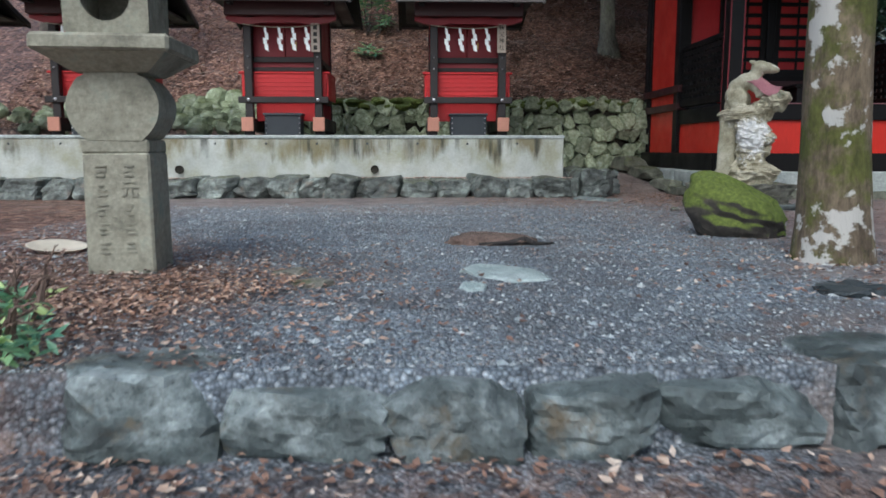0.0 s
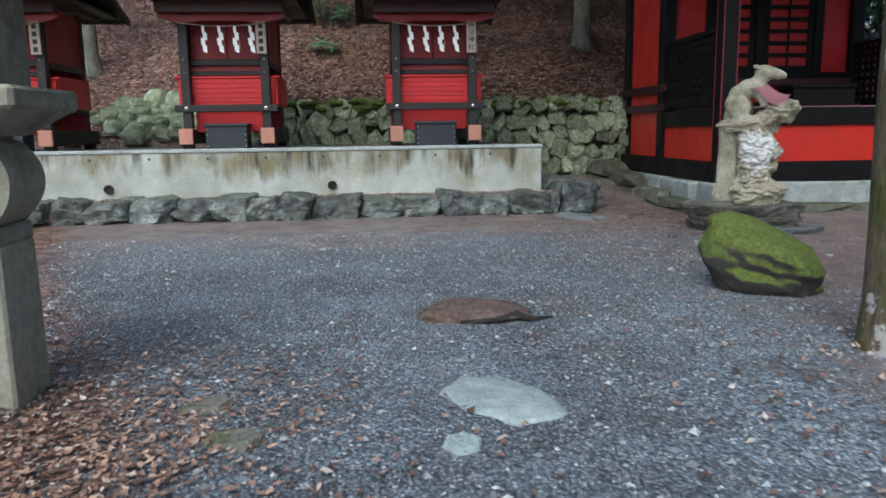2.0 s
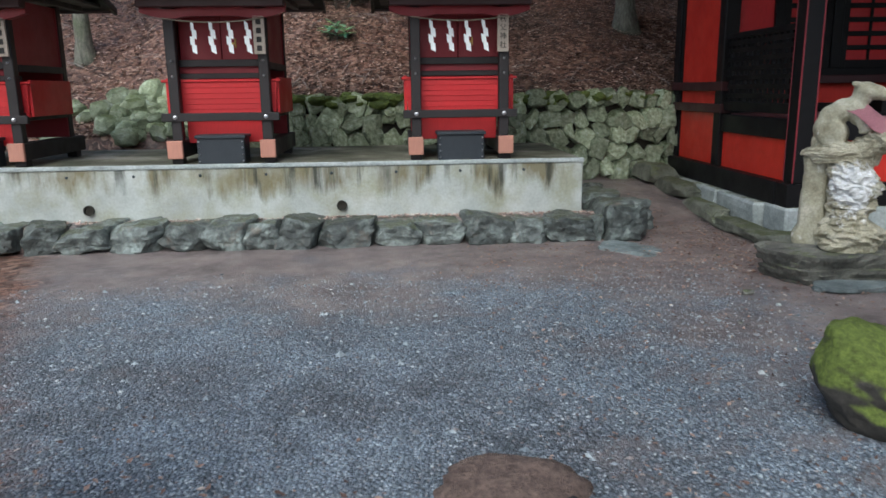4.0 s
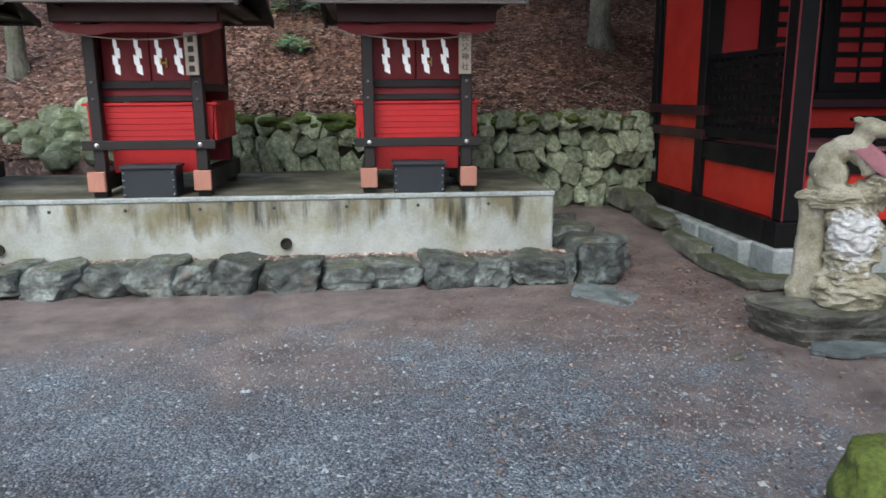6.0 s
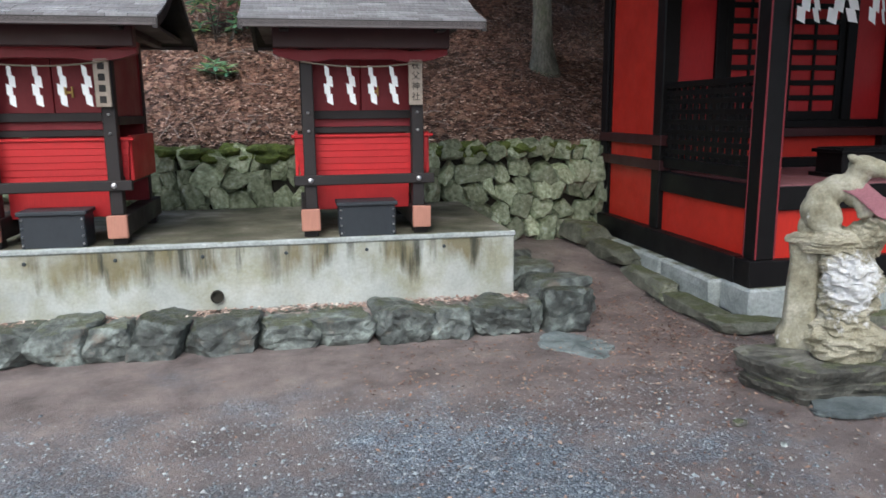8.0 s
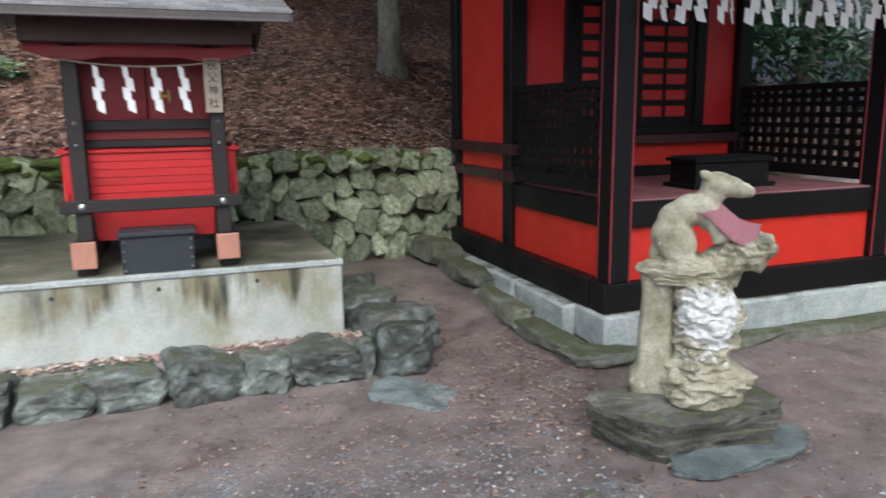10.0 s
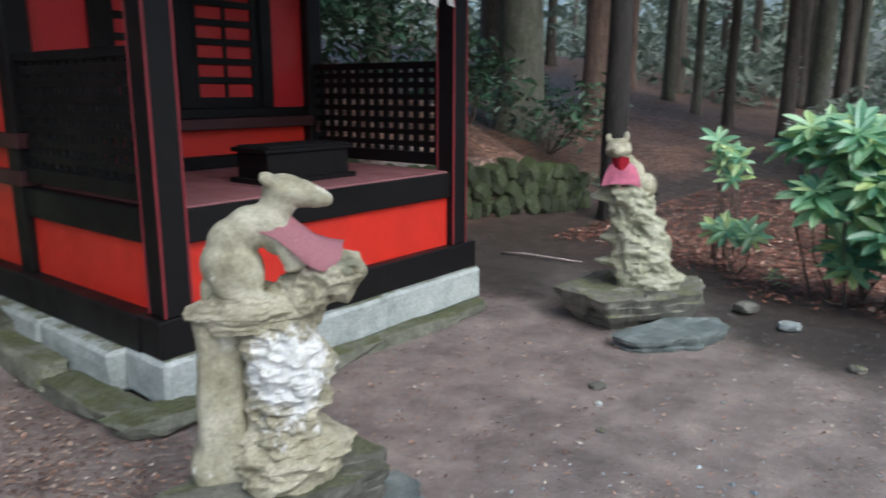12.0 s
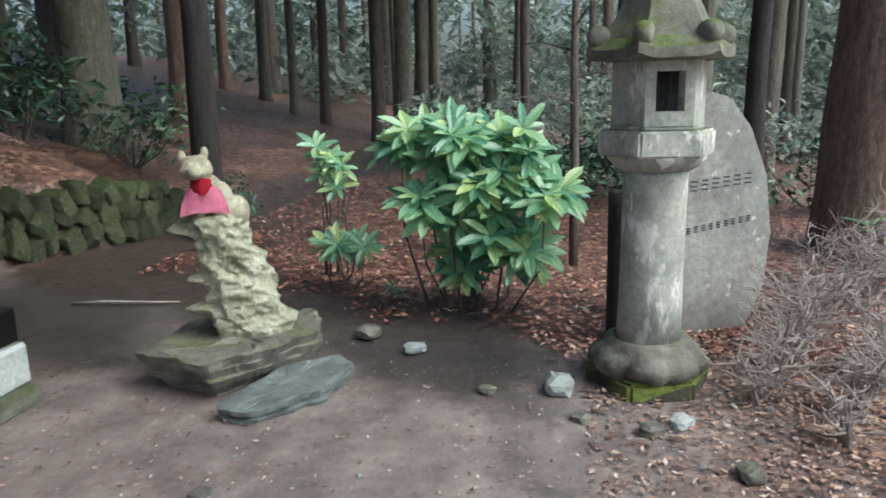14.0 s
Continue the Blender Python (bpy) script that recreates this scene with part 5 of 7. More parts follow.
def round_lantern():
    s = thing("stone_lantern", "tall grey stone lantern with round shaft and mossy roof", "stone lantern", 6.40, 4.25, 0.0, 38)
    bm = slab_poly([(0.34 * math.cos(math.pi / 3 * k), 0.34 * math.sin(math.pi / 3 * k)) for k in range(6)], -0.03, 0.10, 0.02)
    part("foot", rough_up(bm, 0.02, 5, 3), MOSS_ROCK, s, "mossy broken foot stone")
    bm = lathe([(0.27, 0.08), (0.315, 0.12), (0.315, 0.17), (0.27, 0.21), (0.23, 0.235), (0.22, 0.255), (0.19, 0.26)], 64)
    for v in bm.verts:
        petal = 1 - 0.1 * (1 - abs(math.cos(4 * math.atan2(v.co.y, v.co.x)))) ** 2 * (1 if v.co.z < 0.22 else 0)
        v.co.x, v.co.y = v.co.x * petal, v.co.y * petal
    part("lotus_base", rough_up(bm, 0.02, 7, 2), SLAB, s, "rounded worn petal base", smooth=True)
    part("shaft", rough_up(lathe([(0.17, 0.24), (0.165, 0.5), (0.161, 0.8), (0.161, 1.12), (0.167, 1.165)], 40), 0.004, 6, 4), LANTERN_GREY, s, "plain round granite shaft", smooth=True)
    bm = lathe([(0.175, 1.155), (0.21, 1.18), (0.25, 1.225), (0.25, 1.235)], 24)
    for k, v in enumerate(bm.verts):
        v.co.z += 0.012 * math.cos(math.atan2(v.co.y, v.co.x) * 8) if 1.17 < v.co.z < 1.23 else 0
    part("petal_ring", bm, LANTERN_GREY, s, smooth=True)
    hexa = lambda rad: [(rad * math.cos(math.pi / 3 * k), rad * math.sin(math.pi / 3 * k)) for k in range(6)]
    part("platform", rough_up(slab_poly(hexa(0.30), 1.23, 1.36, 0.012), 0.005, 6, 7), LANTERN_GREY, s, "six-sided platform stone")
    part("platform_step", slab_poly(hexa(0.24), 1.358, 1.385, 0.008), LANTERN_GREY, s)
    # fire box: six walls, a window through the ones that face the path
    fb = None
    rad, th, z0, z1 = 0.235, 0.06, 1.383, 1.69
    for k in range(6):
        a0, a1 = math.pi / 3 * k, math.pi / 3 * (k + 1)
        p0, p1 = Vector((rad * math.cos(a0), rad * math.sin(a0), 0)), Vector((rad * math.cos(a1), rad * math.sin(a1), 0))
        q0, q1 = p0 * (1 - th / rad), p1 * (1 - th / rad)
        bm = bmesh.new()

        def wall(t0, t1, za, zb):
            v = [bm.verts.new(p.lerp(q, t) + Vector((0, 0, z))) for z in (za, zb) for p, q, t in ((p0, p1, t0), (p0, p1, t1), (q0, q1, t1), (q0, q1, t0))]
            for f in ((0, 1, 5, 4), (1, 2, 6, 5), (2, 3, 7, 6), (3, 0, 4, 7), (0, 3, 2, 1), (4, 5, 6, 7)):
                bm.faces.new([v[i] for i in f])
        if k == 2:
            wall(0, 0.2, z0, z1), wall(0.8, 1, z0, z1), wall(0.2, 0.8, z0, z0 + 0.07), wall(0.2, 0.8, z1 - 0.05, z1)
        else:
            wall(0, 1, z0, z1)
        w = part("fire_box_wall", bm, LANTERN_GREY, s)
    # roof: six curved fields with curled corners
    bm = bmesh.new()
    prof = [(0.12, 2.13), (0.175, 2.0), (0.23, 1.89), (0.285, 1.80), (0.365, 1.745), (0.37, 1.70), (0.24, 1.69)]
    rows = []
    for rr2, z in prof:
        row = []
        for k in range(36):
            a = 2 * math.pi * k / 36
            seg = (a % (math.pi / 3)) - math.pi / 6
            hexr = rr2 * math.cos(math.pi / 6) / math.cos(seg)
            corner = (abs(seg) / (math.pi / 6)) ** 6
            lift = 0.03 * corner * (rr2 / 0.4) ** 3 if z > 1.695 else 0
            row.append(bm.verts.new((hexr * math.cos(a), hexr * math.sin(a), z + lift)))
        rows.append(row)
    for a, b in zip(rows, rows[1:]):
        for k in range(36):
            bm.faces.new((a[k], a[(k + 1) % 36], b[(k + 1) % 36], b[k]))
    bm.faces.new(rows[0]), bm.faces.new(rows[-1][::-1])
    bmesh.ops.recalc_face_normals(bm, faces=bm.faces)
    roof = part("roof", rough_up(bm, 0.006, 6, 9), ROOF_STONE, s, "mossy six-sided stone roof with curled corners")
    for k in range(6):
        a = math.pi / 3 * k
        c = lathe([(0.02, -0.04), (0.052, -0.036), (0.06, 0), (0.052, 0.036), (0.02, 0.04)], 16)
        bmesh.ops.transform(c, matrix=pose(0.305 * math.cos(a), 0.305 * math.sin(a), 1.81, 90, 0, math.degrees(a)), verts=c.verts)
        part("corner_curl", c, ROOF_STONE, roof, "round lichened corner scroll", smooth=True)
    part("jewel", lathe([(0.09, 2.12), (0.13, 2.16), (0.13, 2.22), (0.08, 2.3), (0.01, 2.37)], 16), LANTERN_GREY, s, smooth=True)


round_lantern()


def monument():
    s = thing("stone_monument", "tall upright slate monument with carved lines and pale lichen", "monument", 7.35, 3.72, -0.05, -72)
    edge = [(-0.5, 0.0), (-0.46, 0.5), (-0.44, 1.0), (-0.34, 1.42), (-0.18, 1.58), (-0.02, 1.55), (0.14, 1.36), (0.27, 1.05), (0.31, 0.7), (0.3, 0.35), (0.2, 0.1), (0.12, 0.0)]
    bm = bmesh.new()
    a = [bm.verts.new((x, -0.08, z)) for x, z in edge]
    b = [bm.verts.new((x * 0.95, 0.1, z * 0.99)) for x, z in edge]
    n = len(edge)
    for k in range(n):
        bm.faces.new((a[k], a[(k + 1) % n], b[(k + 1) % n], b[k]))
    bm.faces.new(a[::-1]), bm.faces.new(b)
    bmesh.ops.bevel(bm, geom=bm.edges[:], offset=0.015, segments=2, affect="EDGES")
    bmesh.ops.triangulate(bm, faces=bm.faces[:])
    bmesh.ops.recalc_face_normals(bm, faces=bm.faces)
    part("slab", bm, MONUMENT, s)
    r = random.Random(6)
    # carved lines as raised dark bars, their colour standing in for groove shade
    for row, z in enumerate((1.0, 0.72)):
        for k in range(7 if row == 0 else 10):
            x = -0.3 + k * (0.072 if row == 0 else 0.05)
            h = 0.04 if row == 0 else 0.022
            for q in range(3):
                part("carved_stroke", box(x - h * 0.6, x + h * 0.5, -0.0835, -0.079, z + k * 0.008 + (q - 1) * h * 0.7 - 0.004, z + k * 0.008 + (q - 1) * h * 0.7 + 0.004, 0), IRON, s)


monument()

# ---- animal statues on eroded rocks ----


def strata_slab(name, label, x, y, z, corners, h, seed, material, rz=0, under=0.1, layers=7, tilt=(0, 0)):
    """A split slab of bedded rock: an angular outline, each bed stepping in or out, with a nearly level top."""
    n = 110
    pts = [Vector((px, py)) for px, py in corners]
    seg = [(a, b, (b - a).length) for a, b in zip(pts, pts[1:] + pts[:1])]
    total = sum(q[2] for q in seg)
    ring0 = []
    for k in range(n):
        d = total * k / n
        for a, b, l in seg:
            if d <= l:
                ring0.append(a.lerp(b, d / l))
                break
            d -= l
    for _ in range(3):
        ring0 = [(ring0[k - 1] + ring0[k] * 2 + ring0[(k + 1) % n]) / 4 for k in range(n)]
    c = sum(ring0, Vector((0, 0))) / n
    levels = []
    for k in range(layers):
        levels += [(k / layers, k), ((k + 0.86) / layers, k)]
    bm = bmesh.new()
    rows = []
    for f, bed in levels:
        row = []
        for p in ring0:
            q = Vector((p.x * 5, p.y * 5, bed * 2.7 + seed))
            step = 0.05 * noise.noise(q * 0.6) + 0.03 * noise.noise(q * 1.7) + 0.012 * noise.noise(Vector((p.x * 30, p.y * 30, f * 9)))
            inset = under * (1 - f) ** 1.4 + step
            e = p + (c - p).normalized() * inset
            row.append(bm.verts.new((e.x, e.y, h * f * (1 + 0.1 * noise.noise(Vector((p.x * 3, p.y * 3, seed)))))))
        rows.append(row)
    for g in (0.94, 0.8, 0.55, 0.28):
        row = []
        for p in ring0:
            e = c + (p - c) * g
            row.append(bm.verts.new((e.x, e.y, h * (1.0 + 0.09 * noise.noise(Vector((e.x * 4, e.y * 4, seed))) + 0.05 * math.floor(2.0 * noise.noise(Vector((e.x * 3, e.y * 5, seed + 4))) + 0.5)))))
        rows.append(row)
    for a, b in zip(rows, rows[1:]):
        for k in range(n):
            bm.faces.new((a[k], a[(k + 1) % n], b[(k + 1) % n], b[k]))
    bm.faces.new(rows[0][::-1])
    bm.faces.new(rows[-1])
    ob = part(name, bm, material)
    ob.matrix_basis = pose(x, y, z, tilt[0], tilt[1], rz)
    return tagged(ob, label, "stone slab")


def eroded_column(h, middle, width, depth, seed, spurs=(), rough=0.22, beds=1.6, flat=0.0):
    """A weathered rock that stands upright: an uneven skin of hollows and ribs round a middle line, with spurs (angle, z, reach, spread)."""
    n, m = 84, int(h / 0.0085)
    bm = bmesh.new()
    off = Vector((seed * 3.3, seed * 7.1, seed * 1.9))
    rows = []
    for j in range(m + 1):
        z = h * j / m
        cx, cy = middle(z)
        row = []
        for k in range(n):
            a = 2 * math.pi * k / n
            c, sn = math.cos(a), math.sin(a)
            p = Vector((c * 0.13, sn * 0.13, z * beds))
            big = noise.noise(p * 9 + off)
            rib = 1 - 2 * abs(noise.noise(p * 16 + off))
            pit = min(0.0, noise.noise(p * 22 - off) + 0.12)
            fine = noise.noise(p * 55 + off)
            g = 1 + rough * (0.9 * big + 0.55 * rib + 1.3 * pit + 0.22 * fine)
            for a0, z0, reach, wide in spurs:
                da = (a - math.radians(a0) + math.pi) % (2 * math.pi) - math.pi
                g += reach * math.exp(-(da / 0.42) ** 2 - ((z - z0) / wide) ** 2)
            q = (abs(c) ** (2 + flat) + abs(sn) ** (2 + flat)) ** (-1 / (2 + flat))
            end = 1 - 0.25 * max(0.0, (z - h + 0.03) / 0.03)
            row.append(bm.verts.new((cx + c * q * g * end * width(z), cy + sn * q * g * end * depth(z), z + 0.012 * noise.noise(p * 14 - off))))
        rows.append(row)
    for a, b in zip(rows, rows[1:]):
        for k in range(n):
            bm.faces.new((a[k], a[(k + 1) % n], b[(k + 1) % n], b[k]))
    bm.faces.new(rows[0][::-1])
    bm.faces.new(rows[-1])
    return bm


def wave(z, *knots):
    """Eases between (height, value) knots."""
    for (z0, v0), (z1, v1) in zip(knots, knots[1:]):
        if z <= z1:
            return v0 + (v1 - v0) * ease(z0, z1, z)
    return knots[-1][1]


def slab_rock(name, label, x, y, z, w, d, h, rz, seed, material, layers=3, tilt=0):
    """A flat slab that splits in layers."""
    bm = bmesh.new()
    r = random.Random(seed)
    n = 40
    rows = []
    levels = []
    for k in range(layers):
        levels += [(k + 0.02) / layers, (k + 0.55) / layers, (k + 0.9) / layers]
    levels.append(1.0)
    for i, f in enumerate(levels):
        ring = []
        for k in range(n):
            a = 2 * math.pi * k / n
            c, sn = math.cos(a), math.sin(a)
            m = (abs(c) ** 3 + abs(sn) ** 3) ** (1 / 3)
            rad = 1.0 / m * (1 + 0.24 * noise.noise(Vector((c * 1.4, sn * 1.4, seed))) + 0.09 * noise.noise(Vector((c * 4, sn * 4, f * 4 + seed))))
            rad *= (0.86 + 0.14 * math.sin(min(1.0, f * 1.1) * math.pi * 0.75)) * (1 + r.uniform(-0.012, 0.012) + (0.02 if i % 3 == 1 else -0.012))
            ring.append(bm.verts.new((rad * c * w / 2, rad * sn * d / 2, h * f * (1 + 0.3 * noise.noise(Vector((c * 1.2, sn * 1.2, seed + 3)))) + 0.02 * noise.noise(Vector((c * 2.4, sn * 2.4, f * 3 + seed))))))
        rows.append(ring)
    for a, b in zip(rows, rows[1:]):
        for k in range(n):
            bm.faces.new((a[k], a[(k + 1) % n], b[(k + 1) % n], b[k]))
    bm.faces.new(rows[0][::-1])
    c = bm.verts.new((0, 0, h * 1.02))
    for k in range(n):
        bm.faces.new((rows[-1][k], rows[-1][(k + 1) % n], c))
    ob = part(name, bm, material)
    ob.matrix_basis = pose(x, y, z, 0, tilt, rz)
    return tagged(ob, label, "stone slab")


def pedestal_one():
    """Tall eroded rock: a smooth upright slab behind, a broken column before it, and a ledge that juts out above."""
    top = thing("rock_pedestal", "eroded ochre rock pedestal with a white lichen crust", "pedestal", 3.07, 6.5, 0.2, -38)
    part("upright_slab", eroded_column(0.64, lambda z: (-0.12 - 0.01 * math.sin(z * 6), 0.05), lambda z: wave(z, (0, 0.11), (0.08, 0.125), (0.17, 0.085), (0.5, 0.08), (0.64, 0.1)), lambda z: 0.11, 4, (), 0.035, 1, 2.5), STATUE, top, "smooth worn upright slab", smooth=True)
    part("broken_column", eroded_column(0.64, lambda z: (wave(z, (0, 0.1), (0.2, 0.085), (0.4, 0.1), (0.64, 0.07)), -0.01), lambda z: wave(z, (0, 0.15), (0.1, 0.185), (0.17, 0.165), (0.23, 0.115), (0.31, 0.14), (0.42, 0.15), (0.55, 0.125), (0.64, 0.11)), lambda z: wave(z, (0, 0.13), (0.1, 0.16), (0.24, 0.12), (0.45, 0.135), (0.64, 0.12)), 12, ((0, 0.14, 0.3, 0.03), (-20, 0.3, 0.2, 0.025), (10, 0.43, 0.2, 0.025), (-120, 0.04, 0.35, 0.04), (-60, 0.38, 0.15, 0.03)), 0.24, 1.7), ERODED_CRUST, top, "broken rock with white crust")
    # the layered top: a plate, and a ledge that climbs out of it
    bm = eroded_column(0.12, lambda z: (-0.01, 0), lambda z: wave(z, (0, 0.16), (0.05, 0.2), (0.12, 0.17)), lambda z: 0.13, 21, ((180, 0.06, 0.12, 0.03), (0, 0.05, 0.1, 0.03)), 0.13, 3)
    bmesh.ops.transform(bm, matrix=pose(0, 0, 0.58), verts=bm.verts)
    ledge = eroded_column(0.36, lambda z: (0.012 * math.sin(z * 20), 0), lambda z: wave(z, (0, 0.07), (0.12, 0.085), (0.26, 0.08), (0.36, 0.045)), lambda z: wave(z, (0, 0.09), (0.2, 0.11), (0.36, 0.07)), 33, ((0, 0.12, 0.25, 0.03), (0, 0.24, 0.3, 0.03), (180, 0.3, 0.2, 0.03)), 0.26, 1.6)
    bmesh.ops.transform(ledge, matrix=pose(0.05, 0, 0.63, 0, 64), verts=ledge.verts)
    part("ledge", join(bm, ledge), ERODED, top, "jutting layered ledge")


def statue_side():
    """Crouching animal in profile, facing its own +x: arched back, forelegs on a higher ledge, long muzzle."""
    it = [(-0.065, 0, 0.775, 0.1, 0.085, 0.1), (-0.05, -0.065, 0.765, 0.09, 0.042, 0.095, -20), (-0.05, 0.065, 0.765, 0.09, 0.042, 0.095, -20), (-0.095, 0, 0.81, 0.075, 0.075, 0.095, 20),
          (-0.06, 0, 0.87, 0.09, 0.075, 0.085, -48), (-0.01, 0, 0.915, 0.098, 0.075, 0.075, -35), (0.05, 0, 0.93, 0.082, 0.072, 0.076), (0.085, 0, 0.9, 0.06, 0.066, 0.08),
          (0.08, 0, 0.97, 0.06, 0.056, 0.07, 14), (0.095, 0, 1.0, 0.062, 0.056, 0.055),
          (0.115, 0, 1.04, 0.075, 0.064, 0.06, 6), (0.165, 0, 1.03, 0.07, 0.05, 0.05, 8), (0.215, 0, 1.016, 0.052, 0.04, 0.038, 6), (0.25, 0, 1.008, 0.028, 0.03, 0.027),
          (0.11, -0.05, 0.85, 0.034, 0.03, 0.08, -20), (0.11, 0.05, 0.85, 0.034, 0.03, 0.08, -20), (0.15, -0.05, 0.8, 0.055, 0.028, 0.026, -25), (0.15, 0.05, 0.8, 0.055, 0.028, 0.026, -25),
          (0.0, -0.08, 0.695, 0.1, 0.03, 0.027, 10), (0.0, 0.08, 0.695, 0.1, 0.03, 0.027, 10),
          (0.066, -0.048, 1.08, 0.036, 0.014, 0.02, 20), (0.066, 0.048, 1.08, 0.036, 0.014, 0.02, 20), (-0.14, 0, 0.72, 0.035, 0.035, 0.07, 12)]
    ob = part("animal_statue", blobs(it), STATUE)
    fuse(ob, 0.0075, 2, 0.004, 0.04)
    return tagged(ob, "pale worn stone statue of a crouching animal on rock", "statue", group="pair of animal statues")


def bib(name, label, rows, material, drop=0.02):
    """A cloth that hangs round a neck: rows of (x, half width, z) with a soft wave."""
    bm = bmesh.new()
    grid = []
    for i, (x, w, z) in enumerate(rows):
        grid.append([bm.verts.new((x - 0.035 * (k / 4 - 1) ** 2 + 0.004 * math.sin(k * 2.1 + i), w * (k / 4 - 1), z - drop * (k / 4 - 1) ** 2 + 0.004 * math.sin(k * 1.7 + i * 1.3))) for k in range(9)])
    for a, b in zip(grid, grid[1:]):
        for k in range(8):
            bm.faces.new((a[k], a[k + 1], b[k + 1], b[k]))
    bmesh.ops.solidify(bm, geom=bm.faces[:], thickness=0.006)
    ob = part(name, bm, material, smooth=True)
    return tagged(ob, label, "bib")


strata_slab("base_slab", "layered grey-brown base slab under a statue's rock", 3.07, 6.45, -0.02, [(-0.47, 0.18), (-0.38, -0.1), (-0.3, -0.24), (0.36, -0.25), (0.44, -0.12), (0.4, 0.2), (0.0, 0.26)], 0.235, 3, SLAB, -4, 0.09)
strata_slab("step_slab", "flat blue-grey slate lying before the base slab", 3.22, 6.2, -0.03, [(-0.44, -0.02), (-0.3, -0.13), (0.2, -0.12), (0.4, 0.0), (0.42, 0.14), (-0.35, 0.16)], 0.07, 6, SLAB_BLUE, 4, 0.03, 3)
pedestal_one()
AT1 = pose(3.07, 6.5, 0.2, 0, 0, -38)
st = statue_side()
st.matrix_basis = AT1
b1 = bib("bib", "faded dusty-pink cloth bib round a statue's neck", [(0.06, 0.07, 1.0), (0.11, 0.085, 0.975), (0.165, 0.1, 0.93), (0.215, 0.112, 0.89), (0.265, 0.108, 0.868), (0.31, 0.085, 0.862)], BIB_PALE, 0.085)
b1.matrix_basis = AT1


def pedestal_two():
    """Leaning knobbly rock, pale and full of hollows, drawn over to its own -y, with spurs down one flank."""
    top = thing("rock_pedestal", "knobbly pale green-ochre rock pedestal under a statue", "pedestal")
    top.matrix_basis = AT2
    spurs = ((-95, 0.17, 0.75, 0.028), (-85, 0.345, 0.7, 0.035), (-100, 0.62, 0.65, 0.03), (90, 0.46, 0.4, 0.03), (80, 0.09, 0.3, 0.04), (-20, 0.26, 0.3, 0.035), (25, 0.5, 0.3, 0.035), (-40, 0.44, 0.3, 0.03))
    part("eroded_rock", eroded_column(0.7, lambda z: (0.0, wave(z, (0, 0.01), (0.3, -0.04), (0.55, -0.12), (0.7, -0.165))), lambda z: 0.115, lambda z: wave(z, (0, 0.18), (0.15, 0.18), (0.35, 0.16), (0.48, 0.135), (0.6, 0.145), (0.7, 0.15)), 31, spurs, 0.3, 0.95), ERODED_PALE, top)
    part("rear_buttress", eroded_column(0.4, lambda z: (-0.03, 0.12 - 0.12 * z), lambda z: 0.085, lambda z: wave(z, (0, 0.07), (0.4, 0.045)), 35, (), 0.12, 1), STATUE, top, "smoother pale flank of the rock", smooth=True)


def statue_front():
    """Sitting animal that looks along its own +x, head upright and square, ears pricked."""
    it = [(-0.05, -0.08, 0.72, 0.1, 0.1, 0.075), (-0.04, -0.03, 0.70, 0.09, 0.07, 0.09), (-0.01, -0.13, 0.79, 0.08, 0.085, 0.09), (0.01, -0.17, 0.84, 0.06, 0.07, 0.08), (0.02, -0.2, 0.89, 0.05, 0.055, 0.05),
          (0.03, -0.225, 0.955, 0.06, 0.085, 0.068), (0.04, -0.225, 0.94, 0.055, 0.09, 0.05), (0.09, -0.23, 0.935, 0.045, 0.042, 0.034), (0.015, -0.293, 1.02, 0.016, 0.022, 0.034), (0.015, -0.175, 1.035, 0.016, 0.022, 0.034),
          (0.07, -0.13, 0.74, 0.032, 0.03, 0.07), (0.07, -0.22, 0.74, 0.032, 0.03, 0.07)]
    ob = part("animal_statue", blobs(it), STATUE)
    fuse(ob, 0.008, 2, 0.004, 0.04)
    return tagged(ob, "pale worn stone statue of a sitting animal wearing a bib", "statue", group="pair of animal statues")


AT2 = pose(6.3, 6.46, 0.24, 0, 0, 205)
strata_slab("base_slab", "broad grey-green base slab under a statue's rock", 6.26, 6.5, -0.02, [(-0.3, 0.48), (-0.46, 0.0), (-0.2, -0.24), (0.06, -0.46), (0.4, -0.32), (0.3, 0.2), (0.1, 0.42)], 0.275, 13, SLAB, 0, 0.16, 5, (0, -3))
strata_slab("step_slab", "flat blue-grey slate lying on the earth", 5.98, 6.1, -0.03, [(-0.36, 0.3), (-0.38, 0.08), (-0.1, -0.16), (0.28, -0.24), (0.42, -0.12), (0.2, 0.16)], 0.12, 15, SLAB_BLUE, 0, 0.05, 4)
pedestal_two()
st2 = statue_front()
st2.matrix_basis = AT2
b2 = bib("bib", "magenta-pink cloth bib round a statue's neck", [(0.055, 0.06, 0.895), (0.09, 0.09, 0.85), (0.115, 0.115, 0.79), (0.125, 0.13, 0.725)], BIB_HOT)
b2.matrix_basis = AT2 @ pose(0, -0.195, 0)
b3 = bib("neckerchief", "deep red cloth tied over a pink bib", [(0.062, 0.062, 0.905), (0.085, 0.06, 0.875), (0.105, 0.045, 0.845), (0.12, 0.015, 0.82)], BIB_RED)
b3.matrix_basis = AT2 @ pose(0.008, -0.2, 0.002)

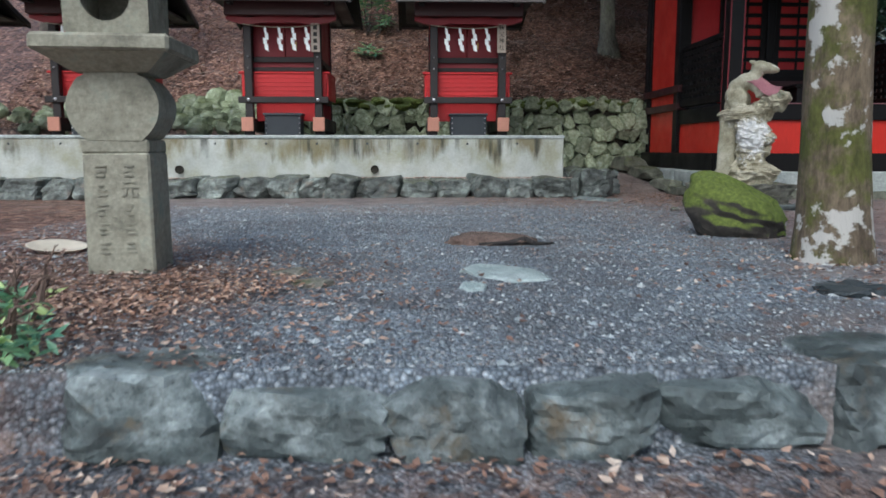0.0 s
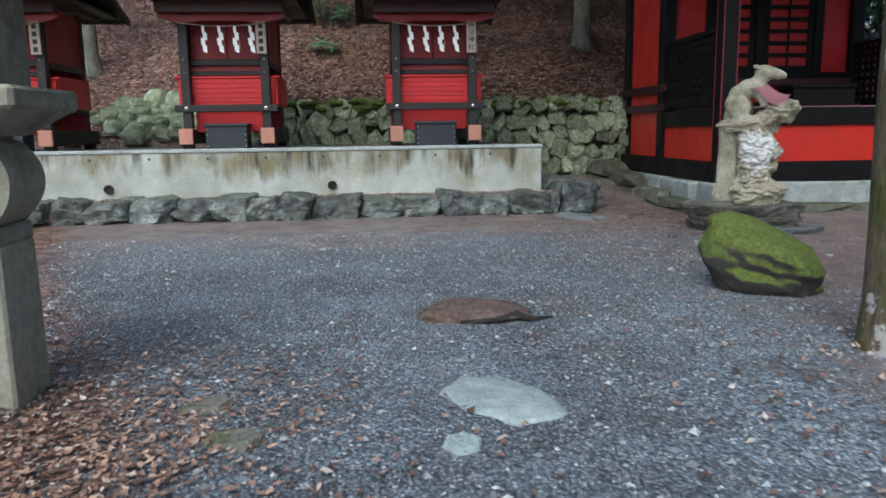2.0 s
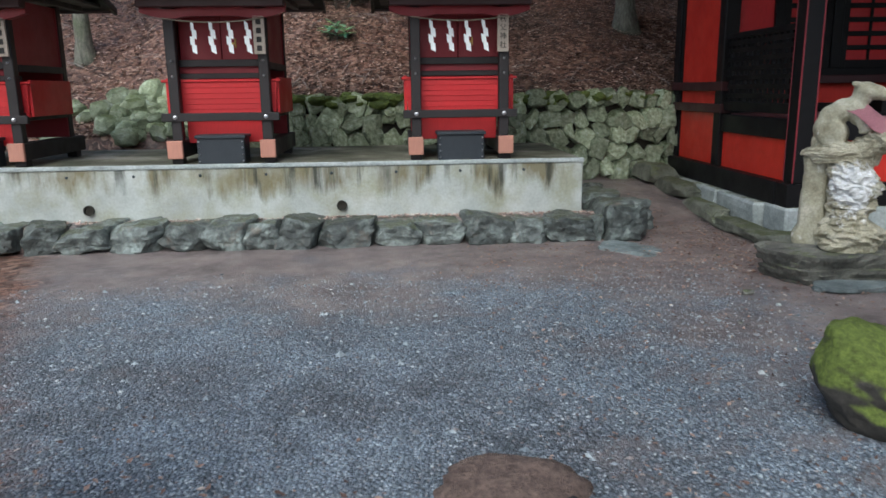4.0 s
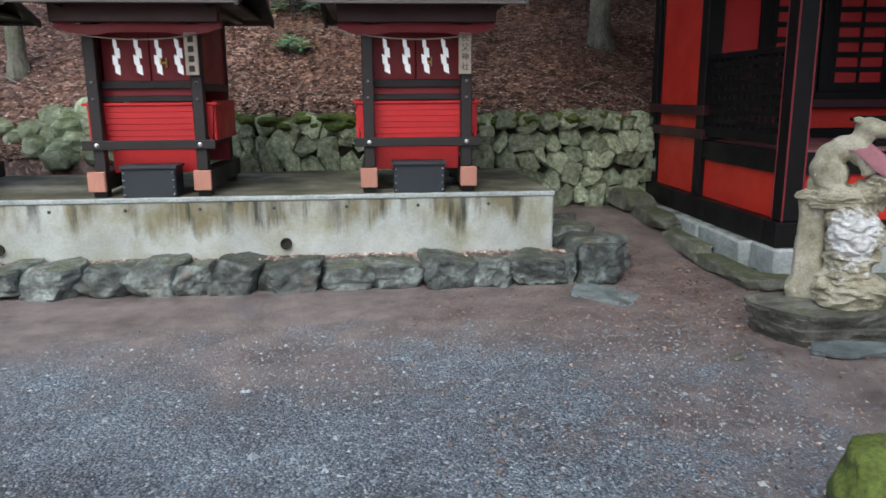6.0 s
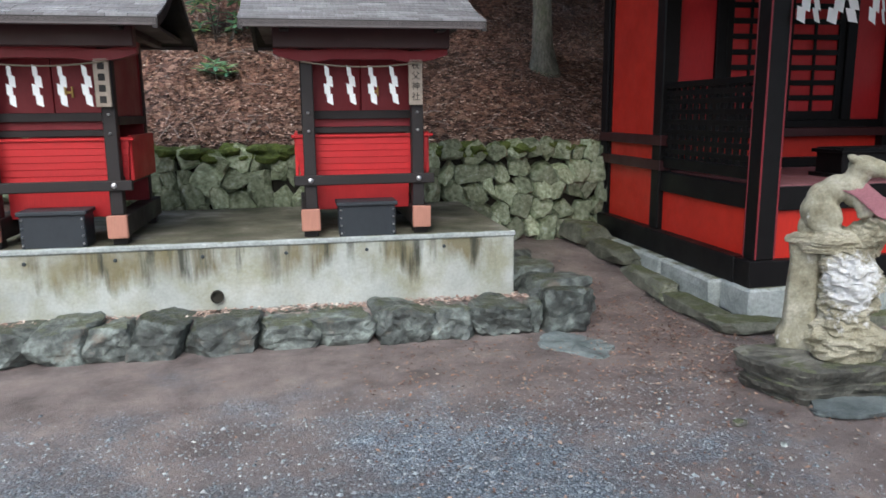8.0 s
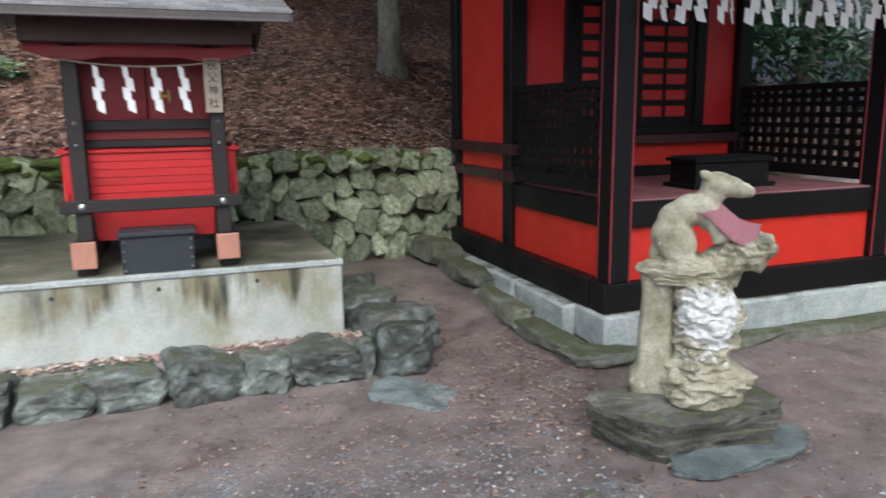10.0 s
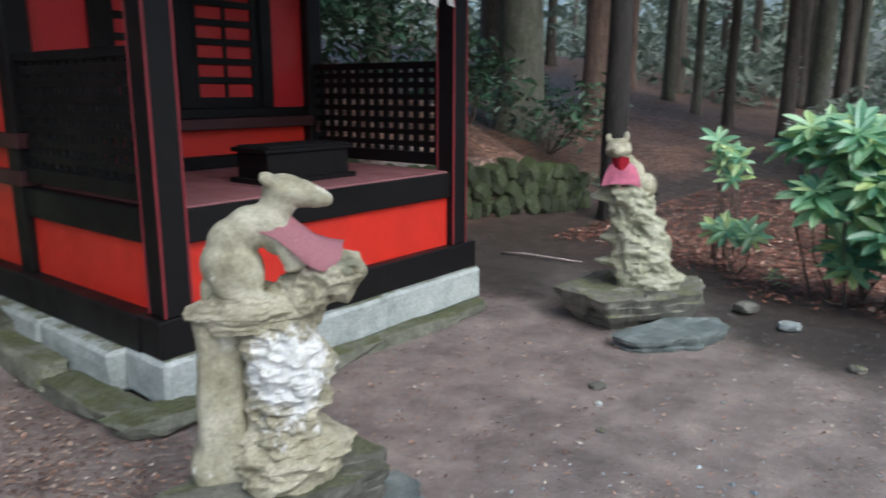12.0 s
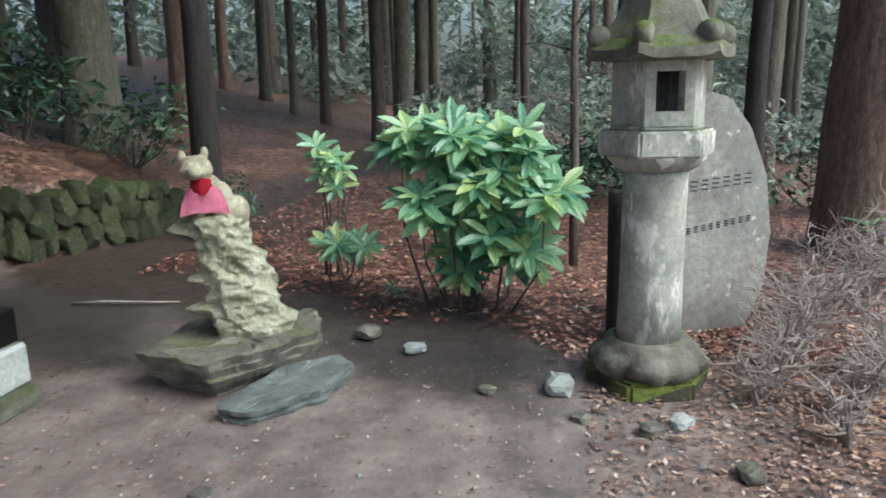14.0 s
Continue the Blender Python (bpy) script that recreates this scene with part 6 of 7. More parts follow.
# ---- mossy boulder and the stones that lie about ----
bm = bmesh.new()
bmesh.ops.create_icosphere(bm, subdivisions=5, radius=1.0)
for v in bm.verts:
    p = v.co.lerp(v.co / max(abs(v.co.x), abs(v.co.y), abs(v.co.z)), 0.2)
    p *= 1 + 0.13 * noise.noise(p * 1.4 + Vector((3, 7, 1))) + 0.05 * noise.noise(p * 4 + Vector((5, 2, 8)))
    p += Vector(noise.turbulence_vector(p * 9, 3, False)) * 0.018
    tall = 0.2 * (0.98 - 0.3 * p.x)
    v.co = Vector((p.x * 0.31 + 0.05 * max(0.0, -p.z), p.y * 0.25, (p.z + 1) * tall))
mr = part("mossy_boulder", bm, MOSS_ROCK, smooth=True)
mr.matrix_basis = pose(2.07, 4.36, -0.06, 0, 0, -38)
tagged(mr, "dark boulder capped with bright green moss", "boulder")
for x, y, w, d, rz, seed, mt, lb in ((0.5, 2.92, 0.33, 0.4, 25, 23, PALE_SLATE, "pale blue-grey flat stone sunk in the gravel"), (-0.3, 2.7, 0.15, 0.2, 50, 24, SLAB, "small flat stone sunk in the gravel"), (-0.42, 2.98, 0.17, 0.13, 10, 25, SLAB, "small flat stone sunk in the gravel"), (0.32, 2.6, 0.12, 0.1, 70, 28, PALE_SLATE, "small pale chip of stone in the gravel")):
    ob = part("flat_stone", cleft(w, d, 0.1, seed), mt)
    ob.matrix_basis = pose(x, y, height(x, y) - 0.075, 0, 0, rz)
    tagged(ob, lb, "stone")
slab_rock("slate_cover", "dark square slate cover on the leaves", 1.71, 2.5, -0.01, 0.26, 0.2, 0.03, 25, 26, IRON, 1)
slab_rock("buried_slate", "dark slate set flush in the earth by the kerb", 2.02, 7.52, -0.035, 0.4, 0.5, 0.05, 35, 27, SLAB_BLUE, 1)
bm = rock(0.5, 0.34, 0.075, 88, 3, 0.3, 0.14)
ob = part("exposed_root", bm, BARK_RED, smooth=True)
ob.matrix_basis = pose(0.53, 3.98, -0.03, 0, 0, -8)
tagged(ob, "reddish mound of exposed root in the gravel", "root")
ob = part("dead_branch", tube([(0.45, 3.82, 0.012), (0.6, 3.8, 0.02), (0.7, 3.84, 0.03), (0.76, 3.82, 0.012), (0.86, 3.86, 0.01)], [0.008, 0.012, 0.022, 0.014, 0.006], 7), BARK_BLACK, smooth=True)
tagged(ob, "short dark dead branch on the gravel", "branch")
pl = part("plate", lathe([(0.06, 0.0), (0.1, 0.012), (0.14, 0.03), (0.145, 0.034), (0.135, 0.032), (0.09, 0.018), (0.01, 0.012)], 28), CERAMIC, smooth=True)
pl.matrix_basis = pose(-1.72, 3.7, 0.0, 4, 6, 0)
tagged(pl, "pale cream plate lying on fallen leaves", "plate")
for k, (x, y, w) in enumerate(((6.2, 4.72, 0.2), (5.86, 4.62, 0.1), (5.75, 4.3, 0.12), (5.85, 4.15, 0.13), (5.4, 3.95, 0.14), (6.15, 5.1, 0.1), (6.7, 5.6, 0.14), (6.95, 5.95, 0.18), (2.35, 6.15, 0.07), (2.42, 5.9, 0.04), (2.05, 5.6, 0.03),
                               (5.0, 6.15, 0.09), (4.82, 6.05, 0.05), (4.55, 5.9, 0.05), (-1.42, 8.02, 0.05), (3.0, 5.2, 0.04), (2.6, 7.2, 0.04))):
    ob = part("loose_stone", rock(w, w * 0.8, w * 0.5, 200 + k, 2, 0.5, 0.15), SLAB if k % 3 else FOUND)
    ob.matrix_basis = pose(x, y, -0.01, 0, 0, k * 47)
    tagged(ob, "grey loose stone on the earth", "stone", "loose stones")

# ---- trees ----


def trunk_bm(r0, r1, h, lean=(0, 0), seed=0, sides=14, flare=0.5, steps=16):
    pts, rad = [], []
    for k in range(steps):
        f = k / (steps - 1)
        z = h * f ** 1.6
        n = noise.noise(Vector((seed, z * 0.4, 0)))
        pts.append((lean[0] * z + 0.05 * n, lean[1] * z + 0.05 * noise.noise(Vector((z * 0.4, seed, 5))), z - 0.15))
        rad.append((r0 + (r1 - r0) * z / h) * (1 + flare * math.exp(-z / (r0 * 1.5))))
    bm = tube(pts, rad, sides)
    for v in bm.verts:
        v.co += Vector((v.co.x, v.co.y, 0)).normalized() * 0.09 * r0 * noise.noise(Vector((v.co.x * 4 / (r0 * 4), v.co.y, v.co.z * 0.8 + seed)))
    return bm


def leaf_cloud(bm, centre, size, n, leaf, r, flatten=0.5, droop=0.2):
    """n small leaves scattered through a lens-shaped cloud."""
    for _ in range(n):
        d = Vector((r.gauss(0, 1), r.gauss(0, 1), r.gauss(0, 1))).normalized() * r.random() ** 0.4
        c = Vector(centre) + Vector((d.x * size, d.y * size, d.z * size * flatten - droop * size * (d.x * d.x + d.y * d.y)))
        m = Matrix.Translation(c) @ Euler((r.uniform(-0.9, 0.9), r.uniform(-0.9, 0.9), r.uniform(0, 6.3))).to_matrix().to_4x4()
        l = leaf * r.uniform(0.6, 1.3)
        v = [bm.verts.new(m @ Vector(p)) for p in ((-l, 0, 0), (0, -l * 0.4, l * 0.12), (l, 0, 0), (0, l * 0.4, l * 0.12))]
        bm.faces.new(v)


def tree(x, y, r0, h, bark, label, seed, crown=1.0, lean=(0, 0), flare=0.5):
    s = thing("tree", label, "tree", x, y, height(x, y), group="trees of the wood")
    r = random.Random(seed)
    part("trunk", trunk_bm(r0, r0 * 0.45, h, lean, seed, flare=flare), bark, s, smooth=True)
    # unseen crown, added to block sky light
    if crown:
        bm = bmesh.new()
        for k in range(9):
            z = h * r.uniform(0.5, 0.98)
            a = r.uniform(0, 6.28)
            l = (h - z) * 0.35 + r.uniform(0.7, 1.3)
            p0 = Vector((lean[0] * z, lean[1] * z, z - 0.15))
            p1 = p0 + Vector((math.cos(a) * l, math.sin(a) * l, r.uniform(-0.2, 0.3)))
            lb = part("limb", tube([p0, p0.lerp(p1, 0.5) + Vector((0, 0, 0.1)), p1], [0.05, 0.035, 0.012], 6), bark, s)
            leaf_cloud(bm, p0.lerp(p1, 0.75), l * 0.65 * crown, int(70 * crown ** 2), 0.16 * crown, r)
        part("crown", bm, SHRUB, s, "unseen dark evergreen crown, added to shade the ground")
    return s


# the mossy trunk at the terrace edge
tree(2.05, 3.22, 0.152, 8.5, BARK_MOSSY, "tree trunk with green moss and white lichen patches", 3, 1.0, (-0.01, 0.0), 0.4)
EAST = [(13.4, 12.1, 0.42, BARK_GREEN), (9.9, 8.45, 0.155, BARK_BLACK), (17.5, 12.6, 0.36, BARK_RED), (24.0, 12.6, 0.14, BARK_GREEN), (21.5, 9.4, 0.2, BARK), (22.0, 8.8, 0.26, BARK_GREEN), (24.6, 8.8, 0.19, BARK), (25.5, 8.55, 0.16, BARK_GREEN),
        (23.0, 11.3, 0.16, BARK), (30, 15.6, 0.3, BARK), (33, 10.0, 0.3, BARK_GREEN), (36, 12.5, 0.35, BARK), (28, 6.1, 0.2, BARK), (14.2, 3.2, 0.14, BARK_GREEN), (9.75, 1.9, 0.4, BARK_RED), (16.5, 2.2, 0.17, BARK_GREEN), (14.0, 1.9, 0.16, BARK_BLACK),
        (19.5, 3.4, 0.15, BARK), (26, 14.3, 0.2, BARK_GREEN), (15.0, 14.9, 0.2, BARK_GREEN), (20.5, 17.8, 0.33, BARK), (40, 17, 0.4, BARK), (38, 8, 0.35, BARK_GREEN), (31, 3.0, 0.25, BARK), (18.2, 0.6, 0.2, BARK), (12.0, 14.4, 0.25, BARK_GREEN), (34, 13.9, 0.2, BARK),
        (29, 9.2, 0.16, BARK), (27.2, 10.2, 0.13, BARK_GREEN), (42, 12, 0.4, BARK_GREEN), (17, 5.4, 0.1, BARK)]
# oversized unseen crowns north-east, to shade the wall and bank
for k, (x, y, r0, bark) in enumerate(EAST):
    tree(x, y, r0, 9 + r0 * 18 + (k % 4), bark, "tall straight cedar trunk standing on leaf litter", 100 + k, 2.4 if y > 9 and x < 22 else 0.8, ((k % 3 - 1) * 0.005, 0.0), 0.35)
rf = random.Random(90)
for k in range(20):
    a, d = rf.uniform(-0.55, 0.8), rf.uniform(26, 62)
    tree(2.5 + d * math.cos(a), 4.7 + d * math.sin(a), rf.uniform(0.1, 0.26), rf.uniform(13, 18), (BARK, BARK_GREEN, BARK_RED)[k % 3], "far tall straight trunk in the wood", 500 + k, 0, (rf.uniform(-0.01, 0.01), rf.uniform(-0.01, 0.01)), 0.3)
NORTH = [(3.2, 11.75, 0.12, BARK_GREEN), (-4.0, 12.2, 0.1, BARK_GREEN), (-6.0, 13, 0.2, BARK), (0.2, 17.5, 0.25, BARK), (6.5, 15.5, 0.2, BARK), (7.8, 13.0, 0.25, BARK_GREEN), (-3.0, 16.5, 0.22, BARK)]
# crowns enlarged east of x 2 to shade the bank
for k, (x, y, r0, bark) in enumerate(NORTH):
    tree(x, y, r0, 8 + r0 * 14, bark, "thin grey tree trunk on the leaf-covered bank", 160 + k, 3.0 if x > 2 else 1.0, (-0.03 if k < 2 else 0, 0), 1.1 if k < 2 else 0.6)

st3 = part("dark_post", trunk_bm(0.1, 0.09, 1.1, (0, 0), 8, 12, 0.25), BARK_BLACK, smooth=True)
st3.matrix_basis = pose(7.05, 4.33, 0.0)
tagged(st3, "dark wet stump standing behind the stone lantern", "stump")

# fallen sticks on the bank
bm = bmesh.new()
r = random.Random(77)
for k in range(420):
    x, y = r.uniform(-5, 12), 10.6 + 5 * r.random() ** 1.5
    a, l = r.uniform(0, 6.28), r.uniform(0.08, 0.35)
    p, q = (x, y), (x + math.cos(a) * l, y + math.sin(a) * l * 0.8)
    if q[1] < wall_line(q[0]) + 0.05:
        continue
    tube([(p[0], p[1], height(*p) + 0.03), ((p[0] + q[0]) / 2, (p[1] + q[1]) / 2 + 0.02, height((p[0] + q[0]) / 2, (p[1] + q[1]) / 2) + 0.045), (q[0], q[1], height(*q) + 0.03)], [0.006, 0.005, 0.003], 4, bm, False)
tagged(part("fallen_sticks", bm, TWIG), "pale fallen sticks among the leaves", "sticks", kind="stuff")

# bare sapling
sp = thing("sapling", "thin bare sapling in the leaf litter", "sapling", 9.0, 4.6, 0)
part("trunk", tube([(0, 0, -0.05), (0.01, 0, 0.8), (0.0, 0.02, 1.8), (-0.03, 0.0, 3.2), (0, 0, 4.6)], [0.042, 0.038, 0.034, 0.026, 0.01], 8), BARK, sp, smooth=True)
for k in range(14):
    z = 1.2 + k * 0.22
    a = k * 2.4
    part("limb", tube([(0, 0, z), (math.cos(a) * 0.4, math.sin(a) * 0.4, z + 0.1), (math.cos(a) * 0.9, math.sin(a) * 0.9, z + 0.05)], [0.01, 0.007, 0.002], 5), BARK, sp)

# ---- plants ----


def whorl(bm, centre, n, length, r, tilt=0.35, up=(0, 0, 1)):
    """A rosette of long oval leaves, folded along the midrib and drooping at the tip."""
    c = Vector(centre)
    base = Vector(up).to_track_quat("Z", "Y").to_matrix().to_4x4()
    for k in range(n):
        a = 2 * math.pi * k / n + r.uniform(-0.25, 0.25)
        l = length * r.uniform(0.75, 1.15)
        w = l * r.uniform(0.14, 0.18)
        e = tilt + r.uniform(-0.3, 0.3)
        m = Matrix.Translation(c) @ base @ Matrix.Rotation(a, 4, "Z") @ Matrix.Rotation(-e, 4, "Y")
        rows = []
        for f, wf in ((0.06, 0.15), (0.3, 0.8), (0.55, 1.0), (0.8, 0.75), (1.0, 0.06)):
            d = -0.12 * l * f * f
            rows.append([bm.verts.new(m @ Vector((l * f, sx * w * wf, d + abs(sx) * w * wf * 0.35))) for sx in (-1, 0, 1)])
        for p, q in zip(rows, rows[1:]):
            for j in (0, 1):
                bm.faces.new((p[j], p[j + 1], q[j + 1], q[j]))


def rhododendron(x, y, label, tips, seed, length=0.17, root=(0, 0), light=(0, 0)):
    s = thing("rhododendron", label, "shrub", x, y, height(x, y))
    r = random.Random(seed)
    leaves = bmesh.new()
    for k, (tx, ty, tz) in enumerate(tips):
        p1 = Vector((tx, ty, tz))
        p0 = Vector((root[0] + tx * 0.3 + r.uniform(-0.1, 0.1), root[1] + ty * 0.4 + r.uniform(-0.1, 0.1), -0.03))
        mid = p0.lerp(p1, 0.5) + Vector((tx * 0.18, ty * 0.18, -0.06))
        if k % 6 == 0 or len(tips) < 9:
            part("stem", tube([p0, mid, p1], [0.01, 0.007, 0.004], 6), BARK, s, smooth=True)
        up = Vector((tx * 0.35 + r.uniform(-0.25, 0.25) + light[0], ty * 0.35 + r.uniform(-0.25, 0.25) + light[1], 1.0))
        whorl(leaves, p1, r.randint(7, 9), length * r.uniform(0.85, 1.2), r, 0.35, up)
        whorl(leaves, p1 - Vector((0, 0, 0.035)), r.randint(6, 8), length * 1.1, r, 0.0, up)
    part("leaves", leaves, LEAF, s, "long glossy green leaves in whorls")
    return s


r = random.Random(21)
tips = []
# main plant: a high spread tier, then lower clumps with gaps between them
for cy, cz, sy, sz, n in ((0.02, 1.2, 0.56, 0.15, 30), (-0.2, 0.97, 0.36, 0.09, 12), (0.3, 0.82, 0.15, 0.05, 5), (-0.6, 0.86, 0.16, 0.07, 5), (-0.15, 0.66, 0.22, 0.09, 8), (0.02, 0.4, 0.15, 0.09, 5), (-0.38, 0.46, 0.16, 0.1, 7)):
    for k in range(n):
        a, q = r.uniform(0, 6.28), math.sqrt(r.random())
        tips.append((r.uniform(-0.28, 0.28), cy + sy * q * math.cos(a), cz + sz * q * math.sin(a)))
rhododendron(7.6, 5.38, "leafy rhododendron shrub with glossy green whorled leaves", tips, 5, 0.215, light=(-0.55, -0.12))
rhododendron(8.43, 6.63, "small young rhododendron on leaf litter", [(0, 0, 1.04), (0.05, 0.08, 0.92), (-0.05, -0.08, 0.82), (0, 0.1, 1.12), (0, -0.1, 0.98)], 6, 0.15, light=(-0.8, -0.2))
rhododendron(8.1, 6.45, "low young rhododendron on leaf litter", [(0, 0.05, 0.42), (0.06, -0.1, 0.36), (-0.08, 0.02, 0.38), (0.0, -0.18, 0.34), (0.05, 0.16, 0.36)], 7, 0.15, light=(-0.8, -0.2))
rhododendron(7.6, 5.95, "low sprig of rhododendron on leaf litter", [(0, 0, 0.16), (0.03, -0.06, 0.12)], 8, 0.08)
rhododendron(-0.57, 12.4, "leafy shrub on the bank behind the shrines", [(r.uniform(-0.28, 0.28), r.uniform(-0.25, 0.25), r.uniform(0.1, 1.0)) for _ in range(36)], 9, 0.13)
rhododendron(-0.6, 11.6, "small leafy seedling on the bank", [(0, 0, 0.2), (0.12, 0, 0.14), (-0.1, 0.05, 0.15)], 10, 0.15)
rhododendron(9.2, 2.1, "low leafy shrub beside a cedar", [(0, 0, 0.35), (0.1, -0.25, 0.3), (-0.05, -0.5, 0.35), (0, -0.8, 0.4), (0.1, -0.6, 0.5)], 11, 0.2)


def bush(x, y, label, size, n, leaf, material, seed, lift=0.6, flatten=0.6):
    s = thing("shrub", label, "shrub", x, y, height(x, y))
    r = random.Random(seed)
    bm = bmesh.new()
    for k in range(7):
        a = r.uniform(0, 6.28)
        c = (math.cos(a) * size * 0.55, math.sin(a) * size * 0.55, size * lift * r.uniform(0.5, 1.4))
        part("stem", tube([(0, 0, -0.05), (c[0] * 0.6, c[1] * 0.6, c[2] * 0.4), c], [0.02, 0.014, 0.006], 5), BARK, s)
        leaf_cloud(bm, c, size * 0.5, n // 7, leaf, r, flatten)
    part("leaves", bm, material, s)
    return s


# bushes beyond x 15 take the haze-paled leaf colour
for k, (x, y, size, n, leaf, mt) in enumerate(((12.6, 11.0, 1.3, 500, 0.09, SHRUB), (14.5, 13.2, 1.2, 450, 0.1, SHRUB), (12.5, 4.6, 1.1, 700, 0.08, SHRUB), (13.5, 3.4, 1.3, 700, 0.09, SHRUB), (11.5, 3.0, 0.9, 500, 0.07, SHRUB), (15.5, 5.0, 1.5, 700, 0.1, HAZE_LEAF),
                                               # the shrub at 7.2, 12.4 is added to darken the view through the lattice
                                               (18, 7.0, 1.6, 600, 0.12, HAZE_LEAF), (12.3, 1.6, 1.0, 500, 0.07, SHRUB), (17.5, 1.2, 2.0, 700, 0.12, HAZE_LEAF), (20.0, 4.6, 2.4, 700, 0.14, HAZE_LEAF), (9.0, 11.6, 1.7, 1100, 0.1, SHRUB), (7.2, 12.4, 1.5, 900, 0.1, SHRUB), (11.0, 11.6, 1.6, 900, 0.1, SHRUB), (10.6, 8.6, 0.45, 160, 0.05, SHRUB), (11.4, 9.2, 0.5, 160, 0.05, SHRUB))):
    bush(x, y, "evergreen undergrowth shrub in the wood, far ones paled for haze", size, n, leaf, mt, 300 + k)

# distant foliage beyond the trunks; its pale colour stands in for haze
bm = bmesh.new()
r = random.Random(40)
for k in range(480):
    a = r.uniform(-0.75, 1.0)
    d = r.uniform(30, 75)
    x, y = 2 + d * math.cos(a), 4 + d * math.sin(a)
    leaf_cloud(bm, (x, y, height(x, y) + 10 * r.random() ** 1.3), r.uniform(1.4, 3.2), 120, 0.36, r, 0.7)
tagged(part("far_wood", bm, HAZE_LEAF), "far wood foliage, paled in colour for haze", "foliage", kind="stuff")

# ---- bare twiggy bushes by the lantern, and at the kerb ----


def twig_bush(x, y, label, size, h, n, seed, material=TWIG, leafy=0):
    s = thing("twig_bush", label, "shrub", x, y, height(x, y))
    r = random.Random(seed)
    stems = []
    for k in range(4):
        a = r.uniform(0, 6.28)
        top = Vector((math.cos(a) * size * 0.4, math.sin(a) * size * 0.4, h * 0.6))
        part("stem", tube([(0.02 * k, 0, -0.04), tuple(top * 0.5 + Vector((r.uniform(-0.05, 0.05), 0, 0))), tuple(top)], [0.016, 0.011, 0.006], 6), material, s)
        stems.append(top)
    bm = bmesh.new()
    for k in range(n):
        p = r.choice(stems) * r.uniform(0.3, 1.0) + Vector((r.uniform(-0.06, 0.06), r.uniform(-0.06, 0.06), 0))
        d = Vector((r.gauss(0, 1), r.gauss(0, 1), r.uniform(-0.2, 0.7))).normalized()
        l = size * r.uniform(0.25, 0.7)
        pts = [p]
        for q in range(4):
            d = (d + Vector((r.uniform(-0.45, 0.45), r.uniform(-0.45, 0.45), r.uniform(-0.3, 0.35)))).normalized()
            e = pts[-1] + d * l / 4
            e.z = max(e.z, 0.03)
            pts.append(e)
        tube(pts, [0.006, 0.005, 0.004, 0.003, 0.0015], 4, bm, False)
        for q in (1, 2, 3):
            s0 = pts[q]
            s1 = s0 + (d + Vector((r.uniform(-1, 1), r.uniform(-1, 1), r.uniform(-0.3, 0.8)))).normalized() * l * 0.3
            s1.z = max(s1.z, 0.03)
            tube([s0, s0.lerp(s1, 0.5) + Vector((0, 0, 0.01)), s1], [0.0026, 0.002, 0.001], 3, bm, False)
    tagged(part("twig_tangle", bm, material, s, "fine bare tangled twigs"), kind="stuff")
    if leafy:
        lv = bmesh.new()
        for k in range(leafy):
            p = r.choice(stems) * r.uniform(0.3, 1.0)
            leaf_cloud(lv, (p.x + r.uniform(-0.1, 0.1), p.y + r.uniform(-0.1, 0.1), max(0.05, p.z - 0.05)), 0.07, 12, 0.03, r)
        part("leaves", lv, LEAF, s)
    return s


for k, (x, y, size, h, n) in enumerate(((6.15, 3.72, 0.34, 0.45, 60), (6.55, 3.55, 0.5, 0.62, 80), (6.1, 3.3, 0.45, 0.6, 70), (7.0, 3.25, 0.55, 0.75, 90), (6.5, 3.0, 0.55, 0.7, 80), (7.6, 2.9, 0.6, 0.85, 110), (5.75, 3.45, 0.3, 0.42, 40), (8.3, 2.4, 0.7, 0.9, 140))):
    twig_bush(x, y, "bare grey twiggy bush over orange leaf litter", size, h, n, 400 + k)
twig_bush(-1.03, 1.98, "brown stem bush with fresh green leaves by the kerb", 0.25, 0.3, 14, 420, BARK_RED, 8)
twig_bush(-0.92, 1.76, "low green-leaved plant beside the kerb stones", 0.2, 0.22, 12, 421, BARK_RED, 9)

ob = part("fallen_branch", tube([(7.42, 8.42, 0.02), (7.45, 8.15, 0.035), (7.5, 7.85, 0.025), (7.55, 7.6, 0.02)], [0.012, 0.014, 0.012, 0.006], 6), TWIG, smooth=True)
tagged(ob, "thin pale fallen branch on the earth", "branch")

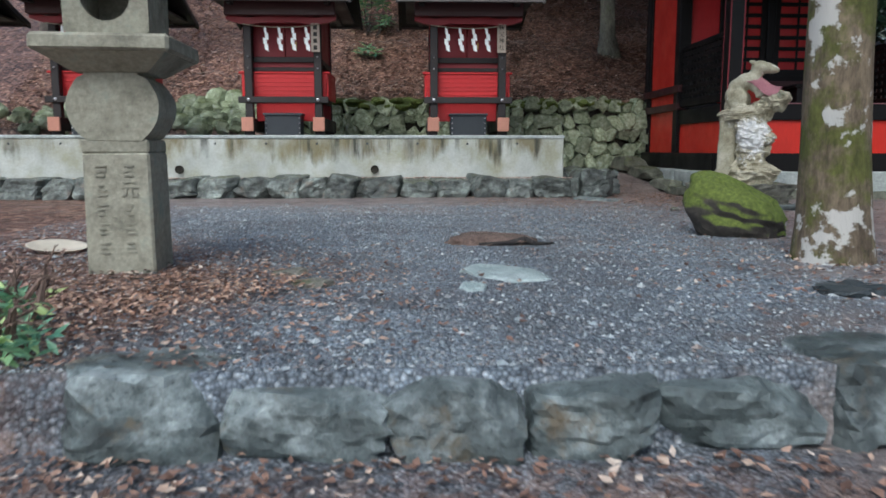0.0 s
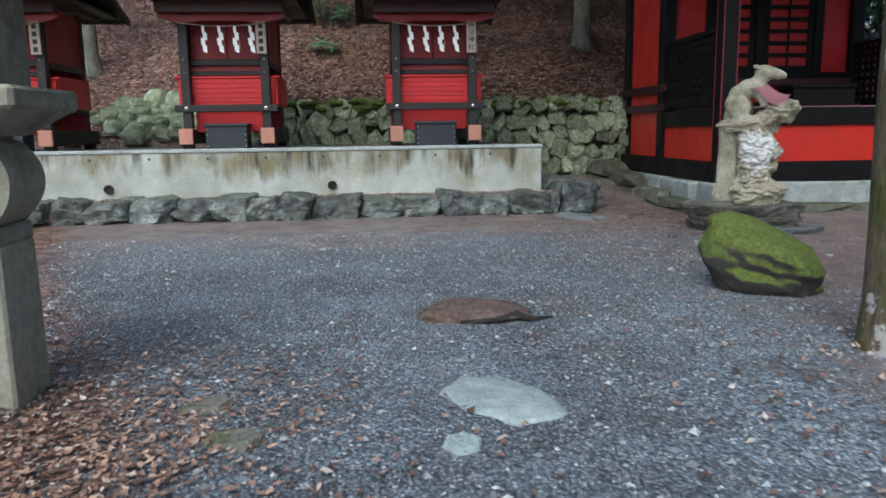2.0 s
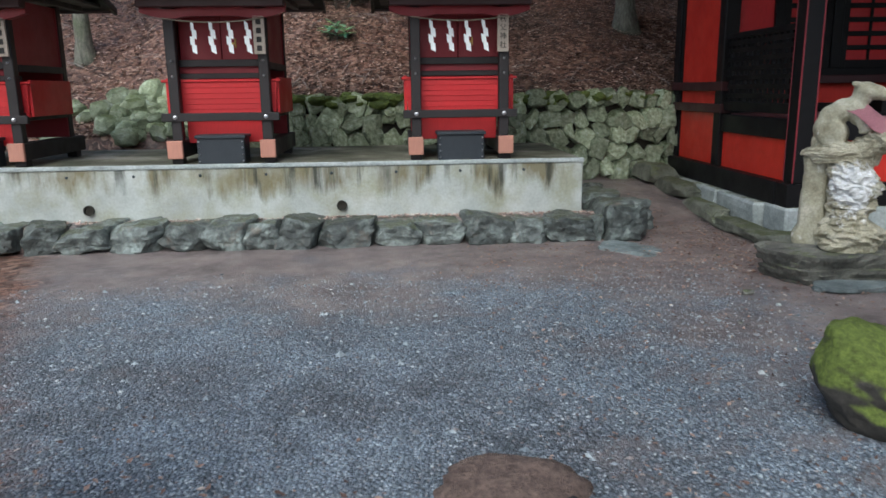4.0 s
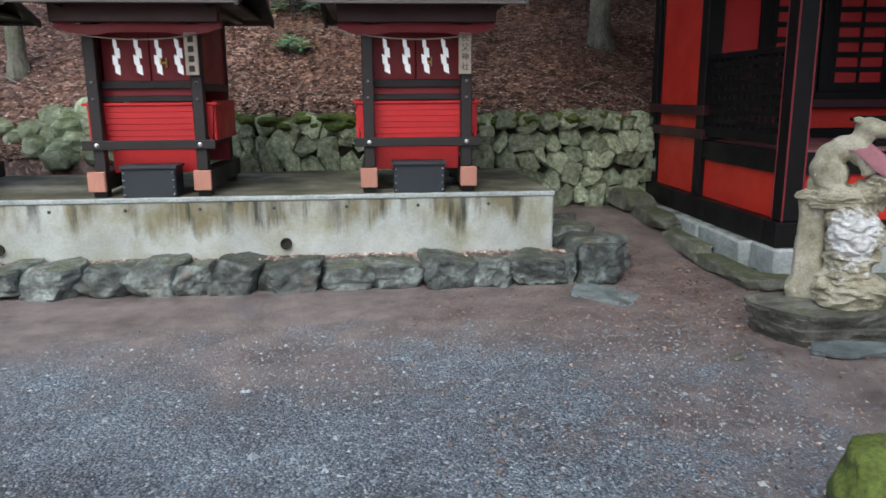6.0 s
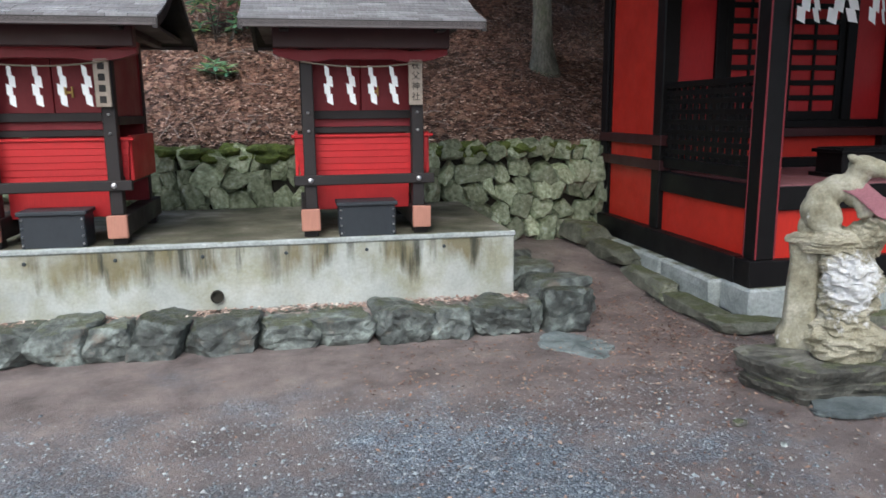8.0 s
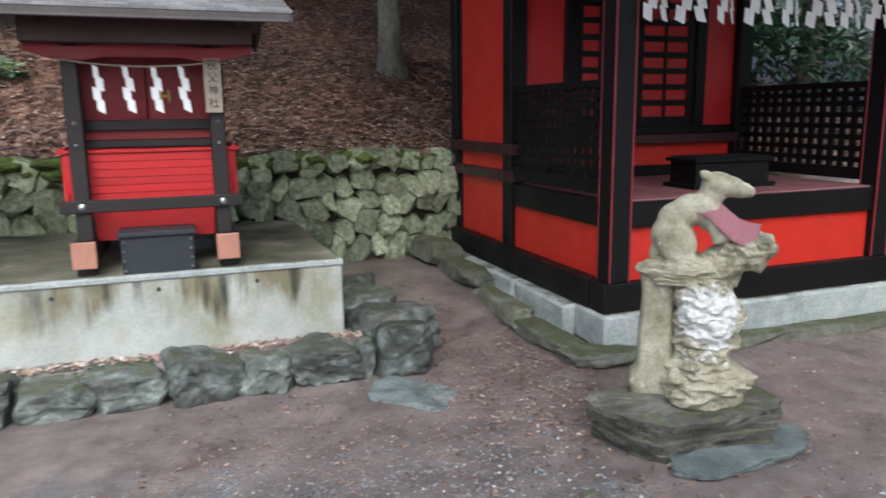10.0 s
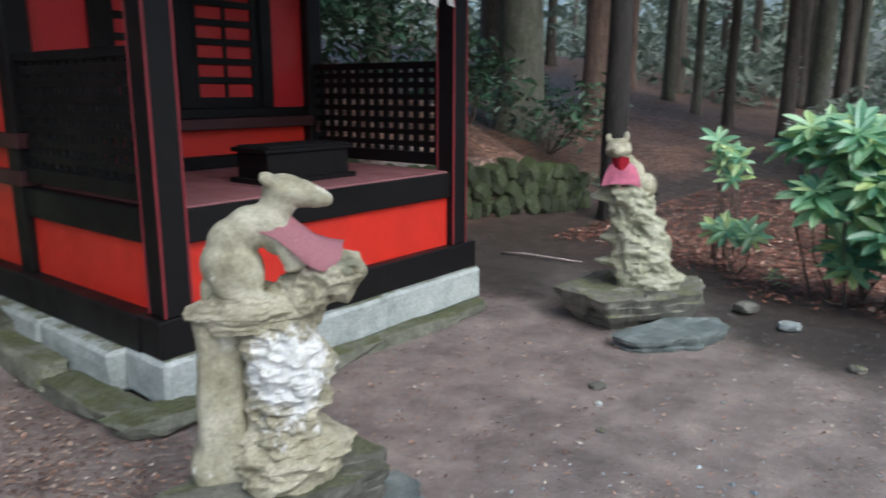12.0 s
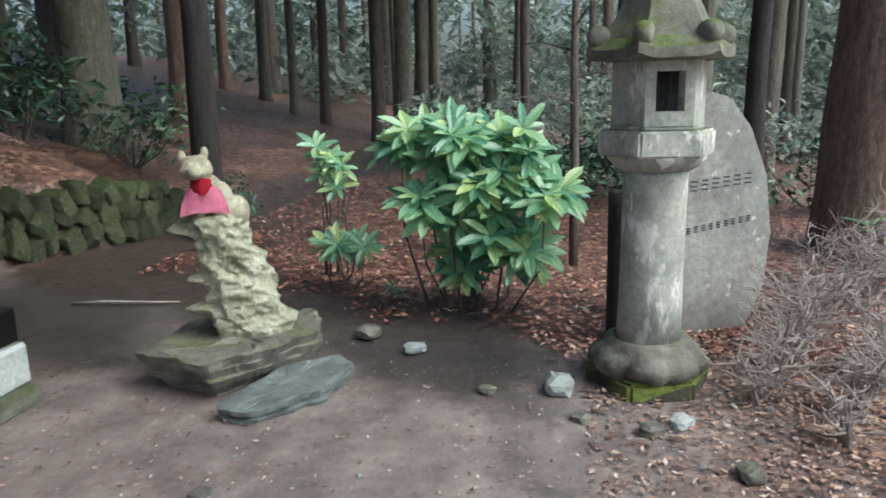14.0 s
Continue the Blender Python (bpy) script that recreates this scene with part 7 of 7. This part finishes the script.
# ---- loose gravel and fallen leaves ----


def scatter_pebbles(name, label, n, area, size, seed, material=None, crowd=1.5):
    r = np.random.RandomState(seed)
    base = np.array([(1, 0, 0), (-1, 0, 0), (0, 1, 0), (0, -1, 0), (0, 0, 0.6), (0, 0, -0.4)], float)
    tri = [(0, 2, 4), (2, 1, 4), (1, 3, 4), (3, 0, 4)]
    verts, faces = [], []
    x0, x1, y0, y1 = area
    for k in range(n):
        x, y = r.uniform(x0, x1), y0 + (y1 - y0) * r.uniform() ** crowd
        s = size * r.uniform(0.5, 1.0) ** 2 * (1 + 1.2 * (r.uniform() > 0.97))
        a = r.uniform(0, 6.28)
        c, sn = math.cos(a), math.sin(a)
        p = base * (s, s * r.uniform(0.5, 0.9), s * r.uniform(0.6, 1.1)) * r.uniform(0.75, 1.25, (6, 1))
        z = height(x, y)
        o = len(verts)
        verts += [(x + c * q[0] - sn * q[1], y + sn * q[0] + c * q[1], z + q[2] + s * 0.15) for q in p]
        faces += [tuple(o + i for i in f) for f in tri]
    me = bpy.data.meshes.new(name)
    me.from_pydata(verts, [], faces)
    me.materials.append(material or PEBBLE)
    return tagged(new(name, me), label, "gravel", kind="stuff")


def scatter_leaves(name, label, n, where, size, seed, material=None):
    r = np.random.RandomState(seed)
    verts, faces = [], []
    k = 0
    while k < n:
        x, y = where(r)
        z = height(x, y) + 0.004 + 0.008 * r.uniform()
        k += 1
        l = size * r.uniform(0.5, 1.2)
        w = l * r.uniform(0.35, 0.7)
        a, t1, t2 = r.uniform(0, 6.28), r.uniform(-0.35, 0.35), r.uniform(-0.35, 0.35)
        c, sn = math.cos(a), math.sin(a)
        curl = l * r.uniform(-0.1, 0.35)
        o = len(verts)
        for u, v, h in ((-l, 0, curl), (-0.2 * l, -w, 0.1 * l), (l, 0, curl), (-0.2 * l, w, 0.1 * l), (0, 0, 0)):
            verts.append((x + c * u - sn * v, y + sn * u + c * v, z + h + t1 * u + t2 * v + 0.3 * l))
        faces += [(o, o + 1, o + 4), (o + 1, o + 2, o + 4), (o + 2, o + 3, o + 4), (o + 3, o, o + 4)]
    me = bpy.data.meshes.new(name)
    me.from_pydata(verts, [], faces)
    me.materials.append(material or DEAD_LEAF)
    return tagged(new(name, me), label, "leaf litter", kind="stuff")


scatter_pebbles("loose_gravel", "blue-grey loose gravel on the terrace", 36000, (-1.6, 2.6, 1.6, 7.0), 0.0095, 1)
scatter_pebbles("loose_gravel", "blue-grey loose gravel in the middle of the terrace", 18000, (-2.4, 2.3, 3.2, 6.7), 0.0105, 3, None, 1.0)
scatter_pebbles("loose_gravel", "pale stone chips among the gravel", 900, (-2.2, 2.4, 1.7, 6.8), 0.017, 4, PALE_CHIP, 1.0)
scatter_pebbles("loose_gravel", "scattered small stones on packed earth", 2500, (2.4, 7.0, 3.5, 7.6), 0.012, 2)
scatter_leaves("fallen_leaves", "brown fallen leaves on the bank", 52000, lambda r: (r.uniform(-6, 5.9), 10.55 + 6.5 * r.uniform() ** 1.4), 0.027, 3, BANK_LEAF)
scatter_leaves("fallen_leaves", "dark brown fallen leaves on the low bank of the wood", 9000, lambda r: (r.uniform(5.9, 10.5), 10.2 + 6.0 * r.uniform() ** 1.4), 0.03, 15)
scatter_leaves("fallen_leaves", "brown and orange leaves round the lantern", 9000, lambda r: (-0.45 - 1.9 * r.uniform() + 0.45 * r.normal(), 2.5 + 0.75 * r.normal()), 0.015, 4)
scatter_leaves("fallen_leaves", "rust-red leaf litter of the wood", 16000, lambda r: (lambda yy: (6.95 + 0.45 * max(0.0, yy - 4.4) + 0.16 * r.normal() + 0.2 * math.sin(yy * 5) + 7 * r.uniform() ** 1.5, yy))(1.5 + 7.0 * r.uniform()), 0.03, 5, RUST_LEAF)
scatter_leaves("fallen_leaves", "leaf scraps on the packed earth", 5000, lambda r: (r.uniform(0.6, 6.5), 7.7 - 4.4 * r.uniform() ** 1.2), 0.014, 6)
scatter_leaves("fallen_leaves", "orange leaf scraps in the passage between shrines", 1500, lambda r: (2.75 + 0.35 * r.normal(), 7.6 + 0.8 * r.normal()), 0.017, 9)
scatter_leaves("fallen_leaves", "orange leaf litter under the bare bushes", 6000, lambda r: (4.6 + 3.6 * r.uniform() ** 0.7, 2.4 + 2.2 * r.uniform()), 0.02, 10)
scatter_leaves("fallen_leaves", "leaves caught between the kerb and the plinth", 2600, lambda r: (r.uniform(-4.5, 2.3), 8.12 + 0.05 * r.normal()), 0.02, 11, BANK_LEAF)
scatter_leaves("fallen_leaves", "leaf scraps below the kerb stones", 900, lambda r: (r.uniform(-1.5, 2.0), r.uniform(1.2, 1.5)), 0.018, 7)
scatter_leaves("fallen_leaves", "leaf scraps beside the mossy tree", 900, lambda r: (2.0 + 0.5 * r.normal(), 2.7 + 0.5 * r.normal()), 0.018, 8)
scatter_leaves("fallen_leaves", "orange leaf scraps in a drift by the lantern", 1900, lambda r: (lambda f: (-1.35 + 1.05 * f + 0.2 * r.normal(), 1.95 + 0.95 * f + 0.24 * r.normal()))(r.uniform()), 0.014, 12, STRAW)
scatter_leaves("fallen_leaves", "orange leaf scraps on the packed earth by the kerb", 800, lambda r: (1.9 + 0.9 * r.normal(), 7.1 + 0.45 * r.normal()), 0.013, 13, STRAW)
scatter_leaves("fallen_leaves", "rusty leaf scraps under the bare bushes", 2600, lambda r: (6.4 + 0.8 * r.normal(), 3.2 + 0.45 * r.normal()), 0.018, 14, STRAW)
